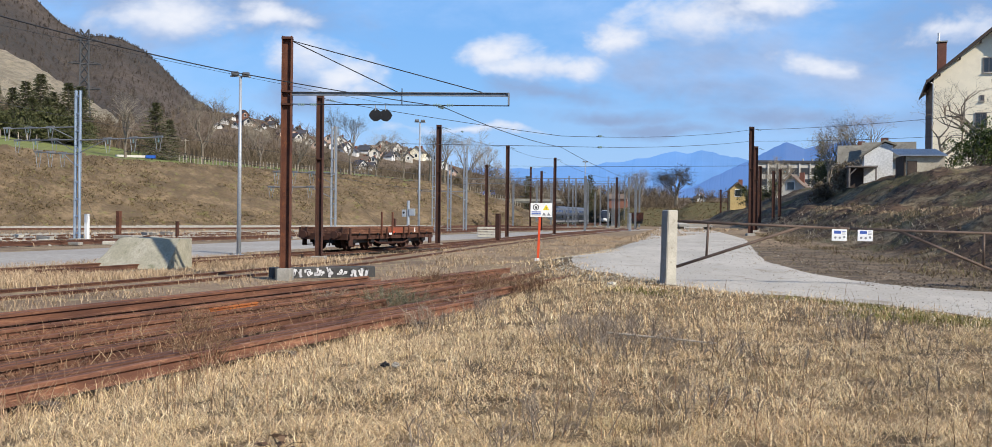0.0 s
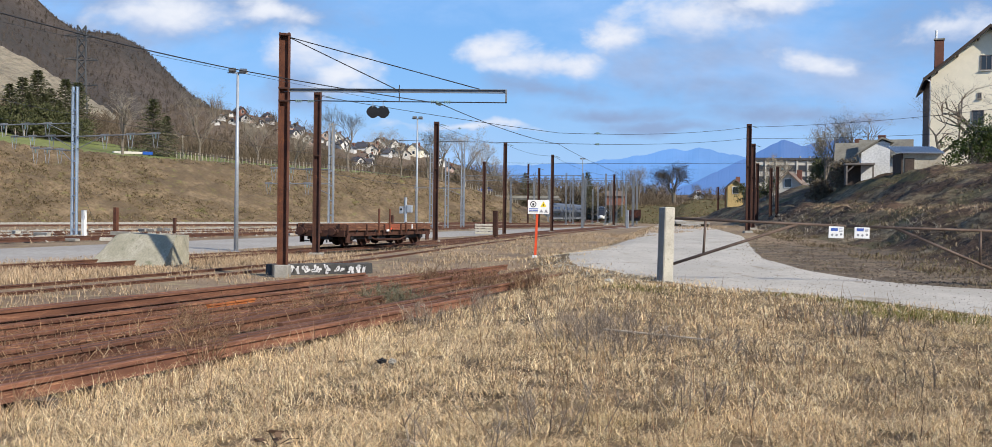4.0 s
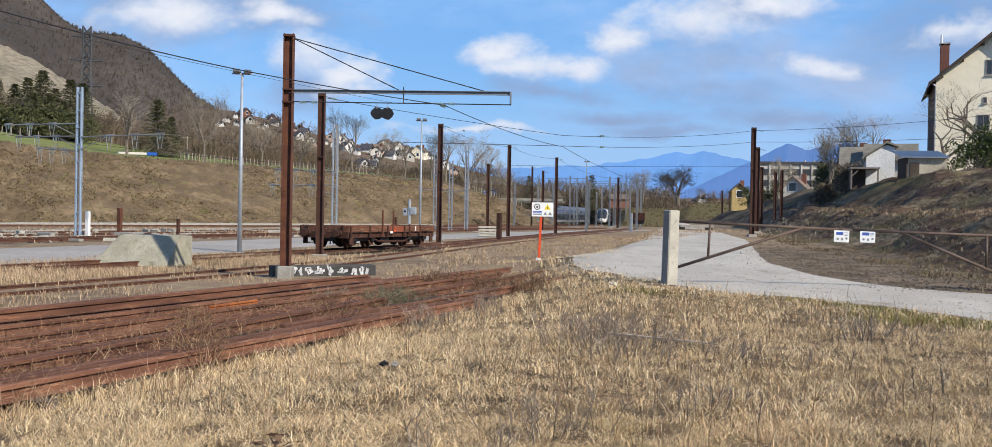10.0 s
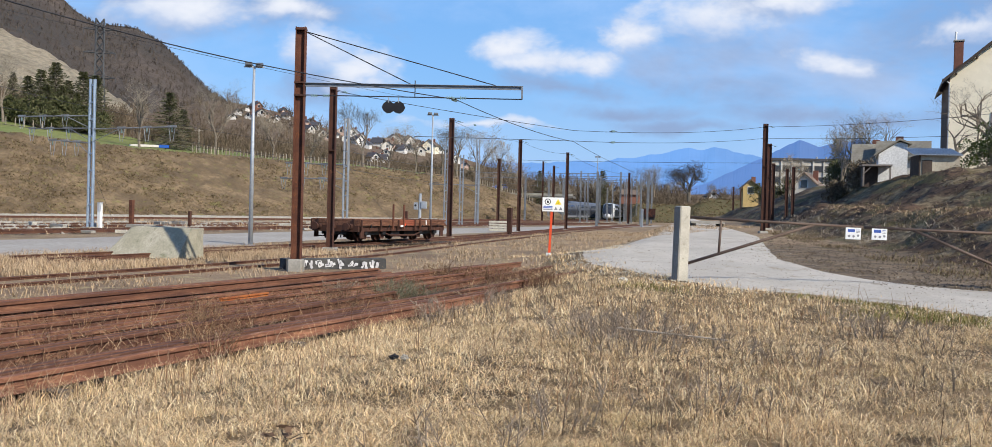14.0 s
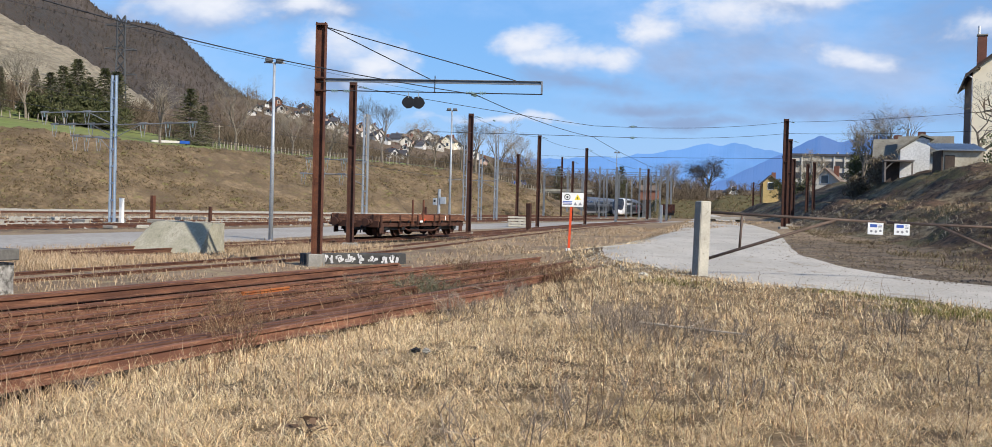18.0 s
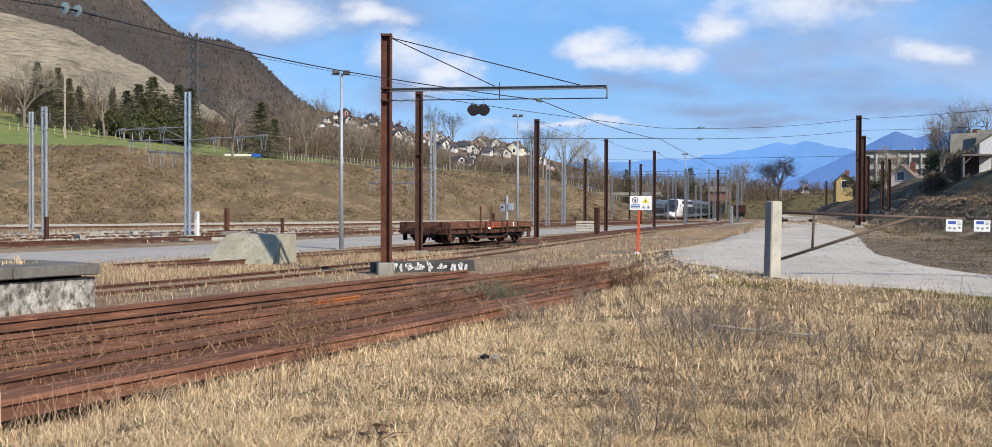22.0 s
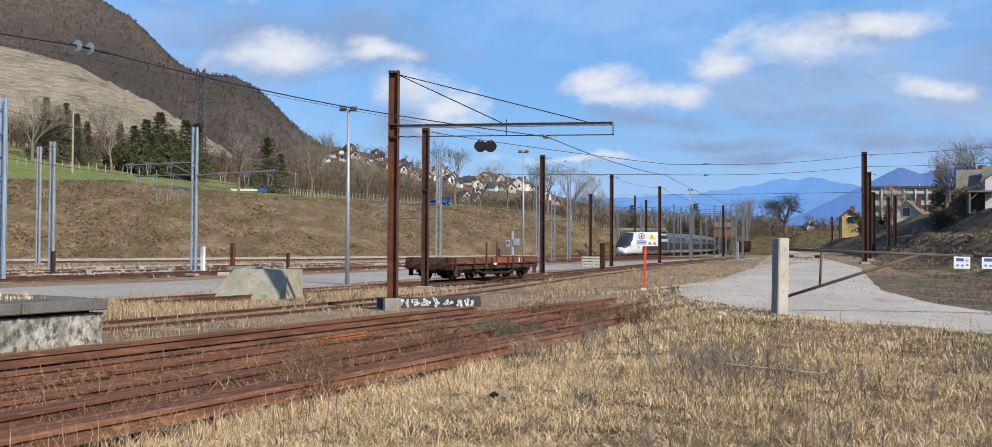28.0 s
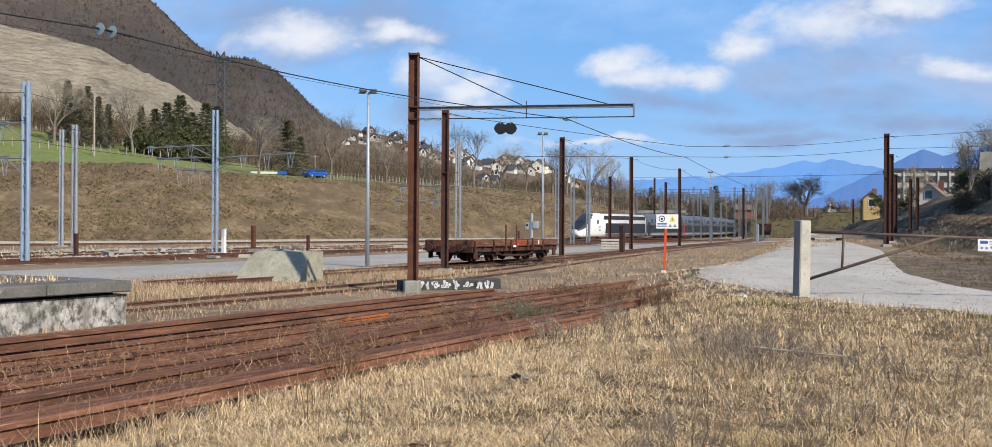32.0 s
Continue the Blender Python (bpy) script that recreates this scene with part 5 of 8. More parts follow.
        part("brake_lever", tube(B(), (s * 1.36, -1.9, 0.55), (s * 1.36, 1.2, 0.52), 0.03, n=6), RUST_DARK, t)
        part("step", box(B(), (s * 1.3, -3.9, 0.45), (0.2, 0.4, 0.04)), RUST_DARK, t)
        part("data_panel", box(B(), (s * 1.44, -0.55, 0.98), (0.012, 0.28, 0.10)), WHITE, t, "white data panel")
        part("data_panel", box(B(), (s * 1.44, -0.2, 1.06), (0.012, 0.16, 0.12)), RED_POST, t, "red panel")
        part("stripe", box(B(), (s * 1.44, 2.2, 1.16), (0.012, 0.10, 0.24)), WHITE, t, "white stripe")
    return t


WAGON_RED = material("faded_red_wagon_paint", (0.30, 0.085, 0.045), (0.17, 0.06, 0.035), 1.2, 20, 0.75, 0.3, 0.004, 0, (0.12, 0.05, 0.03), 0.4)
flat_wagon()

# ---- small things of the yard ----
def stub(x, y, z0, h, w, mat, name, label, category, turn=-21):
    t = thing(name, pose(x, y, z0, 0, 0, turn), label, category)
    part("shaft", box(B(), (0, 0, h / 2 - 0.1), (w, w, h + 0.2), bevel=0.01), mat, t)
    part("cap", box(B(), (0, 0, h + 0.02), (w * 1.1, w * 1.1, 0.05)), mat, t)
    return t


stub(-28.9, 72.4, 0, 1.75, 0.26, WHITE, "marker_post", "short white-painted concrete marker post", "post")
stub(-29.7, 80.7, 0, 1.98, 0.30, RUST, "stub_post", "short rusty steel post of a mast stay", "post")
stub(-25.8, 83.0, 0, 1.2, 0.22, RUST_DARK, "signal_stump", "small rusty ground signal between the tracks", "post")
stub(0.17, 83.4, 0, 2.15, 0.36, RUST_DARK, "stub_post", "short rusty steel post beside the siding", "post")
stub(-9.6, 97, 0, 1.6, 0.25, RUST_DARK, "signal_stump", "small rusty ground signal between the tracks", "post")
stub(-34.6, 62.0, 0, 1.4, 0.22, RUST_DARK, "signal_stump", "small rusty ground signal between the tracks", "post")
stub(19.6, 150, 0, 2.6, 0.34, GALV, "marker_post", "pale grey cabinet post at the track throat", "post")
t = thing("signal_box", pose(-7.72, 90, 0, 0, 0, -12), "grey trackside signal cabinet on a pole", "signal")
part("pole", tube(B(), (0, 0, 0), (0, 0, 3.25), 0.13, n=12), GALV, t)
part("cabinet", box(B(), (0.36, 0, 2.25), (0.48, 0.4, 0.62), bevel=0.02), GALV, t, "grey cabinet")
part("lamp_head", box(B(), (-0.36, -0.02, 2.15), (0.34, 0.3, 0.62), bevel=0.02), GALV, t, "white signal head")
part("lens", tube(B(), (-0.36, -0.175, 2.2), (-0.36, -0.18, 2.2), 0.10, n=14), BLACK, t)

pile = thing("concrete_beam_stack", pose(-0.9, 94.6, 0, 0, 0, 2), "neat stack of pale concrete beams on the paved strip", "concrete stack")
for k in range(4):
    part("concrete_beam", box(B(), (0, 0, 0.14 + 0.25 * k), (1.65, 1.0, 0.17), bevel=0.015), CONCRETE_POST, pile)
    for x in (-0.5, 0.5):
        part("spacer", box(B(), (x, 0, 0.27 + 0.25 * k), (0.1, 0.9, 0.05)), SLEEPER, pile)

rng = random.Random(21)
for k in range(26):
    u, v = rng.uniform(45, 95), rng.choice((-43.5, -53, -58.5)) + rng.uniform(-0.8, 0.8)
    p = yard(u, v, 0.04)
    bm = rough_block(cut(box(B(), (0, 0, 0.1), (rng.uniform(0.5, 1.9), rng.uniform(0.25, 0.4), rng.uniform(0.16, 0.34)), bevel=0.02), 1), 0.03, k)
    single("concrete_rubble", bm, rng.choice((CONCRETE, CONCRETE_POST, CONCRETE)), pose(p.x, p.y, 0.02, 0, 0, rng.uniform(-60, 10)), "broken pale concrete piece lying between tracks", "rubble", "rubble by the tracks")

# a low cable trough wall at the foot of the embankment
bm = B()
line = [polar(az, table(az, FOOT) - 2.2) for az in np.linspace(-45, -4, 60)]
sweep(bm, [(-0.25, 0), (0.25, 0), (0.25, 0.22), (-0.25, 0.22)], [(p.x, p.y) for p in line], 0.0)
single("retaining_kerb", rough_block(bm, 0.08, 2, 0.7), CONCRETE, Matrix(), "low crumbling pale concrete wall at the foot of the embankment", "low wall", kind="structure")

# old wagon end at the buffer of a far track
t = thing("open_wagon", pose(26.3, 191, 0.9, 0, 0, -8), "dark red open wagon standing at a far track end", "railway wagon")
part("body", box(B(), (0, 3, 1.2), (2.3, 6.0, 1.5), bevel=0.03), WAGON_DARK, t)
for s in (-1, 1):
    part("rib", box(B(), (s * 0.75, -0.04, 1.2), (0.12, 0.08, 1.5)), RUST_DARK, t)
    part("cross_brace", box(B(), (0, -0.05, 1.2), (0.10, 0.06, 1.9), pose(0, 0, 0, 0, 0, 0) @ Matrix.Translation((0, 0, 1.2)) @ pose(0, 0, 0, 0, s * 42, 0) @ Matrix.Translation((0, 0, -1.2))), RUST, t)
    part("buffer", tube(B(), (s * 0.85, -0.5, 0.75), (s * 0.85, 0, 0.75), 0.2, n=14), BLACK, t)
part("end_frame", box(B(), (0, -0.03, 2.0), (2.4, 0.1, 0.14)), RUST_DARK, t)
part("underframe", box(B(), (0, 3, 0.25), (2.0, 5.8, 0.5)), BLACK, t)

slab = thing("concrete_ramp", pose(19.3, 100, height(19.3, 100), 0, 0, -4), "low dark concrete loading slab beside the road", "concrete slab")
part("slab", rough_block(cut(box(B(), (0, 0, 0.38), (3.2, 3.0, 0.22), bevel=0.02), 2), 0.02), CONCRETE, slab)
for x in (-1.3, 1.3):
    part("support", box(B(), (x, 0, 0.12), (0.4, 2.6, 0.36)), SOIL_DARK, slab)

# overbridge beyond the end of the embankment
br = thing("road_bridge", pose(6.0, 232, 0, 0, 0, -10), "pale concrete road bridge over the tracks", "bridge")
part("deck", box(B(), (-4, 0, 5.2), (26, 5, 0.5), bevel=0.05), CONCRETE_DARK, br)
part("parapet", box(B(), (-4, -2.4, 5.7), (26, 0.2, 0.5)), CONCRETE, br)
for x in (-11, 3.5):
    part("pier", box(B(), (x, 0, 2.4), (1.2, 3.6, 5.1), bevel=0.05), CONCRETE, br)

# ---- buildings ----
CREAM = material("cream_render", (0.86, 0.78, 0.60), (0.82, 0.74, 0.57), 0.3, 1.5, 0.9, 0.1, 0.01, 0, (0.72, 0.64, 0.49), 0.1, grit=0.1)
CREAM_2 = material("pale_house_render", (0.56, 0.53, 0.47), (0.48, 0.45, 0.40), 0.4, 4, 0.9, 0.1, 0.01, vary=0.15, grit=0.2)
PINK = material("pink_house_render", (0.58, 0.42, 0.34), (0.5, 0.36, 0.29), 0.4, 4, 0.9, 0.1, 0.01, vary=0.1)
OCHRE = material("ochre_house_render", (0.52, 0.38, 0.17), (0.45, 0.33, 0.14), 0.4, 4, 0.9, 0.1, 0.01)
BRICK = material("red_brick_chimney", (0.20, 0.085, 0.06), (0.16, 0.075, 0.055), 2, 12, 0.9, 0.5, 0.01)
SIDE_WALL = material("brown_side_wall", (0.17, 0.115, 0.085), (0.13, 0.09, 0.068), 1, 8, 0.9, 0.4, 0.01)
SLATE = material("dark_slate_roof", (0.075, 0.075, 0.085), (0.055, 0.055, 0.065), 0.7, 6, 0.75, 0.4, 0.02, vary=0.2)
TILE_BROWN = material("brown_tile_roof", (0.20, 0.15, 0.115), (0.15, 0.11, 0.085), 0.7, 6, 0.85, 0.4, 0.02, vary=0.15)
TILE_ORANGE = material("orange_tile_roof", (0.48, 0.16, 0.06), (0.38, 0.13, 0.05), 0.7, 6, 0.85, 0.4, 0.02, vary=0.15)
SHEET = material("blue_grey_sheet_roof", (0.32, 0.38, 0.46), (0.24, 0.29, 0.36), 0.8, 6, 0.5, 0.2, 0.01, 0.3, (0.16, 0.14, 0.13), 0.25)
DARK_WOOD = material("dark_weathered_boards", (0.085, 0.062, 0.05), (0.055, 0.042, 0.035), 1.2, 9, 0.9, 0.4, 0.01)
SHUTTER = material("grey_brown_shutter", (0.22, 0.19, 0.17), (0.17, 0.15, 0.135), 2, 12, 0.8, 0.2, 0.01)
SHED_WALL = material("stained_shed_render", (0.50, 0.46, 0.37), (0.36, 0.32, 0.25), 0.5, 6, 0.9, 0.3, 0.02, 0, (0.20, 0.17, 0.12), 0.35)
WINDOW_DULL = glass_dark("dull_far_window", (0.018, 0.02, 0.024), 0.5)
WHITE_WALL = material("white_render", (0.74, 0.74, 0.72), (0.66, 0.66, 0.64), 0.5, 6, 0.9, 0.1, 0.01)


def window_part(parent, x, y, z, w, h, frame_mat=None, axis="x"):
    """A window set in a wall that faces -y (axis x) or +x/-x (axis y): frame, pane and sill."""
    m = pose(x, y, z) if axis == "x" else pose(x, y, z, 0, 0, 90)
    f = B()
    for s in (-1, 1):
        box(f, (s * w / 2, 0, 0), (0.09, 0.10, h + 0.09))
        box(f, (0, 0, s * h / 2), (w + 0.09, 0.10, 0.09))
    box(f, (0, 0, 0), (0.05, 0.06, h))
    win = part("window", f, frame_mat or SHUTTER, parent, m=m)
    part("pane", box(B(), (0, 0, 0), (w, 0.03, h)), WINDOW, win)
    part("sill", box(B(), (0, -0.06, -h / 2 - 0.08), (w + 0.25, 0.18, 0.07)), CREAM_2, win)
    return win


def gable_roof(w, d, z, rise, over=0.5, thick=0.18):
    """Two roof slabs; the ridge runs along y."""
    bm = B()
    run = w / 2 + over
    drop = rise * over / (w / 2)
    o = [(-run, z - drop), (0, z + rise), (run, z - drop), (run, z - drop + thick), (0, z + rise + thick * 1.2), (-run, z - drop + thick)]
    return prism(bm, o, -d / 2 - over, d / 2 + over)


def gable_walls(w, d, h, rise):
    return prism(B(), [(-w / 2, -1.5), (w / 2, -1.5), (w / 2, h), (0, h + rise), (-w / 2, h)], -d / 2, d / 2)


def small_house(x, y, z, w, d, h, rise, turn, wall, roof, rng, label, group="village houses"):
    t = thing("house", pose(x, y, z, 0, 0, turn), label, "house", group)
    part("wall", gable_walls(w, d, h, rise), wall, t)
    part("roof", gable_roof(w, d, h, rise, 0.5), roof, t)
    part("chimney", box(B(), (w * 0.22, d * 0.1, h + rise * 0.9), (0.7, 0.7, 1.6)), BRICK, t)
    n = max(1, int(w / 3.2))
    for fl in range(max(1, int(h / 2.8))):
        for k in range(n):
            xx = -w / 2 + (k + 0.5) * w / n
            win = part("window", box(B(), (xx, -d / 2 - 0.03, 1.5 + 2.8 * fl), (1.15, 0.08, 1.35)), WHITE, t)
            part("pane", box(B(), (xx, -d / 2 - 0.06, 1.5 + 2.8 * fl), (0.95, 0.08, 1.15)), WINDOW, win)
    return t


# the big cream house on the bank
def big_house():
    hx, hy = 50.3, 106.0
    base = 6.6
    t = thing("house", pose(hx, hy, base, 0, 0, -20), "tall cream-rendered gabled house with a brick chimney on the bank", "house")
    w, d, h, rise = 10.4, 13.0, 9.6, 4.4
    part("wall", gable_walls(w, d, h, rise), CREAM, t, "cream rendered wall")
    part("side_wall", box(B(), (-w / 2 - 0.04, 0, h / 2 - 0.8), (0.09, d - 0.02, h + 1.4)), SIDE_WALL, t, "dark brown side wall")
    part("roof", gable_roof(w, d, h, rise, 0.75, 0.22), SLATE, t, "dark slate roof")
    bm = B()
    for s in (-1, 1):
        prism(bm, [(0, h + rise + 0.05), (s * (w / 2 + 0.75), h - rise * 0.75 / (w / 2) + 0.03), (s * (w / 2 + 0.75), h - rise * 0.75 / (w / 2) + 0.30), (0, h + rise + 0.36)], -d / 2 - 0.82, -d / 2 - 0.74)
    part("bargeboard", bm, DARK_WOOD, t, "dark timber bargeboard")
    for s in (-1, 1):
        for f in (0.2, 0.55, 0.9):
            part("purlin_end", box(B(), (s * w / 2 * f, -d / 2 - 0.4, h + rise * (1 - f) - 0.18), (0.16, 0.75, 0.18)), DARK_WOOD, t)
    ch = part("chimney", box(B(), (-w / 2 + 0.9, -3.2, h + 2.2), (0.85, 0.8, 3.4), bevel=0.02), BRICK, t, "red brick chimney")
    part("cap", box(B(), (-w / 2 + 0.9, -3.2, h + 4.05), (1.0, 0.95, 0.14)), CONCRETE, ch)
    part("flue", tube(B(), (-w / 2 + 0.6, -3.2, h + 4.1), (-w / 2 + 0.6, -3.2, h + 5.0), 0.12, n=10), WHITE, ch)
    window_part(t, -0.25, -d / 2 - 0.02, h + 1.1, 0.95, 1.4, SHUTTER)
    for x in (-0.8, 0.9):
        window_part(t, x, -d / 2 - 0.02, h - 2.1, 0.28, 0.5, SHUTTER)
    window_part(t, -0.9, -d / 2 - 0.02, 5.3, 1.0, 1.5, SHUTTER)
    window_part(t, 3.2, -d / 2 - 0.02, 3.6, 1.2, 1.6, SHUTTER)
    bm = tube(B(), (-w / 2 - 0.05, -d / 2 - 0.08, -1), (-w / 2 - 0.05, -d / 2 - 0.08, h - 0.6), 0.07, n=8)
    tube(bm, (-w / 2 - 0.05, -d / 2 - 0.08, h - 0.6), (-w / 2 - 0.7, -d / 2 - 0.3, h - 0.2), 0.07, n=8)
    part("downpipe", bm, GALV, t)
    part("gutter", tube(B(), (-w / 2 - 0.72, -d / 2 - 0.7, h - 0.55), (-w / 2 - 0.72, d / 2 + 0.7, h - 0.55), 0.09, n=8), GALV, t)
    wing = thing("house", pose(hx + 11.5, hy + 4, base + 2, 0, 0, -10), "cream house wing with an orange tiled roof", "house")
    part("wall", gable_walls(9, 10, 6.8, 3.4), CREAM, wing)
    part("roof", gable_roof(9, 10, 6.8, 3.4, 0.6), TILE_ORANGE, wing, "orange tiled roof")
    for x in (-2.4, 2.0):
        window_part(wing, x, -5.02, 4.4, 1.1, 1.5)


big_house()

# sheds and low houses below it
t = thing("garden_shed", pose(34.7, 84.6, 5.4, 0, 0, -9), "small rendered shed with a corrugated sheet roof on the bank", "shed")
part("wall", box(B(), (0.25, 0, 0.75), (3.0, 3.0, 2.3)), SHED_WALL, t, "stained pale render wall")
part("side_wall", box(B(), (-1.32, 0, 0.75), (0.12, 3.04, 2.34)), DARK_WOOD, t, "dark boarded end wall")
for k in range(16):
    part("corrugation", tube(B(), (-1.75 + k * 0.235, -1.95, 1.92), (-1.75 + k * 0.235, 1.75, 2.64), 0.075, n=6), SHEET, t)
part("roof_sheet", box(B(), (0, 0, 0), (3.75, 3.77, 0.05)), SHEET, t, m=pose(0.0, -0.1, 2.26, 11.06, 0, 0))
part("plank_door", box(B(), (-0.75, -1.53, 0.6), (0.75, 0.08, 1.8)), DARK_WOOD, t)
ROOF_OLD = material("weathered_grey_tiles", (0.25, 0.235, 0.19), (0.19, 0.175, 0.145), 0.6, 5, 0.9, 0.4, 0.03, 0, (0.13, 0.12, 0.09), 0.4)
t = thing("garden_hut", pose(34.3, 92.5, 6.3, 0, 0, -16), "white lean-to hut with a dark gable roof", "shed")
part("wall", prism(B(), [(-1.2, -1.8), (1.2, -1.8), (1.2, 2.35), (0.5, 2.6), (-1.2, 1.5)], -1.5, 1.5), WHITE_WALL, t)
part("roof", prism(B(), [(-1.6, 1.3), (0.5, 2.72), (1.5, 2.35), (1.5, 2.5), (0.5, 2.9), (-1.6, 1.48)], -1.8, 1.8), ROOF_OLD, t)
t = thing("open_shelter", pose(32.4, 91.0, 5.3, 0, 0, -14), "small open timber shelter with a flat roof", "shelter")
part("roof", box(B(), (0, 0, 1.45), (2.5, 2.0, 0.14)), SHUTTER, t)
for x in (-1.1, 1.1):
    for y in (-0.85, 0.85):
        part("post", box(B(), (x, y, 0.55), (0.14, 0.14, 1.9)), SHUTTER, t)
part("back_wall", box(B(), (0, 0.9, 0.5), (2.3, 0.08, 1.8)), DARK_WOOD, t)
part("brace", tube(B(), (-1.1, -0.85, 0.7), (-0.4, -0.85, 1.4), 0.06, n=4), SHUTTER, t)
rng = random.Random(4)
for x, y, z, w, d, h, rise, turn, wall, roof in ((36.9, 102.5, 5.4, 3.4, 4.4, 2.4, 1.5, 70, CREAM_2, ROOF_OLD), (38.4, 100.5, 6.2, 2.9, 4.0, 2.1, 1.2, 68, CREAM_2, ROOF_OLD)):
    small_house(x, y, z, w, d, h, rise, turn, wall, roof, rng, "low rendered house with a brown tiled roof behind the bank", "houses behind the bank")

# long concrete school-like building and the yellow house at the far end
t = thing("office_building", pose(56.8, 192, 6.6, 0, 0, -6), "long grey concrete building with rows of windows", "office building")
part("wall", box(B(), (0, 0, 2.2), (17.0, 9, 7.4)), CREAM_2, t)
part("roof", box(B(), (0, 0, 6.0), (17.6, 9.8, 0.4)), SLATE, t, "dark flat roof edge")
for fl in range(3):
    for k in range(9):
        win = part("window", box(B(), (-7.5 + k * 1.88, -4.5, 0.2 + 2.05 * fl), (1.45, 0.16, 1.2)), SHUTTER, t)
        part("pane", box(B(), (-7.5 + k * 1.88, -4.57, 0.2 + 2.05 * fl), (1.25, 0.08, 1.05)), WINDOW_DULL, win)
    for k in range(10):
        part("pier", box(B(), (-8.44 + k * 1.88, -4.62, 2.2), (0.22, 0.25, 7.2)), CREAM_2, t) if fl == 0 else None
for x in (-3, 0.5, 2.2, 5):
    part("roof_vent", tube(B(), (x, 0, 6.1), (x, 0, 6.1 + 0.5 + 0.2 * (x > 0)), 0.2, n=8), GALV, t)
small_house(44.2, 152, 5.4, 4.4, 8, 1.0, 2.0, -24, CREAM_2, TILE_BROWN, rng, "low pale house with a brown roof below the long building", "houses behind the bank")
small_house(43.2, 184, 5.1, 2.7, 3.5, 2.1, 1.2, -8, OCHRE, TILE_BROWN, rng, "small ochre-yellow house at the end of the yard", "houses behind the bank")
small_house(53.0, 268, 6.2, 2.6, 4, 0.9, 0.8, 5, WHITE_WALL, SLATE, rng, "small white house behind the far bank", "houses behind the bank")
small_house(40.8, 342, 6.6, 5.5, 6, 1.7, 1.4, 80, BRICK_RED, TILE_BROWN, rng, "small red-brown house half hidden by masts", "houses behind the bank")


# the village on the hill
def hill_place(az, e, profile, r0, r1, e0, rough, shape):
    e1 = table(az, profile)
    f = min(0.99, max(0.05, ((e - e0) / (e1 - e0)) ** (1 / shape)))
    r0 = table(az, r0) if isinstance(r0, tuple) else r0
    r = r0 + (r1 - r0) * f
    p = polar(az, r)
    z = 2 + r * math.tan(radians(e0 + (e1 - e0) * f ** shape)) + rough * r * (0.35 + 0.65 * min(1, f * 2)) * noise.fractal((p.x / r1 * 9, p.y / r1 * 9, 2), 0.8, 2.1, 5)
    return p.x, p.y, z


VILLAGE_WHITE = material("greyed_white_render", (0.72, 0.70, 0.66), (0.60, 0.58, 0.55), 0.3, 3, 0.9, 0.1, 0.02)
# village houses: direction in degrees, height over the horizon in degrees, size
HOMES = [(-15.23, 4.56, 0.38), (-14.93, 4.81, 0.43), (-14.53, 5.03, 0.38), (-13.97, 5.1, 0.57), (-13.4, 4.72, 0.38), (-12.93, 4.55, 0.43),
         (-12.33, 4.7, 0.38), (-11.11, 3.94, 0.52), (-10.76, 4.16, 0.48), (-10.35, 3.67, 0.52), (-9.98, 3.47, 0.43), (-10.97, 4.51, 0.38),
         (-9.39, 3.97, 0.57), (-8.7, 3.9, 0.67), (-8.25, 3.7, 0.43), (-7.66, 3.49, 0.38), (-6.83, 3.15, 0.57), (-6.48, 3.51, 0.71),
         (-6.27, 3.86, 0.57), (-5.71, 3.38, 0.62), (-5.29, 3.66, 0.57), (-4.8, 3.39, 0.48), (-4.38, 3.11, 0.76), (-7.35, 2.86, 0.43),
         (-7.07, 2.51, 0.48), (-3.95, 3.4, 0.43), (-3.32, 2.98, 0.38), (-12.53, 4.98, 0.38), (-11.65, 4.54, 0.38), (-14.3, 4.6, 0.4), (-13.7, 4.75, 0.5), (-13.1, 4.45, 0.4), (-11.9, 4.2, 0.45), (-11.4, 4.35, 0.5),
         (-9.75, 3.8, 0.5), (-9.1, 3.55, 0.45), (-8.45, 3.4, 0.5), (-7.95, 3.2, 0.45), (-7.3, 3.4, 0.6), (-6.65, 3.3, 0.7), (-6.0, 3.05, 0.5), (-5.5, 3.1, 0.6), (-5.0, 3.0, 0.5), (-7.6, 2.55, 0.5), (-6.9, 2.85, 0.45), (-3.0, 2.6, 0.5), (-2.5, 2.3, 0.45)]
rng = random.Random(8)
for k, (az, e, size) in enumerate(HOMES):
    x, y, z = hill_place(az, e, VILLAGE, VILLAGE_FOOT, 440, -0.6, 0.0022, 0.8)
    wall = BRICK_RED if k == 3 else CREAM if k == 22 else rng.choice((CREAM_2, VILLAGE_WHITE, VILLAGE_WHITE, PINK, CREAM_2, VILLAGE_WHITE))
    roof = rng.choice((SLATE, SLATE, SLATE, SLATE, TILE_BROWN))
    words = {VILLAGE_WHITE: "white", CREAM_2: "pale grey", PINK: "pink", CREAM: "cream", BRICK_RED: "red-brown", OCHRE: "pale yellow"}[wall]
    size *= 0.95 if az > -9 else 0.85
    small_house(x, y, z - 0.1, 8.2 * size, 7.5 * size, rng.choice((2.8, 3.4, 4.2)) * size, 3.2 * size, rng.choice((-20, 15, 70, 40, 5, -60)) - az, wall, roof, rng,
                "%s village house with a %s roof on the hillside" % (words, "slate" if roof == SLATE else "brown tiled"))
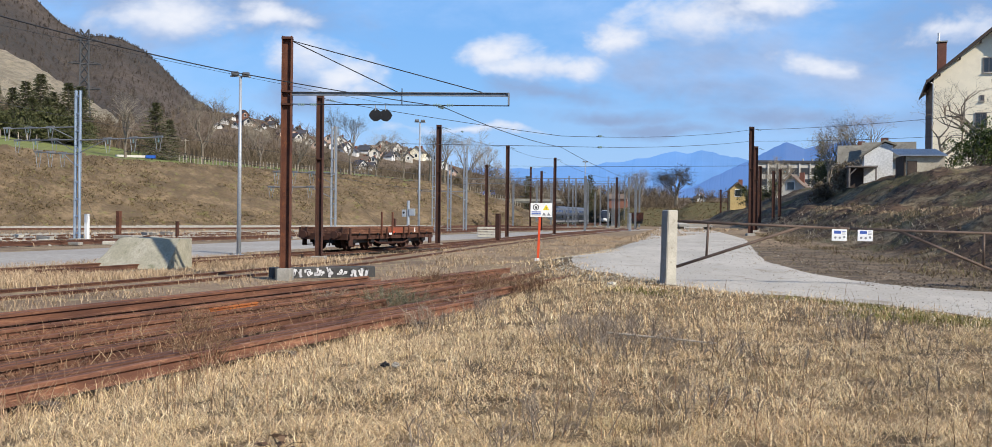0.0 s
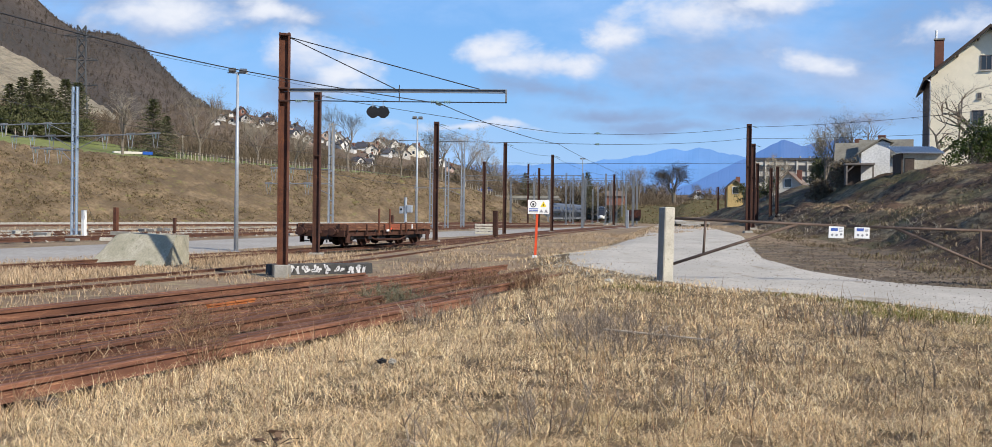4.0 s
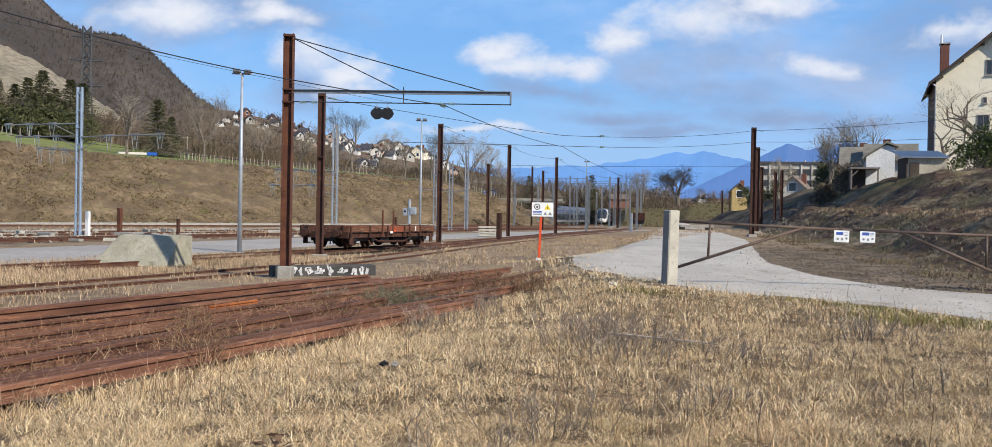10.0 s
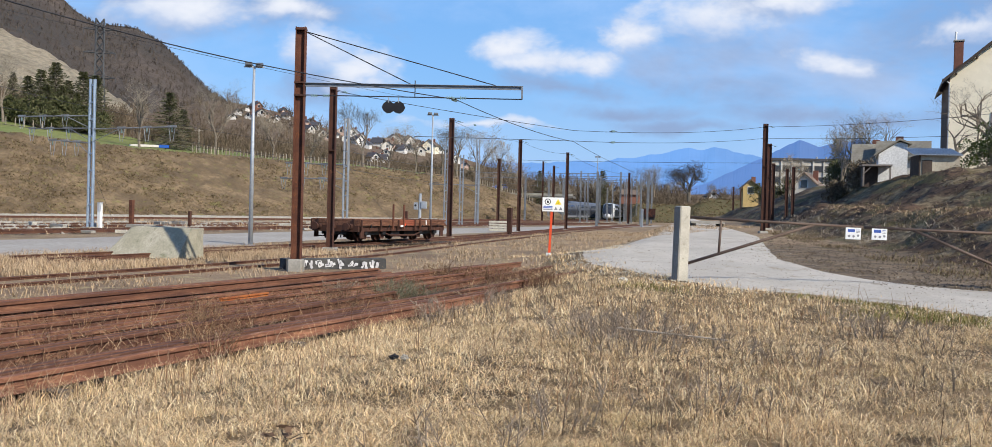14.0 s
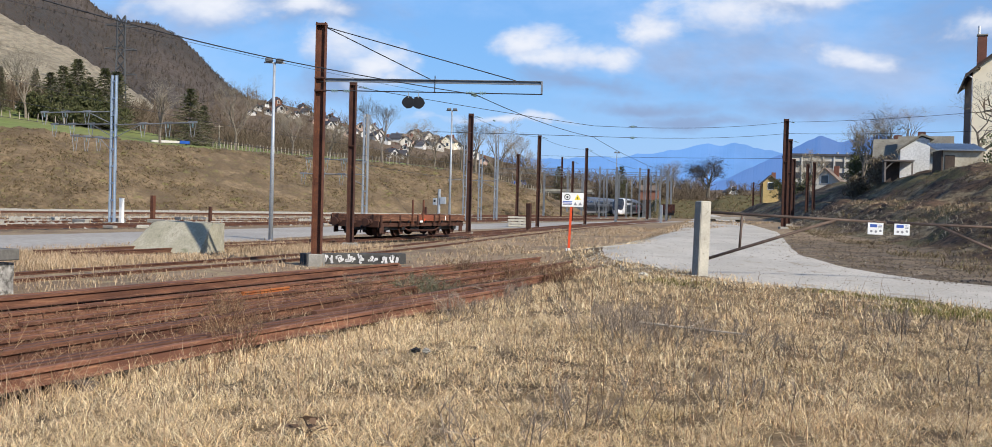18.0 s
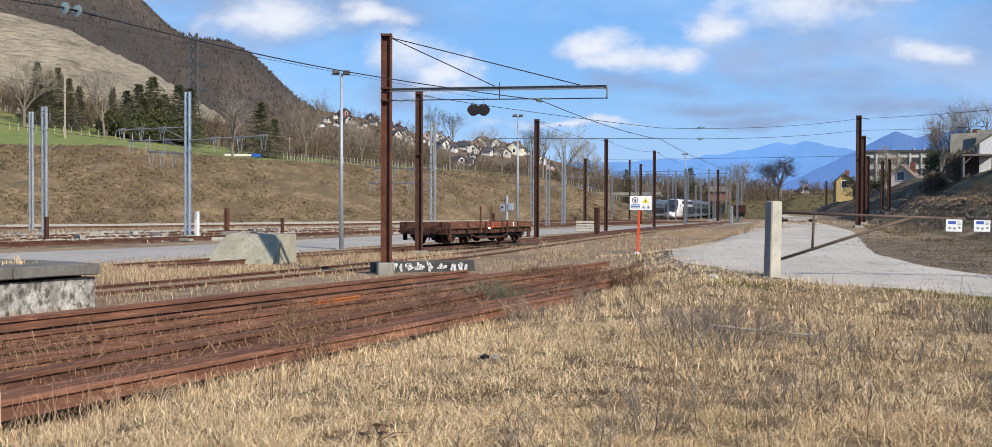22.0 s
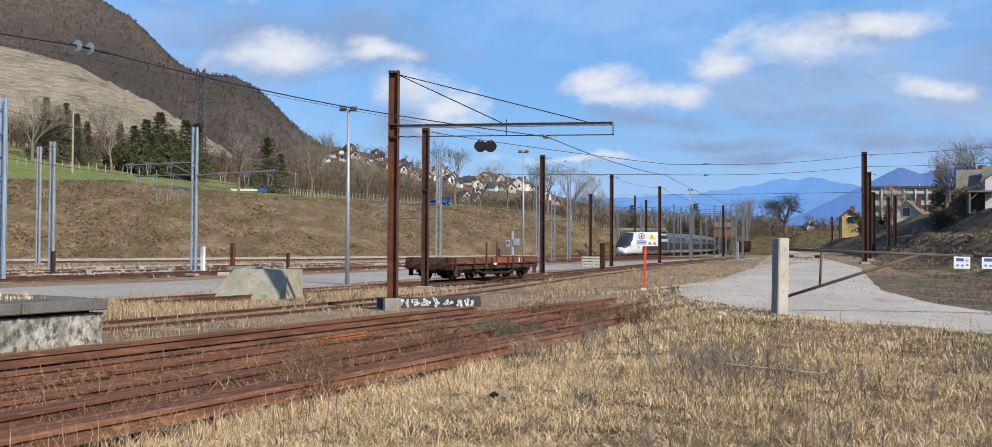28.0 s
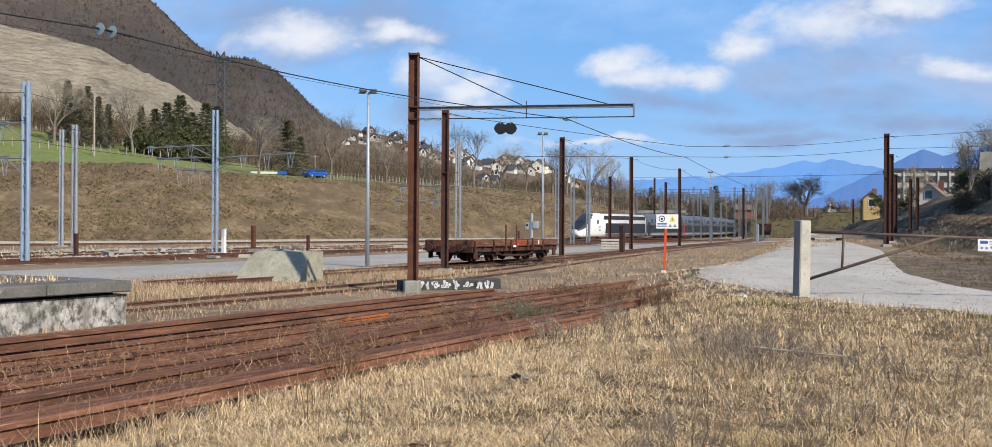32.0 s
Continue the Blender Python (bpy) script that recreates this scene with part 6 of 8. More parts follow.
# dark cypress-like poles and blue car on the meadow
CAR_WAY = [(0, -0.5, 262), (23.0, -0.5, 262), (24.5, -2.0, 240), (26.0, -4.8, 212), (27.0, -6.9, 201), (28.0, -8.9, 195), (29.0, -10.9, 190), (30.0, -12.85, 184), (31.0, -14.8, 179.5), (32.0, -16.9, 174)]


def car_place(az, r):
    """On the track above the embankment, heading along it."""
    a, b = polar(az, r), polar(az - 0.4, r - 1.0)
    return pose(a.x, a.y, meadow_height(az, r) + 0.12, 0, 0, math.degrees(math.atan2(b.y - a.y, b.x - a.x)))


def meadow_height(az, r):
    r1 = table(az, [(c[0], c[1]) for c in CREST]) - 0.3
    e1, e2 = table(az, [(c[0], c[2]) for c in CREST]), table(az, MEADOW_TOP)
    f = (r - r1) / 75
    return max(0.1, 2 + r * math.tan(radians(e1 + (e2 - e1) * min(1.0, f * 1.4) - 0.25 * max(0.0, f - 0.7))))


car = thing("car", car_place(*CAR_WAY[0][1:]), "small blue hatchback driving along the track above the embankment", "car")
blue_car = car
strip_place = polar(-19.4, 170)
t = thing("roadside_barrier", pose(strip_place.x, strip_place.y, meadow_height(-19.4, 170) - 0.05, 0, 0, 19), "low white and blue plastic barrier on the meadow track", "barrier")
part("white_panel", box(B(), (-0.8, 0, 0.42), (4.4, 0.3, 0.38), bevel=0.03), CREAM_2, t, "dull white panel")
BLUE_CAR = material("blue_car_paint", (0.02, 0.10, 0.42), (0.015, 0.08, 0.36), 1, 8, 0.3, 0, 0, spec=0.5)
part("blue_panel", box(B(), (2.2, 0, 0.42), (1.5, 0.3, 0.5), bevel=0.03), BLUE_CAR, t, "blue panel")
for x in (-2.6, 0.2, 2.4):
    part("foot", box(B(), (x, 0, 0.08), (0.2, 0.5, 0.2)), BLACK, t)
part("body", prism(B(), [(-2.0, 0.3), (2.0, 0.3), (2.05, 0.75), (1.1, 0.95), (0.5, 1.45), (-1.5, 1.48), (-2.0, 0.95)], -0.82, 0.82), BLUE_CAR, car, "blue body")
part("side_glass", prism(B(), [(0.95, 0.97), (0.42, 1.38), (-1.4, 1.40), (-1.75, 0.98)], -0.835, 0.835), WINDOW, car)
for x in (-1.3, 1.3):
    for y in (-0.75, 0.75):
        wh = part("wheel", tube(B(), (x, y - 0.1, 0.32), (x, y + 0.1, 0.32), 0.32, n=16), BLACK, car)
        part("rim", tube(B(), (x, y - 0.11, 0.32), (x, y + 0.11, 0.32), 0.19, n=12), GALV, wh)

# lattice pylon on the hillside
pyl = thing("power_pylon", pose(*polar(-21.95, 305, 9.0), 0, 0, 20), "tall grey lattice power pylon on the hillside", "pylon")
H = 2 + 305 * math.tan(radians(9.3)) - 9.0
bm = B()
wide = lambda z: 2.3 - 1.25 * min(1, z / (H * 0.75))
zs = list(np.linspace(0, H, 15))
for a, b in zip(zs, zs[1:]):
    for sx, sy in ((-1, -1), (1, -1), (1, 1), (-1, 1)):
        tube(bm, (sx * wide(a), sy * wide(a), a), (sx * wide(b), sy * wide(b), b), 0.21, n=4)
    for s in (-1, 1):
        tube(bm, (-wide(a), s * wide(a), a), (wide(b), s * wide(b), b), 0.14, n=4)
        tube(bm, (wide(a), s * wide(a), a), (-wide(b), s * wide(b), b), 0.14, n=4)
        tube(bm, (s * wide(a), -wide(a), a), (s * wide(b), wide(b), b), 0.14, n=4)
part("tower", bm, PYLON, pyl)
for z in (H * 0.62, H * 0.78, H * 0.93):
    bm = B()
    for s in (-1, 1):
        tube(bm, (0, 0, z), (s * 4.2, 0, z + 0.2), 0.18, n=4)
        tube(bm, (0, 0, z + 1.1), (s * 4.2, 0, z + 0.2), 0.10, n=4)
        tube(bm, (s * 4.2, 0, z + 0.2), (s * 4.2, 0, z - 1.2), 0.08, n=5)
    part("cross_arm", bm, PYLON, pyl)

# ---- the high-speed train ----
T_WHITE = material("train_white", (0.78, 0.78, 0.78), (0.72, 0.72, 0.73), 0.3, 4, 0.3, 0, 0, 0, (0.55, 0.53, 0.50), 0.15, spec=0.5)
T_GREY = material("train_charcoal", (0.024, 0.026, 0.034), (0.02, 0.021, 0.027), 0.3, 4, 0.5, 0, 0, spec=0.5)
T_SILVER = material("train_silver", (0.12, 0.13, 0.155), (0.10, 0.11, 0.13), 0.3, 4, 0.5, 0, 0, 0.2, spec=0.5)
T_ROOF = material("train_roof_grey", (0.135, 0.145, 0.17), (0.11, 0.12, 0.14), 0.4, 3, 0.55, 0, 0)
T_RED = material("train_door_red", (0.36, 0.03, 0.06), (0.30, 0.025, 0.05), 0.5, 4, 0.35, 0, 0, spec=0.5)
T_PALE = material("train_pale_grey", (0.27, 0.28, 0.30), (0.23, 0.24, 0.26), 0.3, 4, 0.4, 0, 0)
T_UNDER = material("train_underframe", (0.03, 0.03, 0.032), (0.05, 0.045, 0.04), 1.0, 6, 0.8, 0.2, 0.01)

SECTION = [(-1.30, 0.42), (-1.43, 0.62), (-1.46, 1.2), (-1.46, 2.6), (-1.42, 3.3), (-1.26, 3.85), (-0.95, 4.15), (-0.5, 4.27), (0.0, 4.30)]
SECTION = SECTION + [(-x, z) for x, z in SECTION[-2::-1]]


def lofted(rings):
    """A closed skin through rings of equally many points."""
    bm = B()
    vr = [[bm.verts.new(p) for p in ring] for ring in rings]
    k = len(rings[0])
    for a, b in zip(vr, vr[1:]):
        for i in range(k):
            bm.faces.new((a[i], a[(i + 1) % k], b[(i + 1) % k], b[i]))
    bm.faces.new(vr[0])
    bm.faces.new(vr[-1])
    return bm


def bogie_part(t, y):
    b = part("bogie", box(B(), (0, 0, 0.5), (2.1, 3.0, 0.34), bevel=0.05), T_UNDER, t, m=pose(0, y, 0))
    for dy in (-1.4, 1.4):
        for s in (-1, 1):
            part("wheel", tube(B(), (s * 0.68, dy, 0.46), (s * 0.82, dy, 0.46), 0.46, n=18), T_UNDER, b)


def nose_ring(y):
    """Cross-section of the driving end, y metres behind the tip."""
    w = table(y, ((0, 0.30), (0.15, 0.62), (0.5, 0.92), (1.2, 1.15), (2.4, 1.33), (3.6, 1.41), (5.2, 1.45), (7, 1.46)))
    top = table(y, ((0, 1.25), (0.15, 1.55), (0.5, 1.80), (1.2, 2.20), (2.0, 2.75), (3.0, 3.45), (4.0, 3.95), (5.2, 4.12), (7, 4.15)))
    low = table(y, ((0, 0.85), (0.15, 0.58), (0.5, 0.36), (1.2, 0.26), (7, 0.26)))
    ring = []
    for i in range(28):
        a = 2 * math.pi * i / 28
        c, s = math.cos(a), math.sin(a)
        e = 0.55
        ring.append((w * math.copysign(abs(c) ** e, c), -y, (low + top) / 2 + (top - low) / 2 * math.copysign(abs(s) ** e, s)))
    return ring


def power_car():
    t = thing("train_power_car", pose(0, 0, 0), "white high-speed train power car with a dark sloping face", "train", "high-speed train")
    ys = (0, 0.05, 0.15, 0.3, 0.5, 0.8, 1.2, 1.6, 2.0, 2.5, 3.0, 3.5, 4.0, 4.6, 5.2, 6.0, 7.0)
    rings = [nose_ring(y) for y in ys]
    rings.append([(x, -22.0, z) for x, _, z in rings[-1]])
    part("body", lofted(rings), T_WHITE, t, "glossy white body shell", smooth=True)
    # dark face: the upper front of the nose, a little proud of the shell
    bm = B()
    spread = lambda y: int(round(table(y, ((0.0, 1), (1.6, 1), (2.6, 2), (3.4, 3), (4.6, 5)))))
    sel = [y for y in ys if 0.1 < y < 4.7]
    cols = {}
    for y in sel:
        ring = nose_ring(y)
        cols[y] = {i: bm.verts.new(Vector(ring[i]) + Vector((0.012 * math.copysign(1, ring[i][0]), 0.014, 0.014))) for i in range(1, 14)}
    for a, b in zip(sel, sel[1:]):
        k = max(spread(a), spread(b))
        for i in range(k, 14 - k):
            bm.faces.new((cols[a][i], cols[a][i + 1], cols[b][i + 1], cols[b][i]))
    bmesh.ops.delete(bm, geom=[v for v in bm.verts if not v.link_faces], context="VERTS")
    part("face", bm, T_GREY, t, "charcoal nose panel", smooth=True)
    bm = B()
    vr = []
    for y in (2.0, 2.5, 3.0, 3.5, 4.0):
        ring = nose_ring(y)
        vr.append([bm.verts.new(Vector(ring[i]) + Vector((0, 0.035, 0.035))) for i in range(5, 10)])
    for a, b in zip(vr, vr[1:]):
        for i in range(len(a) - 1):
            bm.faces.new((a[i], a[i + 1], b[i + 1], b[i]))
    part("windscreen", bm, WINDOW, t, "dark windscreen", smooth=True)
    for s in (-1, 1):
        part("headlight", box(B(), (s * 0.62, -0.62, 1.55), (0.26, 0.22, 0.10), bevel=0.03), WHITE, t, "headlight unit")
        part("side_window", box(B(), (s * 1.43, -5.0, 2.75), (0.06, 0.45, 0.62), bevel=0.02), WINDOW, t)
        part("upper_band", box(B(), (s * 1.44, -14.3, 3.42), (0.06, 14.6, 0.62)), T_GREY, t, "dark grille band")
        part("lower_band", box(B(), (s * 1.455, -14.6, 1.78), (0.05, 14.2, 1.55)), T_GREY, t, "dark side panel")
        part("skirt_line", box(B(), (s * 1.462, -14.6, 0.78), (0.03, 14.2, 0.25)), T_SILVER, t)
        part("badge", tube(B(), (s * 1.455, -5.6, 1.7), (s * 1.475, -5.6, 1.7), 0.36, n=16), T_GREY, t, "round dark emblem")
        part("badge", tube(B(), (s * 1.47, -5.6, 1.7), (s * 1.482, -5.6, 1.7), 0.26, n=16), T_WHITE, t)
        for k in range(6):
            part("grille", box(B(), (s * 1.475, -9.0 - 2.2 * k, 3.42), (0.02, 1.7, 0.42)), T_UNDER, t)
    part("roof", box(B(), (0, -14.2, 4.14), (2.0, 14.6, 0.12), bevel=0.04), T_ROOF, t, "grey roof")
    for y in (-4.6, -18.2):
        bogie_part(t, y)
    bm = tube(B(), (0, -16.0, 4.2), (0, -17.2, 4.75), 0.04, n=6)
    tube(bm, (0, -17.2, 4.75), (0, -16.2, 5.15), 0.035, n=6)
    tube(bm, (-0.8, -16.2, 5.15), (0.8, -16.2, 5.15), 0.03, n=6)
    part("pantograph", bm, T_UNDER, t)
    return t


def trailer_car(door_mat, door_label):
    t = thing("train_coach", pose(0, 0, 0), "grey double-deck high-speed coach with two rows of windows", "train", "high-speed train")
    L = 18.7
    part("body", lofted([[(x, 0, z) for x, z in SECTION], [(x, -L + 0.25, z) for x, z in SECTION]]), T_SILVER, t, "silver-grey body shell")
    part("gangway", box(B(), (0, -L + 0.1, 2.1), (2.3, 0.5, 3.3)), T_UNDER, t)
    pane = finish("window", box(B(), (0, 0, 0), (0.03, 1.25, 0.62), bevel=0.02), WINDOW)
    for s in (-1, 1):
        part("middle_band", box(B(), (s * 1.445, -L / 2, 1.72), (0.06, L - 0.6, 1.25)), T_GREY, t, "charcoal side band")
        part("upper_band", box(B(), (0, 0, 0), (0.05, L - 0.6, 0.74)), T_ROOF, t, m=pose(s * 1.405, -L / 2, 3.08, 0, s * -7, 0))
        part("sill_line", box(B(), (s * 1.455, -L / 2, 0.78), (0.05, L - 0.6, 0.26)), T_PALE, t)
        for k in range(8):
            part("window", pane, None, t, m=pose(s * 1.478, -2.9 - k * 1.75, 1.75))
            part("window", pane, None, t, m=pose(s * 1.437, -2.9 - k * 1.75, 3.08, 0, s * -7, 0))
        part("door", box(B(), (s * 1.462, -1.2, 1.75), (0.06, 0.95, 2.2), bevel=0.02), door_mat, t, door_label)
    bogie_part(t, -L + 0.2)
    return t


LENGTHS = [22.0] + [18.7] * 8
NOSE_END = float(np.interp(-156.2, -MAIN_Y, MAIN_S))
SPEED = 5.6


def on_line(s):
    return Vector((float(np.interp(s, MAIN_S, MAIN_X)), float(np.interp(s, MAIN_S, MAIN_Y)), 0))


def car_pose(front, length):
    a, b = on_line(front - 0.12 * length), on_line(front - 0.9 * length)
    d = (a - b).normalized()
    o = a + d * 0.12 * length
    return pose(o.x, o.y, MAIN_Z + 0.10, 0, 0, -math.degrees(math.atan2(d.x, d.y)))


CARS = []
first = power_car()
coach = trailer_car(T_GREY, "")
red_coach = trailer_car(T_RED, "dark red passenger door")
CARS.append(first)
for k in range(8):
    CARS.append(coach if k == 0 else red_coach if k == 1 else copy_thing(red_coach if k == 4 else coach, Matrix()))
for k, car in enumerate(CARS):
    car.matrix_basis = car_pose(NOSE_END - SPEED * 32 - sum(LENGTHS[:k]), LENGTHS[k])

# coaches parked on the neighbouring track
for k in range(3):
    f = Vector((10.2, 222.0, 0)).lerp(Vector((23.2, 275.0, 0)), k * 18.7 / 54.6)
    parked = copy_thing(coach, pose(f.x, f.y, MAIN_Z + 0.10, 0, 0, -math.degrees(math.atan2(-13.0, -53.0))))
    tagged(parked, "parked dark grey double-deck coach on a neighbouring track", "train", "parked train")

# ---- plants ----
class Soup:
    """Collects triangles and quads fast, as plain lists."""

    def __init__(self):
        self.v, self.f = [], []

    def stick(self, a, b, r0, r1, n=3):
        d = b - a
        s = d.orthogonal().normalized()
        t = d.cross(s).normalized()
        k = len(self.v)
        for p, r in ((a, r0), (b, r1)):
            for i in range(n):
                w = 6.2832 * i / n
                self.v.append(p + s * (r * math.cos(w)) + t * (r * math.sin(w)))
        for i in range(n):
            j = (i + 1) % n
            self.f.append((k + i, k + j, k + n + j, k + n + i))

    def leaf(self, p, d, w, n=None):
        """A pointed leaf from p along d with half-width vector w."""
        k = len(self.v)
        self.v += [p, p + d * 0.5 + w, p + d, p + d * 0.5 - w]
        self.f.append((k, k + 1, k + 2, k + 3))

    def mesh(self, name, mat):
        me = bpy.data.meshes.new(name)
        me.from_pydata([tuple(v) for v in self.v], [], self.f)
        me.materials.append(mat)
        return me


def random_turn(rng, d, spread):
    side = d.orthogonal().normalized()
    side.rotate(Matrix.Rotation(rng.uniform(0, 6.2832), 3, d))
    return (d + side * spread).normalized()


def bare_tree_meshes(seed, h, spread=0.55, depth=6, trunk_part=0.24, dense=3, twig=TWIG, radius=0.017, droop=0.0):
    """Trunk with limbs, and the fine twigs of its leafless crown, as two meshes."""
    rng = random.Random(seed)
    wood, twigs = Soup(), Soup()

    def grow(p, d, length, r, level):
        bend = random_turn(rng, d, 0.12)
        mid = p + d * length * 0.5
        end = mid + bend * length * 0.5
        soup = wood if level < 3 else twigs
        n = 6 if level == 0 else 4 if level < 3 else 3
        if level < 4:
            soup.stick(p, mid, r, r * 0.85, n)
            soup.stick(mid, end, r * 0.85, r * 0.65, n)
        else:
            side = d.orthogonal().normalized() * max(r, 0.006)
            k = len(twigs.v)
            twigs.v += [p - side, p + side, end + side * 0.6, end - side * 0.6]
            twigs.f.append((k, k + 1, k + 2, k + 3))
        if level >= depth:
            for k in range(3):
                q = random_turn(rng, bend, 0.8) * length * rng.uniform(0.6, 1.2)
                twigs.leaf(end.lerp(mid, rng.random()), q, q.orthogonal().normalized() * r * 0.9)
            return
        for k in range(dense + (1 if level < 2 else 0)):
            way = random_turn(rng, bend, spread * rng.uniform(0.6, 1.3))
            way.z += 0.18 - droop * level
            way.normalize()
            at = end if k < 2 else mid.lerp(end, rng.uniform(0.0, 0.9))
            grow(at, way, length * rng.uniform(0.58, 0.84), r * 0.52, level + 1)

    grow(Vector((0, 0, -0.3)), Vector((rng.uniform(-0.05, 0.05), rng.uniform(-0.05, 0.05), 1)).normalized(), h * trunk_part, h * radius, 0)
    top = max(v.z for v in twigs.v)
    k = h / top
    for soup in (wood, twigs):
        soup.v = [v * k for v in soup.v]
    return wood.mesh("trunk", BARK), twigs.mesh("crown", twig)


def conifer_meshes(seed, h, wide, mat):
    """A spruce: tiers of drooping boughs, each a spray of small needled twigs, with gaps and a ragged outline."""
    rng = random.Random(seed)
    wood, needles = Soup(), Soup()
    wood.stick(Vector((0, 0, -0.3)), Vector((0, 0, h)), h * 0.018, 0.02, 6)
    z = h * 0.07
    while z < h * 0.985:
        f = z / h
        reach = wide * (1 - f) ** 0.9 * rng.uniform(0.7, 1.1) + 0.10
        for k in range(9):
            a = rng.uniform(0, 6.2832)
            d = Vector((math.cos(a), math.sin(a), -0.35 + 0.75 * f))
            side = Vector((-math.sin(a), math.cos(a), 0))
            r = reach * rng.uniform(0.45, 1.0)
            wood.stick(Vector((0, 0, z)), Vector((0, 0, z)) + d * r, 0.035, 0.01)
            for i in range(14):
                g = (i + 1.5) / 15
                p = Vector((0, 0, z + rng.uniform(-0.06, 0.06))) + d * (r * g)
                q = d * 0.22 + side * rng.choice((-1, 1)) * rng.uniform(0.08, 0.26) * (1.3 - g * 0.6) + Vector((0, 0, rng.uniform(-0.16, 0.04)))
                needles.leaf(p, q * rng.uniform(0.8, 1.5), Vector((rng.uniform(-1, 1), rng.uniform(-1, 1), rng.uniform(-1, 1))) * 0.05)
        z += h * rng.uniform(0.016, 0.028)
    return wood.mesh("trunk", BARK), needles.mesh("crown", mat)


NEEDLES = blades("dark_conifer_needles", ((0.075, 0.085, 0.034), (0.115, 0.115, 0.05), (0.042, 0.055, 0.025)))
NEEDLES_PALE = blades("olive_conifer_needles", ((0.16, 0.145, 0.085), (0.115, 0.115, 0.06), (0.20, 0.175, 0.11)))
LAUREL = blades("glossy_evergreen_leaves", ((0.035, 0.062, 0.015), (0.085, 0.105, 0.024), (0.02, 0.04, 0.011), (0.15, 0.155, 0.045)), 0.4)
TREE_MESHES = {}


def plant(kind, x, y, z, h, seed, label, category="tree", group="", stretch=1.0, lean=0.0, **more):
    """A tree at a place; trees of one seed share their meshes and differ in size and turn."""
    key = (kind, seed)
    if key not in TREE_MESHES:
        if kind == "bare_tree":
            TREE_MESHES[key] = bare_tree_meshes(seed, 10.0, **more)
        else:
            TREE_MESHES[key] = conifer_meshes(seed, 10.0, more.get("wide", 2.2), more.get("mat", NEEDLES))
    t = thing("tree", Matrix.LocRotScale((x, y, z), Euler((0, radians(lean), (x * 7.1 + y * 3.3) % 6.28)), (h / 10 * stretch, h / 10 * stretch, h / 10)), label, category, group)
    a, b = TREE_MESHES[key]
    part("trunk", a, None, t)
    part("crown", b, None, t)
    return t


def meadow_z(az, r):
    r1 = table(az, [(c[0], c[1]) for c in CREST]) - 0.3
    e1, e2 = table(az, [(c[0], c[2]) for c in CREST]), table(az, MEADOW_TOP)
    f = (r - r1) / 75
    return max(0.1, 2 + r * math.tan(radians(e1 + (e2 - e1) * min(1.0, f * 1.4) - 0.25 * max(0.0, f - 0.7))))


def on_meadow(az, back):
    r = table(az, [(c[0], c[1]) for c in CREST]) + back
    p = polar(az, r)
    return p.x, p.y, meadow_z(az, r) - 0.1


EVERGREEN_CLUMPS = []
BARE = "leafless grey-brown tree above the embankment"
# single trees along the embankment and meadow: azimuth, metres behind the crest, height, seed
for az, back, h, seed in ((-19.9, 6, 11.5, 1), (-16.0, 8, 13.5, 2), (-13.0, 5, 9.0, 3), (-8.1, 3, 14.5, 4), (-6.7, 4, 9.5, 5), (-5.2, 6, 8.5, 3), (-2.9, 10, 13.5, 4), (-1.6, 12, 14.0, 2), (-0.4, 14, 12.0, 1), (0.8, 16, 9.5, 5),
                          (-26.4, 30, 13.0, 2), (-30.2, 34, 12.0, 1), (-34.0, 26, 12.5, 4), (-38, 30, 12, 3), (-11.0, 10, 7.5, 5), (-3.7, 12, 10.5, 1)):
    plant("bare_tree", *on_meadow(az, back), h, seed, BARE, group="bare trees", twig=TWIG_PALE)
# conifers on the meadow: azimuth, metres behind the crest, height, seed
for az, back, h, seed, mat in ((-29.6, 40, 10.4, 1, NEEDLES_PALE), (-28.6, 44, 10.0, 2, NEEDLES_PALE), (-27.6, 42, 7.5, 1, NEEDLES_PALE), (-24.7, 34, 9.5, 3, NEEDLES), (-24.0, 36, 11.0, 4, NEEDLES), (-23.4, 38, 8.5, 3, NEEDLES), (-22.7, 36, 10.5, 4, NEEDLES),
                               (-25.3, 38, 8.0, 3, NEEDLES), (-22.1, 40, 10.5, 3, NEEDLES), (-18.4, 14, 9.6, 3, NEEDLES), (-17.7, 16, 7.0, 4, NEEDLES), (-33.5, 44, 10, 2, NEEDLES_PALE), (-36.5, 40, 12, 1, NEEDLES_PALE), (-26.0, 44, 8.0, 2, NEEDLES_PALE), (-24.4, 31, 7.0, 4, NEEDLES), (-23.7, 32, 7.4, 3, NEEDLES), (-23.0, 33, 6.6, 4, NEEDLES), (-28.1, 38, 8.6, 2, NEEDLES_PALE), (-29.0, 37, 9.4, 1, NEEDLES_PALE)):
    plant("conifer", *on_meadow(az, back), h, seed + (10 if mat is NEEDLES_PALE else 0), "dark green conifer standing above the meadow" if mat is NEEDLES else "olive-brown larch-like conifer above the meadow", group="conifers", mat=mat, wide=4.4 if mat is NEEDLES else 3.1, stretch=1.45 if mat is NEEDLES else 1.25)
for az, back, w, h, seed in ((-24.9, 29, 7.0, 5.2, 71), (-24.1, 30, 8.0, 6.0, 72), (-23.2, 31, 7.5, 5.6, 73), (-22.5, 32, 6.5, 5.0, 74), (-25.8, 33, 6.0, 4.2, 75)):
    EVERGREEN_CLUMPS.append((*on_meadow(az, back), w, h, seed))
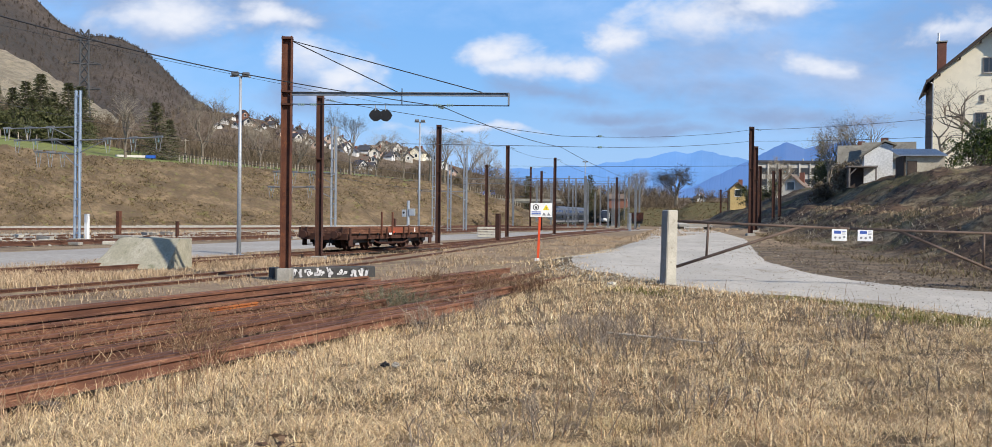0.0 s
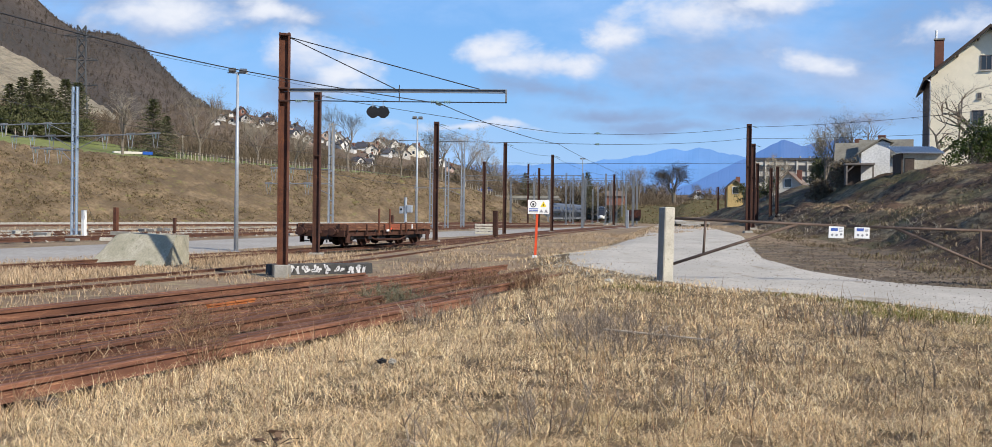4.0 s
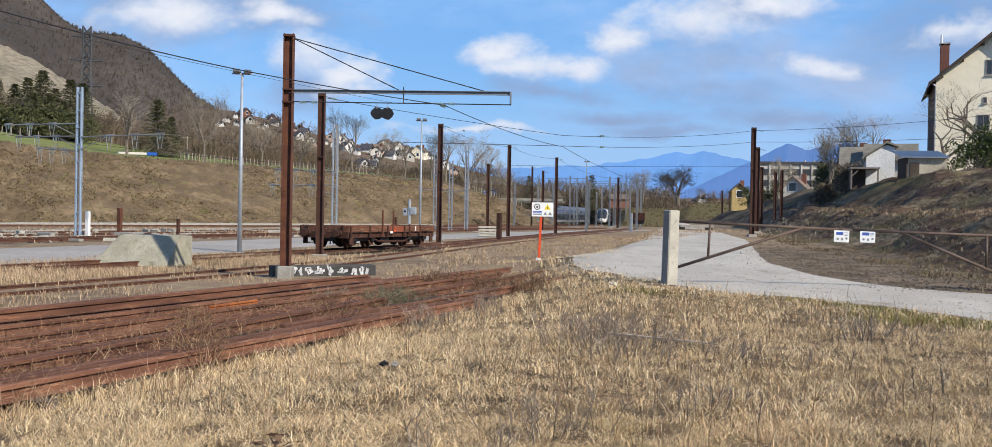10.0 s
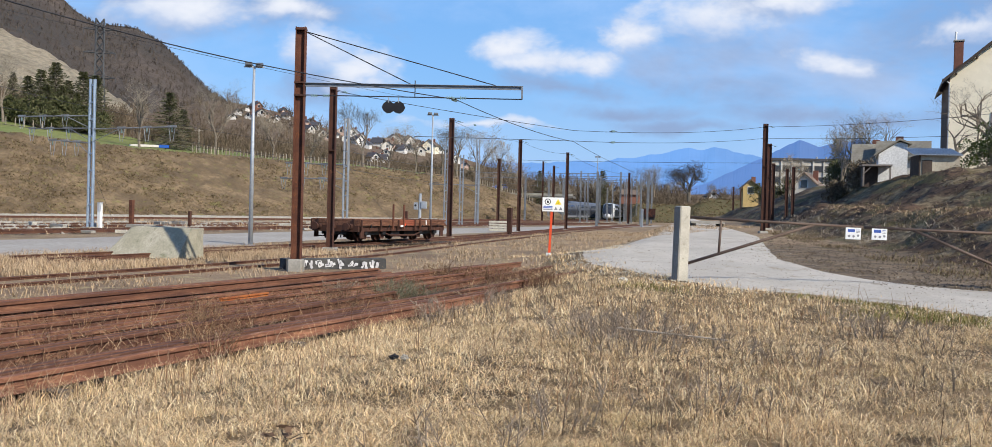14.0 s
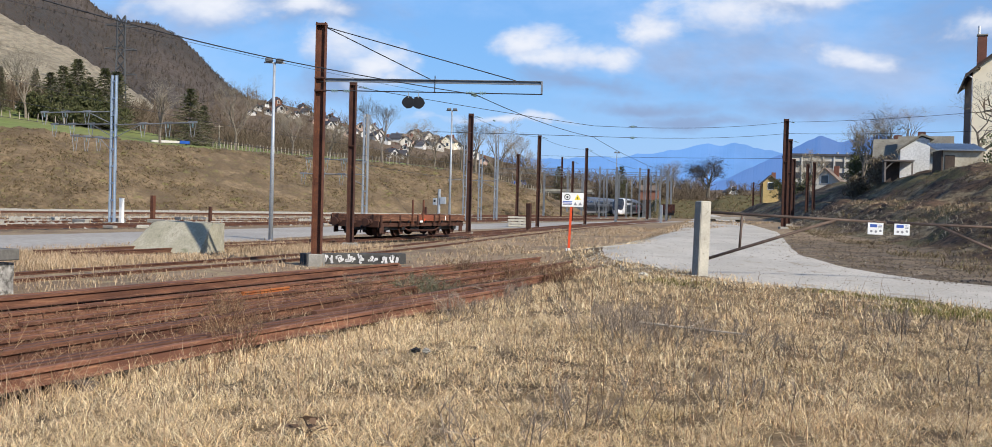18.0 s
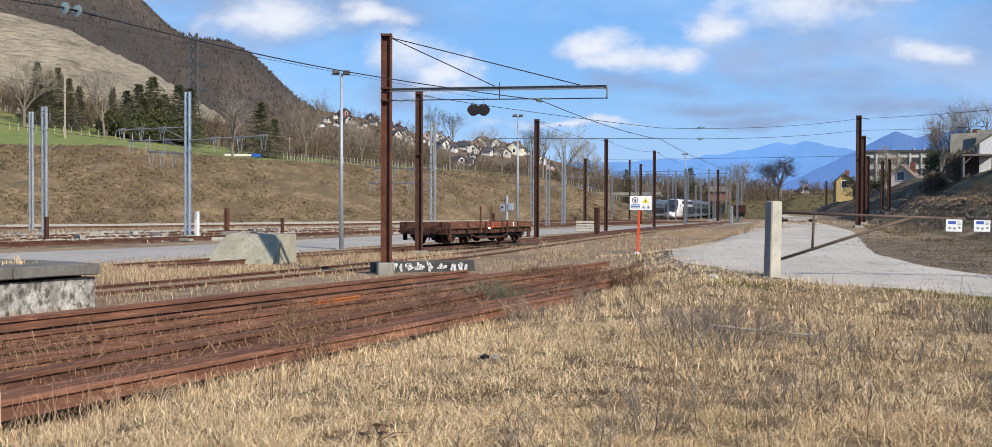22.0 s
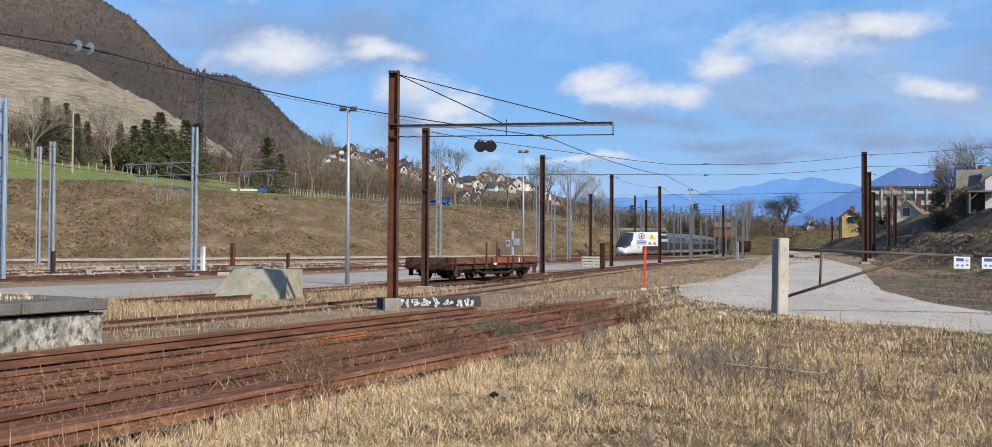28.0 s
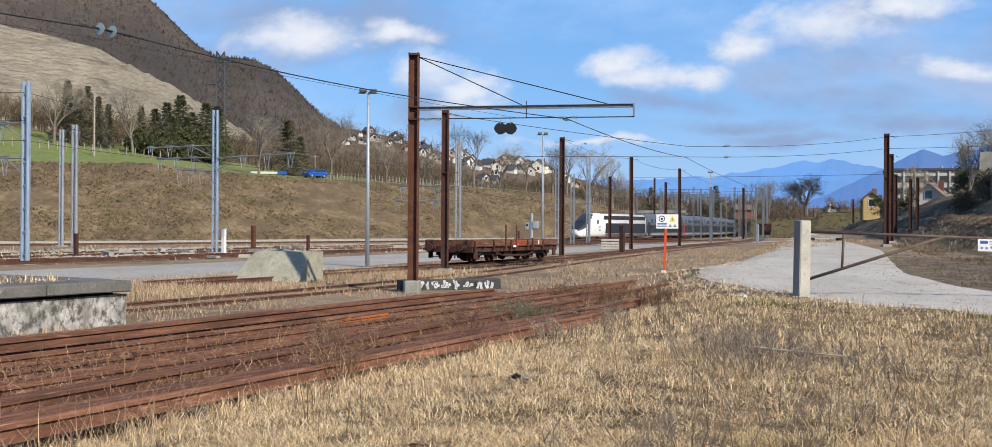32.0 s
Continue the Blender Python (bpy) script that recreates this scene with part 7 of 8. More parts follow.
# trees at the far end of the yard
for x, y, z, h, seed in ((46.0, 262, 5.9, 10.6, 6), (36.5, 258, 5.6, 9.0, 5), (33.5, 266, 5.6, 9.6, 2), (39.5, 272, 5.8, 6.5, 3), (52.5, 270, 5.8, 5.0, 5), (56, 265, 5.8, 4.2, 3), (43, 275, 5.8, 5.5, 1), (61, 262, 5.8, 4.5, 5),
                         (33.5, 372, 0, 15, 2), (27.5, 362, 0, 14, 5), (20.5, 362, 0, 13, 3), (15, 356, 0, 13, 1), (36, 384, 0, 16, 3), (40, 310, 5, 9, 4), (24, 368, 0, 12, 4), (42, 380, 0, 14, 5)):
    plant("bare_tree", x, y, z, h, seed, "round-crowned leafless tree at the far end of the yard", group="bare trees", trunk_part=0.15 if seed == 6 else 0.24, spread=0.85 if seed == 6 else 0.55, dense=4 if seed == 6 else 3, depth=5 if seed == 6 else 6, stretch=1.3 if seed == 6 else 1.0)
plant("conifer", 32.0, 350, 0, 16.5, 3, "dark green conifer behind the yard masts", group="conifers")
plant("conifer", 10.8, 352, 2, 14.0, 3, "dark green conifer behind the yard masts", group="conifers")
# trees by the houses on the bank
for x, y, h, seed in ((37.5, 104, 8.5, 2), (35.0, 108, 7.5, 5), (39.5, 118, 9.0, 3), (35.5, 130, 7.0, 1)):
    plant("bare_tree", x, y, height(x, y) - 0.2, h, seed, "leafless tree on the earth bank", group="bare trees", spread=0.8, trunk_part=0.2, twig=TWIG, radius=0.022)
for x, y, h, seed, lean in ((38.9, 90.5, 8.2, 21, -18), (43.4, 91.5, 9.4, 22, 4), (48.6, 93, 8.6, 23, 8)):
    plant("bare_tree", x, y, height(x, y) - 0.2, h, seed, "gnarled wide-spreading leafless tree beside the cream house", group="bare trees", lean=lean, spread=1.05, trunk_part=0.20, twig=TWIG, radius=0.020, dense=2, depth=7, stretch=1.15)
plant("conifer", 41.2, 130, height(41.2, 130), 6.0, 3, "dark evergreen tree on the bank", group="conifers")


def bush(x, y, z, w, h, seed, mat, label, leaves=2600, size=0.22):
    """An evergreen bush: stems and a ragged crown of many leaves in clumps."""
    rng = random.Random(seed)
    t = thing("bush", pose(x, y, z), label, "bush", "bushes")
    wood, crown = Soup(), Soup()
    clumps = []
    for k in range(34):
        a = rng.uniform(0, 6.2832)
        r = w * 0.5 * math.sqrt(rng.random())
        zz = h * rng.uniform(0.22, 1.0) * (1 - 0.45 * (2 * r / w) ** 2)
        clumps.append((Vector((r * math.cos(a), r * math.sin(a) * 0.7, zz)), rng.uniform(0.28, 0.62) * h * 0.28))
    for c, r in clumps:
        wood.stick(Vector((rng.uniform(-0.5, 0.5), rng.uniform(-0.4, 0.4), -0.2)), c, 0.05, 0.015)
        for i in range(leaves // 34):
            d = Vector((rng.gauss(0, 1), rng.gauss(0, 1), rng.gauss(0, 1))).normalized()
            p = c + d * r * rng.uniform(0.5, 1.15)
            q = (d + Vector((0, 0, 0.25))).normalized() * size
            crown.leaf(p, q, random_turn(rng, d, 5.0).cross(d).normalized() * size * 0.28)
    part("framework", wood.mesh("framework", BARK), None, t)
    part("crown", crown.mesh("crown", mat), None, t)
    return t


for k, (x, y, w, h) in enumerate(((39.6, 84.5, 4.6, 3.6), (43.0, 85.5, 4.8, 4.2), (46.6, 87, 5.0, 4.4), (41.3, 86.2, 4.0, 3.9), (49.5, 88, 5.0, 4.0))):
    bush(x, y, height(x, y) - 0.1, w, h, 40 + k, LAUREL, "glossy evergreen bush on top of the bank")
for x, y, z, w, h, seed in EVERGREEN_CLUMPS:
    bush(x, y, z, w, h, seed, NEEDLES, "broad dark evergreen bush at the foot of the conifers", 3400, 0.42)
bush(40.2, 124, height(40, 124), 4, 4, 50, NEEDLES, "dark evergreen bush beside the low house")
for k, (x, y, w, h) in enumerate(((32.9, 96.0, 2.6, 2.7), (34.2, 99.0, 2.6, 3.2), (31.4, 98.5, 2.4, 2.0))):
    bush(x, y, height(x, y) - 0.2, w, h, 60 + k, BRUSH_TWIGS, "tangled leafless brown shrub on the earth bank", 2600, 0.2)
bush(42.6, 172, height(42.6, 172), 4, 3.5, 51, NEEDLES, "dark evergreen bush on the bank")
bush(40.6, 150, height(40.6, 150), 4, 3.0, 52, NEEDLES, "dark evergreen bush on the bank")


# leafless scrub and woods on the slopes, far too many to count
def scrub_mesh(name, places, mat, label, category, seed, fan=9, n_side=0.05):
    rng = random.Random(seed)
    s = Soup()
    for x, y, z, h in places:
        base = Vector((x, y, z - 0.1 * h))
        for k in range(fan):
            a = rng.uniform(0, 6.2832)
            lean = rng.uniform(0.05, 0.75) if h > 0.7 else rng.uniform(0.3, 2.4)
            d = Vector((math.cos(a) * lean, math.sin(a) * lean, 1)).normalized() * h * rng.uniform(0.55, 1.1)
            w = Vector((-math.sin(a), math.cos(a), 0)) * h * n_side * rng.uniform(0.5, 1.2)
            start = base + Vector((math.cos(a), math.sin(a), 0)) * h * rng.uniform(0, 0.25)
            kk = len(s.v)
            s.v += [start, start + d * 0.6 + w, start + d, start + d * 0.55 - w * 0.7]
            s.f.append((kk, kk + 1, kk + 2, kk + 3))
    ob = new(name, s.mesh(name, mat))
    return tagged(ob, label, category, kind="stuff")


def thicket(name, places, mat, label, category, seed, limbs=9, twigs=5, thick=0.011):
    """Small leafless trees far off: each a trunk with rising limbs and a spray of twigs, all in one mesh."""
    r = np.random.RandomState(seed)
    spec = np.array(places)
    n = len(spec)
    base, h = spec[:, :3], spec[:, 3:4]
    quads = []

    def blade(p, q, w0, w1):
        d = q - p
        side = np.cross(d, r.normal(size=(len(p), 3)))
        side /= np.linalg.norm(side, axis=1, keepdims=True) + 1e-9
        quads.append(np.stack((p - side * w0, p + side * w0, q + side * w1, q - side * w1), 1))

    top = base + h * np.c_[r.normal(0, 0.05, n), r.normal(0, 0.05, n), np.full(n, 0.62)]
    blade(base - np.c_[np.zeros((n, 2)), np.full(n, 0.4)], top, h * thick * 2.2, h * thick)
    for k in range(limbs):
        f = r.uniform(0.25, 1.0, (n, 1))
        p = base + (top - base) * f
        a, lean = r.uniform(0, 6.2832, n), r.uniform(0.35, 1.1, n)
        way = np.c_[np.cos(a) * lean, np.sin(a) * lean, np.full(n, 1.0)]
        way /= np.linalg.norm(way, axis=1, keepdims=True)
        q = p + way * h * r.uniform(0.28, 0.5, (n, 1))
        blade(p, q, h * thick * 0.9, h * thick * 0.45)
        for j in range(twigs):
            g = r.uniform(0.3, 1.0, (n, 1))
            o = p + (q - p) * g
            t = way + r.normal(0, 0.55, (n, 3))
            t /= np.linalg.norm(t, axis=1, keepdims=True)
            blade(o, o + t * h * r.uniform(0.10, 0.24, (n, 1)), h * thick * 0.5, h * thick * 0.3)
    v = np.stack(quads, 1).reshape(-1, 3)
    m = len(v) // 4
    me = bpy.data.meshes.new(name)
    me.vertices.add(len(v))
    me.vertices.foreach_set("co", v.ravel())
    me.loops.add(4 * m)
    me.loops.foreach_set("vertex_index", np.arange(4 * m))
    me.polygons.add(m)
    me.polygons.foreach_set("loop_start", np.arange(m) * 4)
    me.update(calc_edges=True)
    me.materials.append(mat)
    return tagged(new(name, me), label, category, kind="stuff")


SCRUB_TWIGS = blades("brown_scrub_twigs", ((0.15, 0.108, 0.072), (0.105, 0.078, 0.055), (0.19, 0.145, 0.10), (0.125, 0.10, 0.065)), 0.95)
WOOD_TWIGS = blades("grey_brown_wood_crowns", ((0.105, 0.084, 0.070), (0.085, 0.070, 0.060), (0.12, 0.096, 0.078), (0.078, 0.070, 0.056)), 0.95)
rng = random.Random(77)
def clear_of_homes(az, e):
    return all(abs(az - a) > 0.9 * k + 0.1 or not -0.75 < e - h < 0.25 for a, h, k in HOMES if a > -9.5)


low, tall = [], []
for _ in range(5600):
    az = rng.uniform(-24, 10)
    e = rng.uniform(0.2, table(az, VILLAGE))
    x, y, z = hill_place(az, e, VILLAGE, VILLAGE_FOOT, 440, -0.6, 0.0022, 0.8)
    if rng.random() < 0.55:
        low.append((x, y, z, rng.uniform(0.8, 1.8)))
    elif clear_of_homes(az, e):
        tall.append((x, y, z, rng.uniform(3.0, 6.5)))
scrub_mesh("scrub", low, SCRUB_TWIGS, "tangled leafless brown scrub on the village hill", "scrub", 1, 10, 0.03)
thicket("hill_woods", tall, SCRUB_TWIGS, "leafless brown woods on the village hill", "woods", 21)
spots = []
for _ in range(9000):
    az = rng.uniform(-46, -10)
    e = rng.uniform(2.5, table(az, PEAK))
    x, y, z = hill_place(az, e, PEAK, 600, 1150, -0.2, 0.0035, 0.85)
    spots.append((x, y, z, rng.uniform(2.5, 5.0)))
for _ in range(700):
    az = rng.uniform(-40, -14)
    x, y, z = hill_place(az, table(az, PEAK) - 0.04, PEAK, 600, 1150, -0.2, 0.0035, 0.85)
    spots.append((x, y, z, rng.uniform(2, 4.6)))
thicket("mountain_woods", spots, WOOD_TWIGS, "leafless woods covering the mountain flank", "woods", 2, 5, 3, 0.055)
# scrub behind the meadow and along its upper edge
spots = []
for _ in range(1500):
    az = rng.uniform(-46, 1.5)
    back = rng.uniform(46, 72) if az < -20 else rng.uniform(14, 70)
    x, y, z = on_meadow(az, back)
    spots.append((x, y, z, rng.uniform(2.0, 5.0 if az > -20 else 7.0) if az < -9 else rng.uniform(1.2, 3.4)))
thicket("hedge", spots, SCRUB_TWIGS, "leafless hedges and thickets above the meadow", "hedge", 3, 10, 6)
# dead brush on the right-hand bank
spots = []
for _ in range(5200):
    y = rng.uniform(24, 150)
    s = rng.uniform(0.2, 13) if rng.random() < 0.7 else rng.uniform(0.0, 3.5)
    x = foot_line(y) + s
    spots.append((x, y, height(x, y), rng.uniform(0.08, 0.26)))
scrub_mesh("bank_brush", spots, BRUSH_TWIGS, "dead brush, brambles and dry stalks on the earth bank", "brush", 4, 10, 0.022)
spots = []
for _ in range(420):
    x, y = rng.uniform(35, 80), rng.uniform(252, 275)
    spots.append((x, y, height(x, y), rng.uniform(0.4, 1.3)))
for _ in range(420):
    az, r = rng.uniform(-1, 9.5), rng.uniform(350, 430)
    p = polar(az, r)
    spots.append((p.x, p.y, 0, rng.uniform(6, 14)))
for _ in range(160):
    x, y = rng.uniform(36, 74), rng.uniform(255, 285)
    spots.append((x, y, height(x, y), rng.uniform(1.6, 3.6)))
thicket("far_thicket", spots, SCRUB_TWIGS, "leafless thicket behind the far bank", "thicket", 5, 10, 7)

# tussocks on the embankment
spots = []
for _ in range(26000):
    az = rng.uniform(-42, 1.5)
    f = rng.random()
    r0, r1 = table(az, FOOT), table(az, [(c[0], c[1]) for c in CREST])
    z1 = max(0.2, 2 + r1 * math.tan(radians(table(az, [(c[0], c[2]) for c in CREST]))))
    p = polar(az, r0 + (r1 - r0) * f)
    if noise.noise((p.x * 0.06, p.y * 0.06, f * 3)) > -0.25:
        spots.append((p.x, p.y, -0.1 + (z1 + 0.1) * min(1.0, f * 1.03) ** 0.95, rng.uniform(0.15, 0.42)))
scrub_mesh("embankment_tussocks", spots, TUSSOCK, "dry tussocks of olive and brown grass on the embankment", "grass", 6, 5, 0.16)

# rough grass on the far bank
spots = []
for _ in range(2600):
    x, y = rng.uniform(24, 75), rng.uniform(237, 262)
    if x > 0.118 * y + 1:
        spots.append((x, y, height(x, y), rng.uniform(0.2, 0.7)))
scrub_mesh("far_bank_grass", spots, TUSSOCK, "rough olive grass on the far bank", "grass", 7, 6, 0.16)

# fence posts along the top of the embankment
posts = thing("meadow_fence", Matrix(), "line of pale wooden fence posts along the embankment top", "fence")
pole_mesh = finish("post", tube(B(), (0, 0, -0.2), (0, 0, 1.35), 0.075, 0.06, 6), FENCE_WOOD)
for k, az in enumerate(np.r_[np.arange(-17.2, -7.0, 0.19), np.arange(-33, -24, 0.42), np.arange(-1.6, 1.4, 0.14)]):
    x, y, z = on_meadow(float(az), 7 if az > -18 and az < -7 else 24 if az < -20 else 6)
    part("post", pole_mesh, None, posts, m=pose(x, y, z, rng.uniform(-4, 4), rng.uniform(-4, 4), 0))
for az, back, h in ((-28.3, 16, 10.0), (-9.0, 4, 9.0), (-16.9, 26, 4.0)):
    x, y, z = on_meadow(az, back)
    t = thing("utility_pole", pose(x, y, z), "tall pale wooden utility pole above the embankment", "utility pole", "utility poles")
    part("pole", tube(B(), (0, 0, -0.3), (0, 0, h), 0.16, 0.11, 8), FENCE_WOOD, t)
    part("crossarm", box(B(), (0, 0, h - 0.3), (1.6, 0.1, 0.1)), FENCE_WOOD, t)

# ---- dry grass and weeds, nearest to the camera ----
def road_edge(y):
    return np.interp(y, [2.0, 8.8, 15.4, 19.4, 22.6, 26, 31, 37, 48], [26, 16, 8.3, 6.9, 4.4, 3.2, 2.3, 2.2, 5.0])


def grass(name, xy, z, length, width, bend, mat, label, category, seed, tilt=0.5, parts=2, twist=0.7):
    """Curling blades: each bends over from its first tilt by up to bend radians; one mesh from arrays of places and sizes."""
    r = np.random.RandomState(seed)
    n = len(xy)
    a = r.uniform(0, 2 * np.pi, n)
    phi = r.uniform(0.25 * tilt, tilt, n)
    turn = bend * r.uniform(0.15, 1.0, n) / parts
    p = np.c_[xy, z - 0.02]
    side = np.c_[-np.sin(a), np.cos(a), np.zeros(n)] * width[:, None]
    k = 2 * parts + 1
    v = np.empty((n, k, 3))
    v[:, 0], v[:, 1] = p - side, p + side
    for i in range(parts):
        way = np.c_[np.cos(a) * np.sin(phi), np.sin(a) * np.sin(phi), np.cos(phi)]
        p = p + way * (length / parts)[:, None]
        p[:, 2] = np.maximum(p[:, 2], z + 0.006)
        thin = 1 - 0.35 * (i + 1) / parts
        if i < parts - 1:
            v[:, 2 * i + 2], v[:, 2 * i + 3] = p - side * thin, p + side * thin
        else:
            v[:, k - 1] = p
        phi = phi + turn * r.uniform(0.5, 1.5, n)
        a = a + r.uniform(-twist, twist, n)
    me = bpy.data.meshes.new(name)
    me.vertices.add(k * n)
    me.vertices.foreach_set("co", v.ravel())
    o = (np.arange(n) * k)[:, None]
    cols, starts, at = [], [], 0
    for i in range(parts - 1):
        cols += [o + 2 * i, o + 2 * i + 1, o + 2 * i + 3, o + 2 * i + 2]
        starts.append(at)
        at += 4
    cols += [o + k - 3, o + k - 2, o + k - 1]
    starts.append(at)
    at += 3
    me.loops.add(at * n)
    me.loops.foreach_set("vertex_index", np.hstack(cols).ravel())
    me.polygons.add(parts * n)
    me.polygons.foreach_set("loop_start", (np.arange(n)[:, None] * at + np.array(starts)[None]).ravel())
    me.update(calc_edges=True)
    me.materials.append(mat)
    return tagged(new(name, me), label, category, kind="stuff")


HEIGHTS = {}


def heights(xy):
    """Ground heights for many places, from a coarse lookup of the same ground."""
    out = np.empty(len(xy))
    for i, (x, y) in enumerate(xy):
        key = (round(x * 3), round(y * 3))
        if key not in HEIGHTS:
            HEIGHTS[key] = height(key[0] / 3, key[1] / 3)
        out[i] = HEIGHTS[key]
    return out


def scatter(seed, count, y0, y1, az0=-37.0, az1=29.0, power=1.0):
    r = np.random.RandomState(seed)
    y = y0 + (y1 - y0) * r.rand(count) ** power
    x = y * np.tan(np.radians(az0 + (az1 - az0) * r.rand(count)))
    return np.c_[x, y]


def patchiness(xy, scale, shift):
    return np.array([noise.noise((x * scale, y * scale, shift)) for x, y in xy])


def field_mask(xy):
    u = xy[:, 0] * math.sin(BEAR) + xy[:, 1] * math.cos(BEAR)
    v = xy[:, 0] * math.cos(BEAR) - xy[:, 1] * math.sin(BEAR)
    front = np.interp(u, [0, 19, 20.5, 26, 30, 40], [-7.64, -7.64, -8.4, -10.2, -12.5, -14.5])
    return (xy[:, 0] < road_edge(xy[:, 1]) - 0.1) & (v > front)


def straw(name, colours, rough):
    """Dry grass: blade-to-blade colour, with greyish and olive-brown drifts a metre or two across."""
    m = blades(name, colours, rough)
    n = Tree(m.node_tree)
    s = m.node_tree.nodes["Principled BSDF"]
    c = s.inputs["Base Color"].links[0].from_socket
    p = n.add("NewGeometry").outputs["Position"]
    grey = n.ramp(n.noise(n.scaled(p, (1, 1, 0.2)), 0.55, 5, 0.65), 0.50, 0.66)
    olive = n.ramp(n.noise(n.scaled(p, (1, 1, 0.2), (7, 3, 0)), 0.42, 5, 0.65), 0.54, 0.68)
    brown = n.ramp(n.noise(n.scaled(p, (1, 1, 0.2), (2, 9, 0)), 0.8, 5, 0.7), 0.52, 0.64)
    c = n.mix(n.math("MULTIPLY", grey, 0.10), c, n.mix(1.0, c, (0.72, 0.72, 0.84), "MULTIPLY"))
    c = n.mix(n.math("MULTIPLY", olive, 0.32), c, n.mix(1.0, c, (0.64, 0.62, 0.40), "MULTIPLY"))
    c = n.mix(n.math("MULTIPLY", brown, 0.22), c, n.mix(1.0, c, (0.56, 0.46, 0.40), "MULTIPLY"))
    n.put(s.inputs["Base Color"], c)
    return m


STRAW = straw("dry_straw_blades", ((1.0, 0.78, 0.47), (0.17, 0.105, 0.06), (0.96, 0.72, 0.41), (0.50, 0.325, 0.18), (1.0, 0.86, 0.56), (0.38, 0.24, 0.132), (0.94, 0.69, 0.38), (0.20, 0.125, 0.072)), 0.7)
REDDISH = blades("reddish_dead_stalks", ((0.20, 0.11, 0.065), (0.30, 0.18, 0.10), (0.13, 0.08, 0.05), (0.40, 0.27, 0.15)), 0.85)
GREY_WEED = blades("grey_dead_weed", ((0.36, 0.28, 0.20), (0.23, 0.175, 0.125), (0.50, 0.41, 0.31)), 0.9)
OLIVE = blades("olive_moss_grass", ((0.20, 0.19, 0.05), (0.28, 0.24, 0.08), (0.15, 0.15, 0.045), (0.36, 0.29, 0.12)), 0.85)
PALE_STALK = blades("pale_and_reddish_stalks", ((0.42, 0.28, 0.17), (0.28, 0.16, 0.10), (0.55, 0.42, 0.27), (0.20, 0.12, 0.075)), 0.85)
BANK_GRASS = blades("bank_dead_grass", ((0.24, 0.17, 0.11), (0.11, 0.075, 0.05), (0.34, 0.26, 0.17), (0.16, 0.14, 0.05), (0.06, 0.042, 0.03)), 0.95)
BRUSHWOOD = blades("pale_brushwood", ((0.42, 0.35, 0.26), (0.22, 0.17, 0.12), (0.52, 0.45, 0.35), (0.30, 0.235, 0.165)), 0.9)
GREEN_WEED = blades("grey_green_weed", ((0.17, 0.17, 0.09), (0.27, 0.26, 0.19), (0.10, 0.11, 0.05), (0.20, 0.13, 0.09)), 0.8)

rs = np.random.RandomState(9)
for k, (count, y0, y1, w, hh, parts) in enumerate(((185000, 3.0, 8.0, 0.0021, 0.135, 3), (200000, 7.5, 15.0, 0.0028, 0.145, 3), (160000, 14.0, 27.0, 0.0042, 0.165, 2), (36000, 26.0, 46.0, 0.010, 0.28, 2))):
    xy = scatter(100 + k, count, y0, y1, power=0.8)
    tuft = patchiness(xy, 2.6, 3.0)
    xy = xy[field_mask(xy) & (tuft + rs.uniform(-0.40, 0.45, len(xy)) > -0.06)]
    tall = 1.0 + 0.6 * patchiness(xy, 0.7, 8.0) + 0.4 * patchiness(xy, 3.2, 1.0)
    h = hh * tall * rs.uniform(0.35, 1.35, len(xy))
    grass("dry_grass", xy, heights(xy), h, np.full(len(xy), w) * rs.uniform(0.6, 1.3, len(xy)), 3.0, STRAW, "matted curling dry straw-coloured grass", "grass", 200 + k, 1.15, parts, 1.6)
# a thinner layer of upright stems above the mat
xy = scatter(121, 3500, 3.5, 24.0, power=0.8)
xy = xy[field_mask(xy)]
xy = xy[patchiness(xy, 0.5, 12.0) + rs.uniform(-0.3, 0.3, len(xy)) > 0.1]
grass("grass_stems", xy, heights(xy), rs.uniform(0.25, 0.55, len(xy)), 0.0016 + 0.00012 * xy[:, 1], 0.7, REDDISH, "thin reddish seed stems standing above the dry grass", "grass", 217, 0.3, 3)
# the same dry grass all round and behind the standpoint, coarser
ra = np.random.RandomState(77)
n = 26000
az = ra.uniform(29.5, 323.0, n)
rad = 0.8 + 24 * ra.rand(n) ** 0.8
xy = np.r_[np.c_[rad * np.sin(np.radians(az)), rad * np.cos(np.radians(az))], np.c_[ra.uniform(-2.2, 2.0, 3000), ra.uniform(0.8, 3.1, 3000)]]
xy = xy[field_mask(xy)]
grass("dry_grass", xy, heights(xy), ra.uniform(0.06, 0.22, len(xy)), np.full(len(xy), 0.008), 3.2, STRAW, "matted curling dry straw-coloured grass", "grass", 230, 1.4, 2)
# short litter flat on the ground between the tufts
xy = scatter(120, 24000, 3.0, 16.0, power=0.8)
xy = xy[field_mask(xy)]
grass("grass_litter", xy, heights(xy), rs.uniform(0.08, 0.2, len(xy)), np.full(len(xy), 0.0035), 0.8, REED, "flattened dead grass litter", "grass", 210, 1.5, 2)

# reddish stalks in and round the rail stack
def yard_xy(u, v):
    return np.c_[u * math.sin(BEAR) + v * math.cos(BEAR), u * math.cos(BEAR) - v * math.sin(BEAR)]


r = np.random.RandomState(31)
n = 5500
u = r.uniform(-6, 31, n)
v = -13.8 + 6.8 * r.rand(n)
keep = (r.rand(n) < np.where((v > -11.7) & (v < -9.1), 1.0, np.where(v > -8.0, 0.2, 0.10))) & (r.rand(n) < np.where(u > 17, 0.4, np.clip((u + 8) / 22, 0.25, 1)))
u, v = u[keep], v[keep]
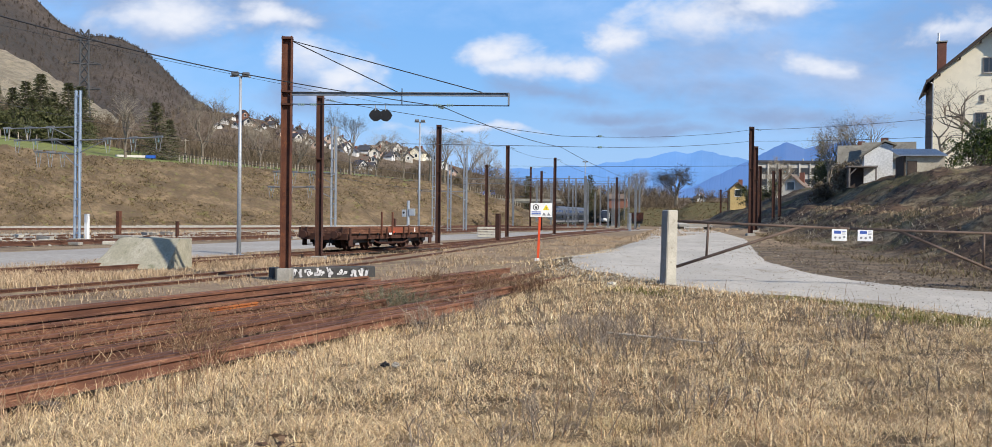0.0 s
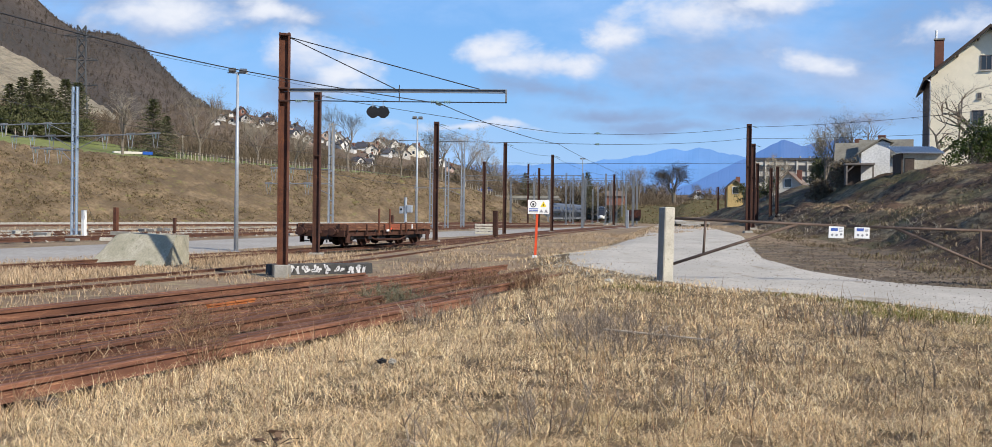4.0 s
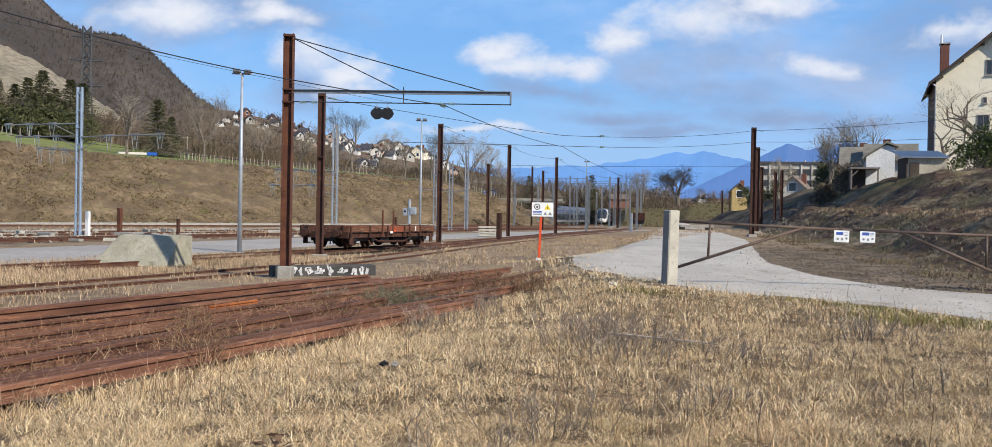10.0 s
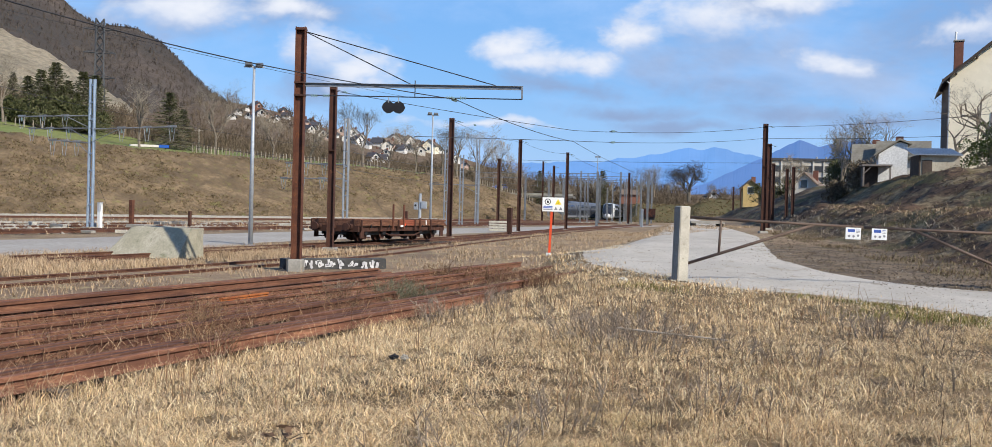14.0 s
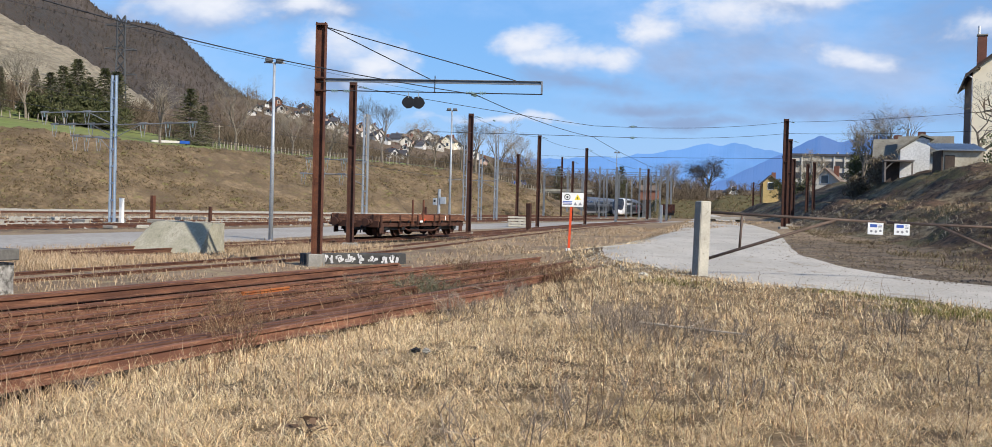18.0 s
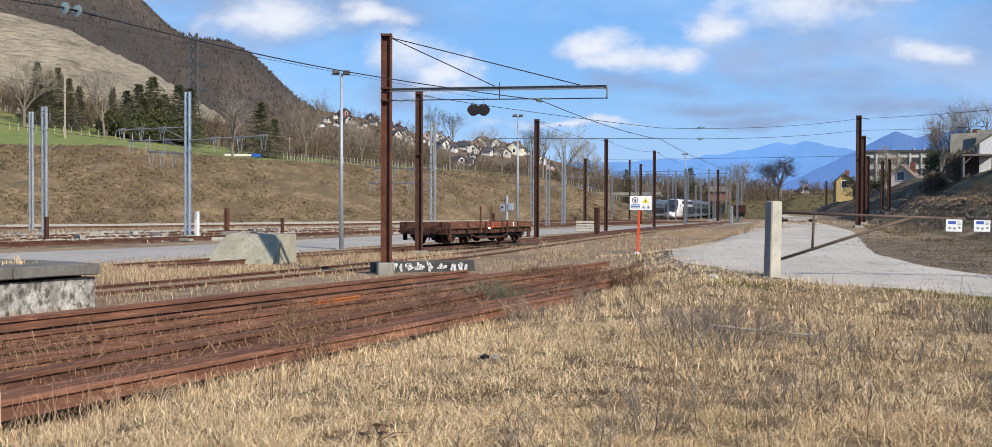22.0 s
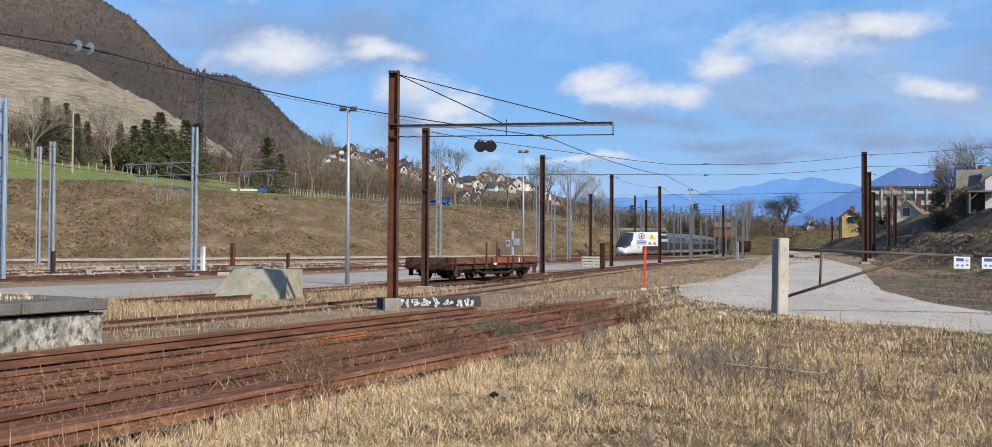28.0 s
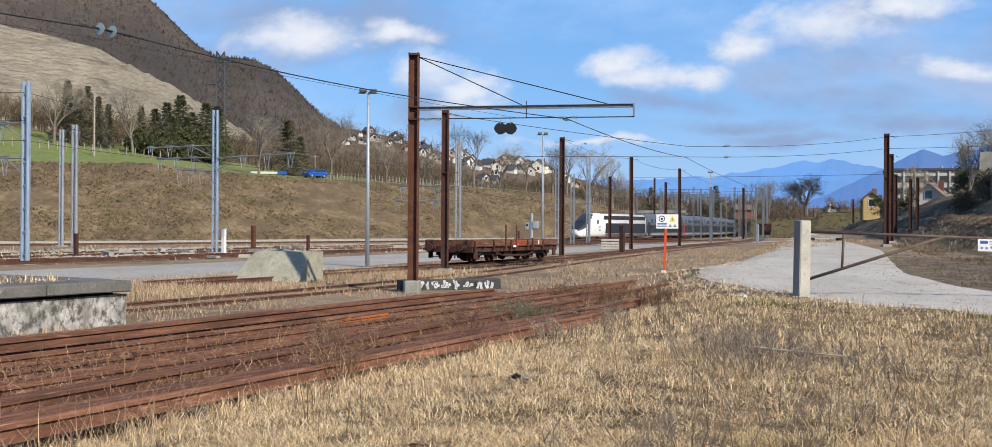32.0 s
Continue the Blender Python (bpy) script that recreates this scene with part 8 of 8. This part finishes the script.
xy = yard_xy(u, v)
grass("dead_stalks", xy, heights(xy), r.uniform(0.2, 0.8, len(xy)), np.full(len(xy), 0.0035), 1.6, REDDISH, "reddish dead stalks growing through the rail stack", "weeds", 211, 0.7, 3)
r = np.random.RandomState(41)
n = 5200
u = 1 + 19 * r.rand(n)
v = -8.3 + 1.7 * r.rand(n) ** 1.5
xy = yard_xy(u, v)
xy = xy[(patchiness(xy, 0.9, 4.0) + r.uniform(-0.3, 0.3, n) > 0.0) & (r.rand(n) < np.where(u > 8, 0.3, 0.9))]
grass("tall_stalks", xy, heights(xy), r.uniform(0.2, 0.6, len(xy)), np.full(len(xy), 0.003), 1.2, PALE_STALK, "tall pale and reddish stalks in front of the rail stack", "weeds", 218, 0.6, 3)
# straw and weeds growing up against the front of the stack
r = np.random.RandomState(48)
n = 7500
u = 3 + 18 * r.rand(n)
v = -7.72 + 0.5 * r.rand(n) ** 1.4
xy = yard_xy(u, v)
xy = xy[patchiness(xy, 0.7, 21.0) + r.uniform(-0.35, 0.45, n) > 0.0]
grass("stack_fringe", xy, heights(xy), r.uniform(0.10, 0.30, len(xy)), np.full(len(xy), 0.0032), 1.8, STRAW, "dry straw grown up against the stacked rails", "grass", 226, 0.8, 3, 1.2)
r = np.random.RandomState(49)
n = 2600
u = 2 + 17 * r.rand(n)
v = -8.4 + 0.9 * r.rand(n)
xy = yard_xy(u, v)
xy = xy[patchiness(xy, 0.5, 23.0) + r.uniform(-0.25, 0.25, n) > 0.05]
grass("stack_weeds", xy, heights(xy) + 0.05, r.uniform(0.25, 0.55, len(xy)), np.full(len(xy), 0.0032), 2.6, PALE_STALK, "pale and reddish dead weeds standing through the front rails", "weeds", 227, 0.8, 4, 1.2)
# yard verges: thin dry tufts between the tracks
r = np.random.RandomState(33)
n = 70000
u = 12 + 95 * r.rand(n) ** 1.5
v = -13.5 - 16.5 * r.rand(n)
xy = yard_xy(u, v)
keep = (patchiness(xy, 0.35, 2.0) + 0.5 * patchiness(xy, 1.3, 5.0) + r.uniform(-0.3, 0.35, n) > 0.06) & ~((u < 15) & (v < -16.2)) & ~((u > 38) & (v < -29.5))
xy, u = xy[keep], u[keep]
near_beam = np.hypot(xy[:, 0] + 5.2, xy[:, 1] - 31.4) < 2.2
grass("verge_grass", xy, heights(xy), r.uniform(0.06, 0.28, len(xy)) * np.where(near_beam, 0.35, 1.0), 0.004 + 0.00016 * u, 1.8, REED, "thin dry grass between the sidings", "grass", 212, 0.8, 2)
r = np.random.RandomState(34)
n = 24000
u = 18 + 20 * r.rand(n)
v = -20.5 - 6.8 * r.rand(n)
xy = yard_xy(u, v)
near = np.hypot(xy[:, 0] + 11.8, xy[:, 1] - 34.2) < 2.6
grass("tall_dry_grass", xy, heights(xy), r.uniform(0.08, 0.34, len(xy)) * np.where(near, 0.45, 1.0), np.full(len(xy), 0.008), 1.2, REED, "tall pale dry grass round the concrete block", "grass", 213, 0.5, 2)
r = np.random.RandomState(35)
n = 9000
u = 14.4 - 20 * r.rand(n)
v = -17.2 - 3.8 * r.rand(n)
xy = yard_xy(u, v)
xy = xy[patchiness(xy, 0.4, 5.0) > -0.05]
grass("dock_grass", xy, np.full(len(xy), 0.86), r.uniform(0.05, 0.25, len(xy)), np.full(len(xy), 0.006), 1.6, STRAW, "dry grass growing on the loading dock", "grass", 214, 0.8, 2)
# mossy green strip along the road's edge
r = np.random.RandomState(37)
n = 16000
y = 11 + 11.5 * r.rand(n)
xy = np.c_[road_edge(y) - 0.2 - 2.6 * r.rand(n) ** 1.3, y]
keep = patchiness(xy, 0.35, 9.0) + r.uniform(-0.2, 0.2, n) > 0.08
xy = xy[keep]
grass("green_grass", xy, heights(xy), r.uniform(0.05, 0.16, len(xy)), np.full(len(xy), 0.007), 1.8, OLIVE, "short mossy green grass along the road edge", "grass", 216, 0.8, 2)
# dry tufts straggling over the ragged margin of the road
r = np.random.RandomState(45)
n = 9000
y = 14 + 34 * r.rand(n) ** 1.3
xy = np.c_[road_edge(y) + r.normal(0.15, 0.55, n), y]
xy = xy[patchiness(xy, 0.9, 11.0) + r.uniform(-0.3, 0.3, n) > 0.08]
grass("margin_grass", xy, heights(xy), r.uniform(0.05, 0.20, len(xy)), 0.003 + 0.00018 * xy[:, 1], 2.4, STRAW, "straggling dry grass over the road margin", "grass", 223, 1.2, 2)
r = np.random.RandomState(46)
n = 9000
y = 15.5 + 36 * r.rand(n) ** 1.2
far_edge = np.interp(y, [10, 15.5, 19.4, 22.3, 24.4, 29, 36, 48, 66], [34, 22, 15.5, 12, 9.8, 9.2, 9.9, 12.5, 16.5])
xy = np.c_[far_edge + r.normal(0.3, 0.9, n), y]
xy = xy[patchiness(xy, 0.6, 15.0) + r.uniform(-0.3, 0.3, n) > 0.1]
grass("margin_grass", xy, heights(xy), r.uniform(0.04, 0.16, len(xy)), 0.004 + 0.00018 * xy[:, 1], 2.4, BANK_GRASS, "sparse dead grass between the road and the trodden soil", "grass", 224, 1.4, 2)
# the weeds of the bank and the road's far side
r = np.random.RandomState(36)
n = 70000
y = 23 + 60 * r.rand(n) ** 1.3
s = -2.0 + 13 * r.rand(n) ** 1.2
xy = np.c_[foot_line(y) + s, y]
keep = patchiness(xy, 0.25, 6.0) + r.uniform(-0.3, 0.3, n) > 0.05
xy, y = xy[keep], y[keep]
grass("bank_grass", xy, heights(xy), r.uniform(0.10, 0.32, len(xy)), 0.005 + 0.00014 * y, 2.0, BANK_GRASS, "patchy dry grass on the earth bank", "grass", 215, 1.5, 2)

# cut branches and brushwood heaped along the foot of the bank
r = np.random.RandomState(47)
n = 5200
y = 38 + 62 * r.rand(n)
xy = np.c_[foot_line(y) + r.normal(1.4, 1.1, n), y]
xy = xy[patchiness(xy, 0.22, 19.0) + r.uniform(-0.25, 0.25, n) > 0.0]
grass("brushwood", xy, heights(xy) + 0.05, r.uniform(0.2, 0.6, len(xy)), 0.004 + 0.00013 * xy[:, 1], 0.6, BRUSHWOOD, "pale cut branches and brushwood at the foot of the bank", "brushwood", 225, 2.3, 2)
# pale dry grass along the lip of the bank's terrace
r = np.random.RandomState(38)
n = 5000
y = 26 + 60 * r.rand(n)
xy = np.c_[foot_line(y) + 4.1 + r.normal(0, 0.35, n), y]
xy = xy[patchiness(xy, 0.3, 2.0) + r.uniform(-0.4, 0.4, n) > -0.1]
grass("terrace_grass", xy, heights(xy), r.uniform(0.08, 0.25, len(xy)), 0.008 + 0.00018 * xy[:, 1], 2.2, REED, "fringe of pale dry grass on the edge of the bank terrace", "grass", 219, 1.0, 2)
# weeds between the far tracks
r = np.random.RandomState(39)
n = 15000
u = 22 + 95 * r.rand(n) ** 1.2
v = -43.5 - 34 * r.rand(n)
xy = yard_xy(u, v)
xy = xy[patchiness(xy, 0.12, 7.0) + 0.6 * patchiness(xy, 0.5, 1.0) + r.uniform(-0.25, 0.25, n) > 0.08]
grass("track_weeds", xy, heights(xy), r.uniform(0.12, 0.5, len(xy)), np.full(len(xy), 0.022), 1.8, REED, "dry weeds growing between the far tracks", "weeds", 220, 0.9, 2)
# stalks tangled over the rails
r = np.random.RandomState(43)
n = 12000
u = r.uniform(-3, 28, n)
v = -13.6 + 5.6 * r.rand(n)
xy = yard_xy(u, v)
xy = xy[patchiness(xy, 0.6, 3.0) + r.uniform(-0.35, 0.35, n) > 0.02]
grass("rail_weeds", xy, heights(xy) + 0.02, r.uniform(0.15, 0.55, len(xy)), np.full(len(xy), 0.0034), 3.0, PALE_STALK, "pale wiry dead weeds tangled over the stacked rails", "weeds", 221, 0.9, 4, 1.2)

# dead litter lying on the low rails in the middle of the stack
r = np.random.RandomState(44)
n = 34000
u = r.uniform(-6, 27, n)
v = -11.9 + 3.7 * r.rand(n)
xy = yard_xy(u, v)
keep = patchiness(xy, 0.45, 6.0) + r.uniform(-0.3, 0.3, n) > -0.1
xy = xy[keep & (r.rand(n) < np.where(u > 17, 0.35, 1.0))]
grass("rail_litter", xy, heights(xy) + r.uniform(0.02, 0.28, len(xy)), r.uniform(0.08, 0.28, len(xy)), np.full(len(xy), 0.0042), 2.6, REDDISH, "reddish-brown dead litter lying over the lower rails", "litter", 222, 1.5, 3, 1.2)


def weed(x, y, w, h, stems, mat, seed, name, label):
    """A clump of stiff branched dead stems."""
    rng = random.Random(seed)
    t = thing(name, pose(x, y, height(x, y) - 0.02), label, "weed", "weed clumps")
    s = Soup()
    for k in range(stems):
        a = rng.uniform(0, 6.2832)
        d = Vector((math.cos(a) * rng.uniform(0, 0.8), math.sin(a) * rng.uniform(0, 0.8), 1)).normalized()
        p = Vector((math.cos(a), math.sin(a), 0)) * w * 0.42 * rng.random()
        length = h * rng.uniform(0.5, 1.0)
        q = p + d * length
        s.stick(p, q, 0.0065, 0.003)
        for i in range(4):
            o = p.lerp(q, rng.uniform(0.3, 1.0))
            e = o + random_turn(rng, d, 0.9) * length * rng.uniform(0.12, 0.35)
            s.stick(o, e, 0.004, 0.002)
            for j in range(2):
                s.stick(o.lerp(e, rng.random()), e + random_turn(rng, d, 1.5) * 0.06, 0.003, 0.0018)
    part("foliage", s.mesh("foliage", mat), None, t)
    return t


rng = random.Random(14)
for x, y, w, h, n, mat in ((1.2, 12.6, 1.6, 0.45, 60, GREY_WEED), (1.8, 12.7, 1.8, 0.40, 55, GREY_WEED), (1.5, 11.6, 1.6, 0.30, 36, GREY_WEED), (2.4, 11.8, 1.6, 0.34, 26, GREY_WEED), (3.3, 11.0, 1.4, 0.32, 12, GREY_WEED), (4.9, 13.6, 1.5, 0.42, 34, GREY_WEED),
                           (-1.0, 17.0, 1.3, 0.45, 34, GREY_WEED), (-0.2, 17.6, 1.2, 0.4, 12, GREY_WEED), (-0.2, 19.9, 1.5, 0.45, 28, GREY_WEED), (5.2, 12.4, 1.8, 0.34, 6, GREY_WEED), (4.2, 9.4, 1.8, 0.30, 6, GREY_WEED),
                           (-1.85, 20.7, 1.4, 0.5, 90, GREEN_WEED), (-2.4, 22.0, 1.3, 0.5, 60, GREEN_WEED), (-3.6, 22.6, 0.8, 0.4, 40, GREY_WEED), (-3.2, 19.2, 0.8, 0.6, 45, REDDISH), (-4.4, 15.0, 0.8, 0.6, 45, REDDISH), (-2.6, 17.0, 0.8, 0.5, 45, REDDISH),
                           (-3.6, 12.6, 0.7, 0.6, 40, REDDISH), (-0.4, 26.5, 1.2, 0.6, 60, REDDISH), (-1.6, 27.5, 1.2, 0.6, 60, REDDISH), (0.8, 24.5, 1.0, 0.5, 60, REDDISH), (0.4, 7.4, 1.2, 0.36, 12, GREY_WEED), (-0.3, 6.4, 1.2, 0.34, 10, GREY_WEED), (1.6, 8.2, 1.4, 0.34, 12, GREY_WEED)):
    weed(x, y, w, h, n, mat, rng.randint(0, 9999), "dead_weed" if mat is not GREEN_WEED else "green_weed",
         {GREY_WEED: "wiry grey-brown dead weed in the dry grass", GREEN_WEED: "grey-green weed growing between the rails", REDDISH: "reddish dead stalks beside the rail stack"}[mat])

# small litter: dark clods, a pale stick, white stones
def clod(x, y, w, mat, seed, label, name="clod", lift=0.05):
    bm = B()
    bmesh.ops.create_icosphere(bm, subdivisions=3, radius=w)
    for v in bm.verts:
        k = 1 + 0.7 * noise.noise(v.co * (2.2 / w) + Vector((seed, 0, 0))) + 0.3 * noise.noise(v.co * (6 / w))
        v.co = Vector((v.co.x * 1.3, v.co.y, v.co.z * 0.7)) * k
    return single(name, bm, mat, pose(x, y, height(x, y) + lift, 0, 0, seed * 40), label, "litter", "litter in the grass")


clod(-1.12, 10.5, 0.036, BLACK, 1, "charred black lump lying in the dry grass", lift=0.08)
clod(-1.02, 10.58, 0.035, CONCRETE, 2, "grey stone beside a charred lump", "stone", 0.06)
# a dead dock plant: thin dark stem with a few curled round leaves
t = thing("dead_dock", pose(-1.42, 6.7, height(-1.42, 6.7) - 0.06) @ Matrix.Diagonal((1.2, 1.2, 0.62, 1)), "dead dock plant with dark curled leaves in the dry grass", "weed", "weed clumps")
DOCK_LEAF = blades("curled_dead_leaves", ((0.12, 0.075, 0.05), (0.07, 0.045, 0.032), (0.20, 0.13, 0.085)), 0.9)
stem, leaves = Soup(), Soup()
rng = random.Random(2)
for a, b in (((0, 0, 0), (0.02, 0, 0.16)), ((0.02, 0, 0.16), (-0.03, 0.02, 0.30)), ((0.02, 0, 0.15), (0.10, -0.02, 0.24)), ((0.02, 0, 0.13), (-0.10, 0.0, 0.22))):
    stem.stick(Vector(a), Vector(b), 0.006, 0.003, 5)
for x, y, z in ((-0.11, 0, 0.22), (-0.05, 0.02, 0.25), (0.0, 0.0, 0.26), (0.05, -0.02, 0.25), (0.10, -0.02, 0.24), (0.03, 0.02, 0.30), (-0.08, 0.0, 0.19), (0.12, 0.0, 0.20), (0.02, -0.03, 0.20)):
    d = Vector((rng.uniform(-1, 1), rng.uniform(-0.4, 0.4), rng.uniform(-0.5, 0.6))).normalized() * 0.075
    leaves.leaf(Vector((x, y, z)), d, random_turn(rng, d.normalized(), 3).normalized() * 0.03)
part("stalk", stem.mesh("stalk", DIRT_SHADE), None, t)
part("foliage", leaves.mesh("foliage", DOCK_LEAF), None, t)
clod(-4.62, 9.95, 0.028, CONCRETE_POST, 5, "small pale stone by the rail stack", "stone", 0.2)
clod(2.6, 22.9, 0.10, CONCRETE_POST, 6, "small pale stone by the road edge", "stone", 0.06)
s = Soup()
s.stick(Vector((1.35, 12.45, 0.60)), Vector((2.6, 12.0, 0.54)), 0.016, 0.009, 6)
s.stick(Vector((1.9, 12.25, 0.57)), Vector((2.2, 12.5, 0.66)), 0.008, 0.004, 4)
ob = tagged(new("dead_branch", s.mesh("dead_branch", FENCE_WOOD)), "pale dead branch lying on the dry grass", "branch")

# loose stones on the road and along its edges
def pebbles(name, places, mat, label, seed):
    rng = random.Random(seed)
    s = Soup()
    for x, y, z, w in places:
        k = len(s.v)
        for dx, dy, dz in ((1, 0, 0), (-0.5, 0.9, 0), (-0.6, -0.8, 0), (0, 0, 1), (0, 0, -0.5)):
            s.v.append(Vector((x + dx * w * rng.uniform(0.6, 1.2), y + dy * w * rng.uniform(0.6, 1.2), z + dz * w * rng.uniform(0.4, 0.9))))
        s.f += [(k, k + 1, k + 3), (k + 1, k + 2, k + 3), (k + 2, k, k + 3), (k + 1, k, k + 4), (k + 2, k + 1, k + 4), (k, k + 2, k + 4)]
    return tagged(new(name, s.mesh(name, mat)), label, "stones", kind="stuff")


rng = random.Random(60)
spots = []
for _ in range(3000):
    y = 15 + 60 * rng.random() ** 1.6
    x = float(road_edge(y)) + 9.5 * rng.random() if y < 48 else 5 + (y - 48) * 0.2 + 8 * rng.random()
    spots.append((x, y, height(x, y) + 0.025, rng.uniform(0.006, 0.018) * (1.8 if rng.random() < 0.06 else 1)))
pebbles("road_stones", spots, CONCRETE_POST, "loose pale stones on the gravel road", 61)
spots = []
for _ in range(4200):
    y = 23 + 40 * rng.random() ** 1.4
    s0 = rng.uniform(-4.5, 5.5)
    x = foot_line(y) + s0
    spots.append((x, y, height(x, y) + 0.01, rng.uniform(0.012, 0.05)))
pebbles("bank_stones", spots, SOIL_DARK, "stones and clods at the foot of the earth bank", 62)

rng = random.Random(67)
spots = []
for _ in range(2600):
    y = 14 + 40 * rng.random() ** 1.4
    x = float(road_edge(y)) + rng.gauss(0.2, 0.6)
    spots.append((x, y, height(x, y) + 0.012, rng.uniform(0.012, 0.04)))
pebbles("margin_stones", spots, CONCRETE_POST, "pale gravel spilled along the road margin", 68)
rng = random.Random(63)
spots = []
for _ in range(2600):
    y = 15 + 45 * rng.random() ** 1.6
    x = float(road_edge(y)) + 9.0 * rng.random()
    spots.append((x, y, height(x, y) + 0.022, rng.uniform(0.006, 0.018)))
pebbles("road_grit", spots, DIRT_SHADE, "dark grit and clods scattered over the gravel road", 64)
spots = []
for _ in range(5200):
    az = rng.uniform(-44, -3)
    p = polar(az, table(az, FOOT) - 1 - 17 * rng.random() ** 1.3)
    spots.append((p.x, p.y, 0.05, rng.uniform(0.08, 0.32)))
pebbles("foot_rubble", spots, CONCRETE, "pale rubble and ballast along the foot of the embankment", 65)
spots = []
for _ in range(9000):
    u, v = 12 + 110 * rng.random() ** 1.2, rng.uniform(-68, -44)
    p = yard(u, v)
    if noise.noise((p.x * 0.12, p.y * 0.12, 4)) > -0.15:
        spots.append((p.x, p.y, 0.02, rng.uniform(0.05, 0.19)))
pebbles("track_ballast", spots, CONCRETE, "pale grey ballast and rubble between the far tracks", 66)
# oily ballast under the parked wagon, with the wagon's shadow in its dark colour
c = yard(48.2, -25.55)
bm = B()
bmesh.ops.create_grid(bm, x_segments=6, y_segments=24, size=0.5, matrix=Matrix.Diagonal((3.0, 14.0, 1, 1)))
for v in bm.verts:
    v.co.x += 0.35 * noise.noise((v.co.x, v.co.y, 2.0))
    v.co.z += 0.03 * noise.noise((v.co.x * 2, v.co.y * 2, 5.0))
single("oily_shaded_ballast", bm, DIRT_SHADE, pose(c.x, c.y, 0.07, 0, 0, -21.6), "dark oil-soaked ballast with painted shade under the flat wagon", "ballast", kind="structure")

# ---- what moves: the train, rolling in at a steady pace, and a car on the track above ----
def motions():
    for k, car in enumerate(CARS):
        back = sum(LENGTHS[:k])
        walk(car, [(t, car_pose(NOSE_END - SPEED * (32 - t) - back, LENGTHS[k])) for t in range(0, 33, 2)])
    walk(blue_car, [(t, car_place(az, r)) for t, az, r in CAR_WAY])


motions()
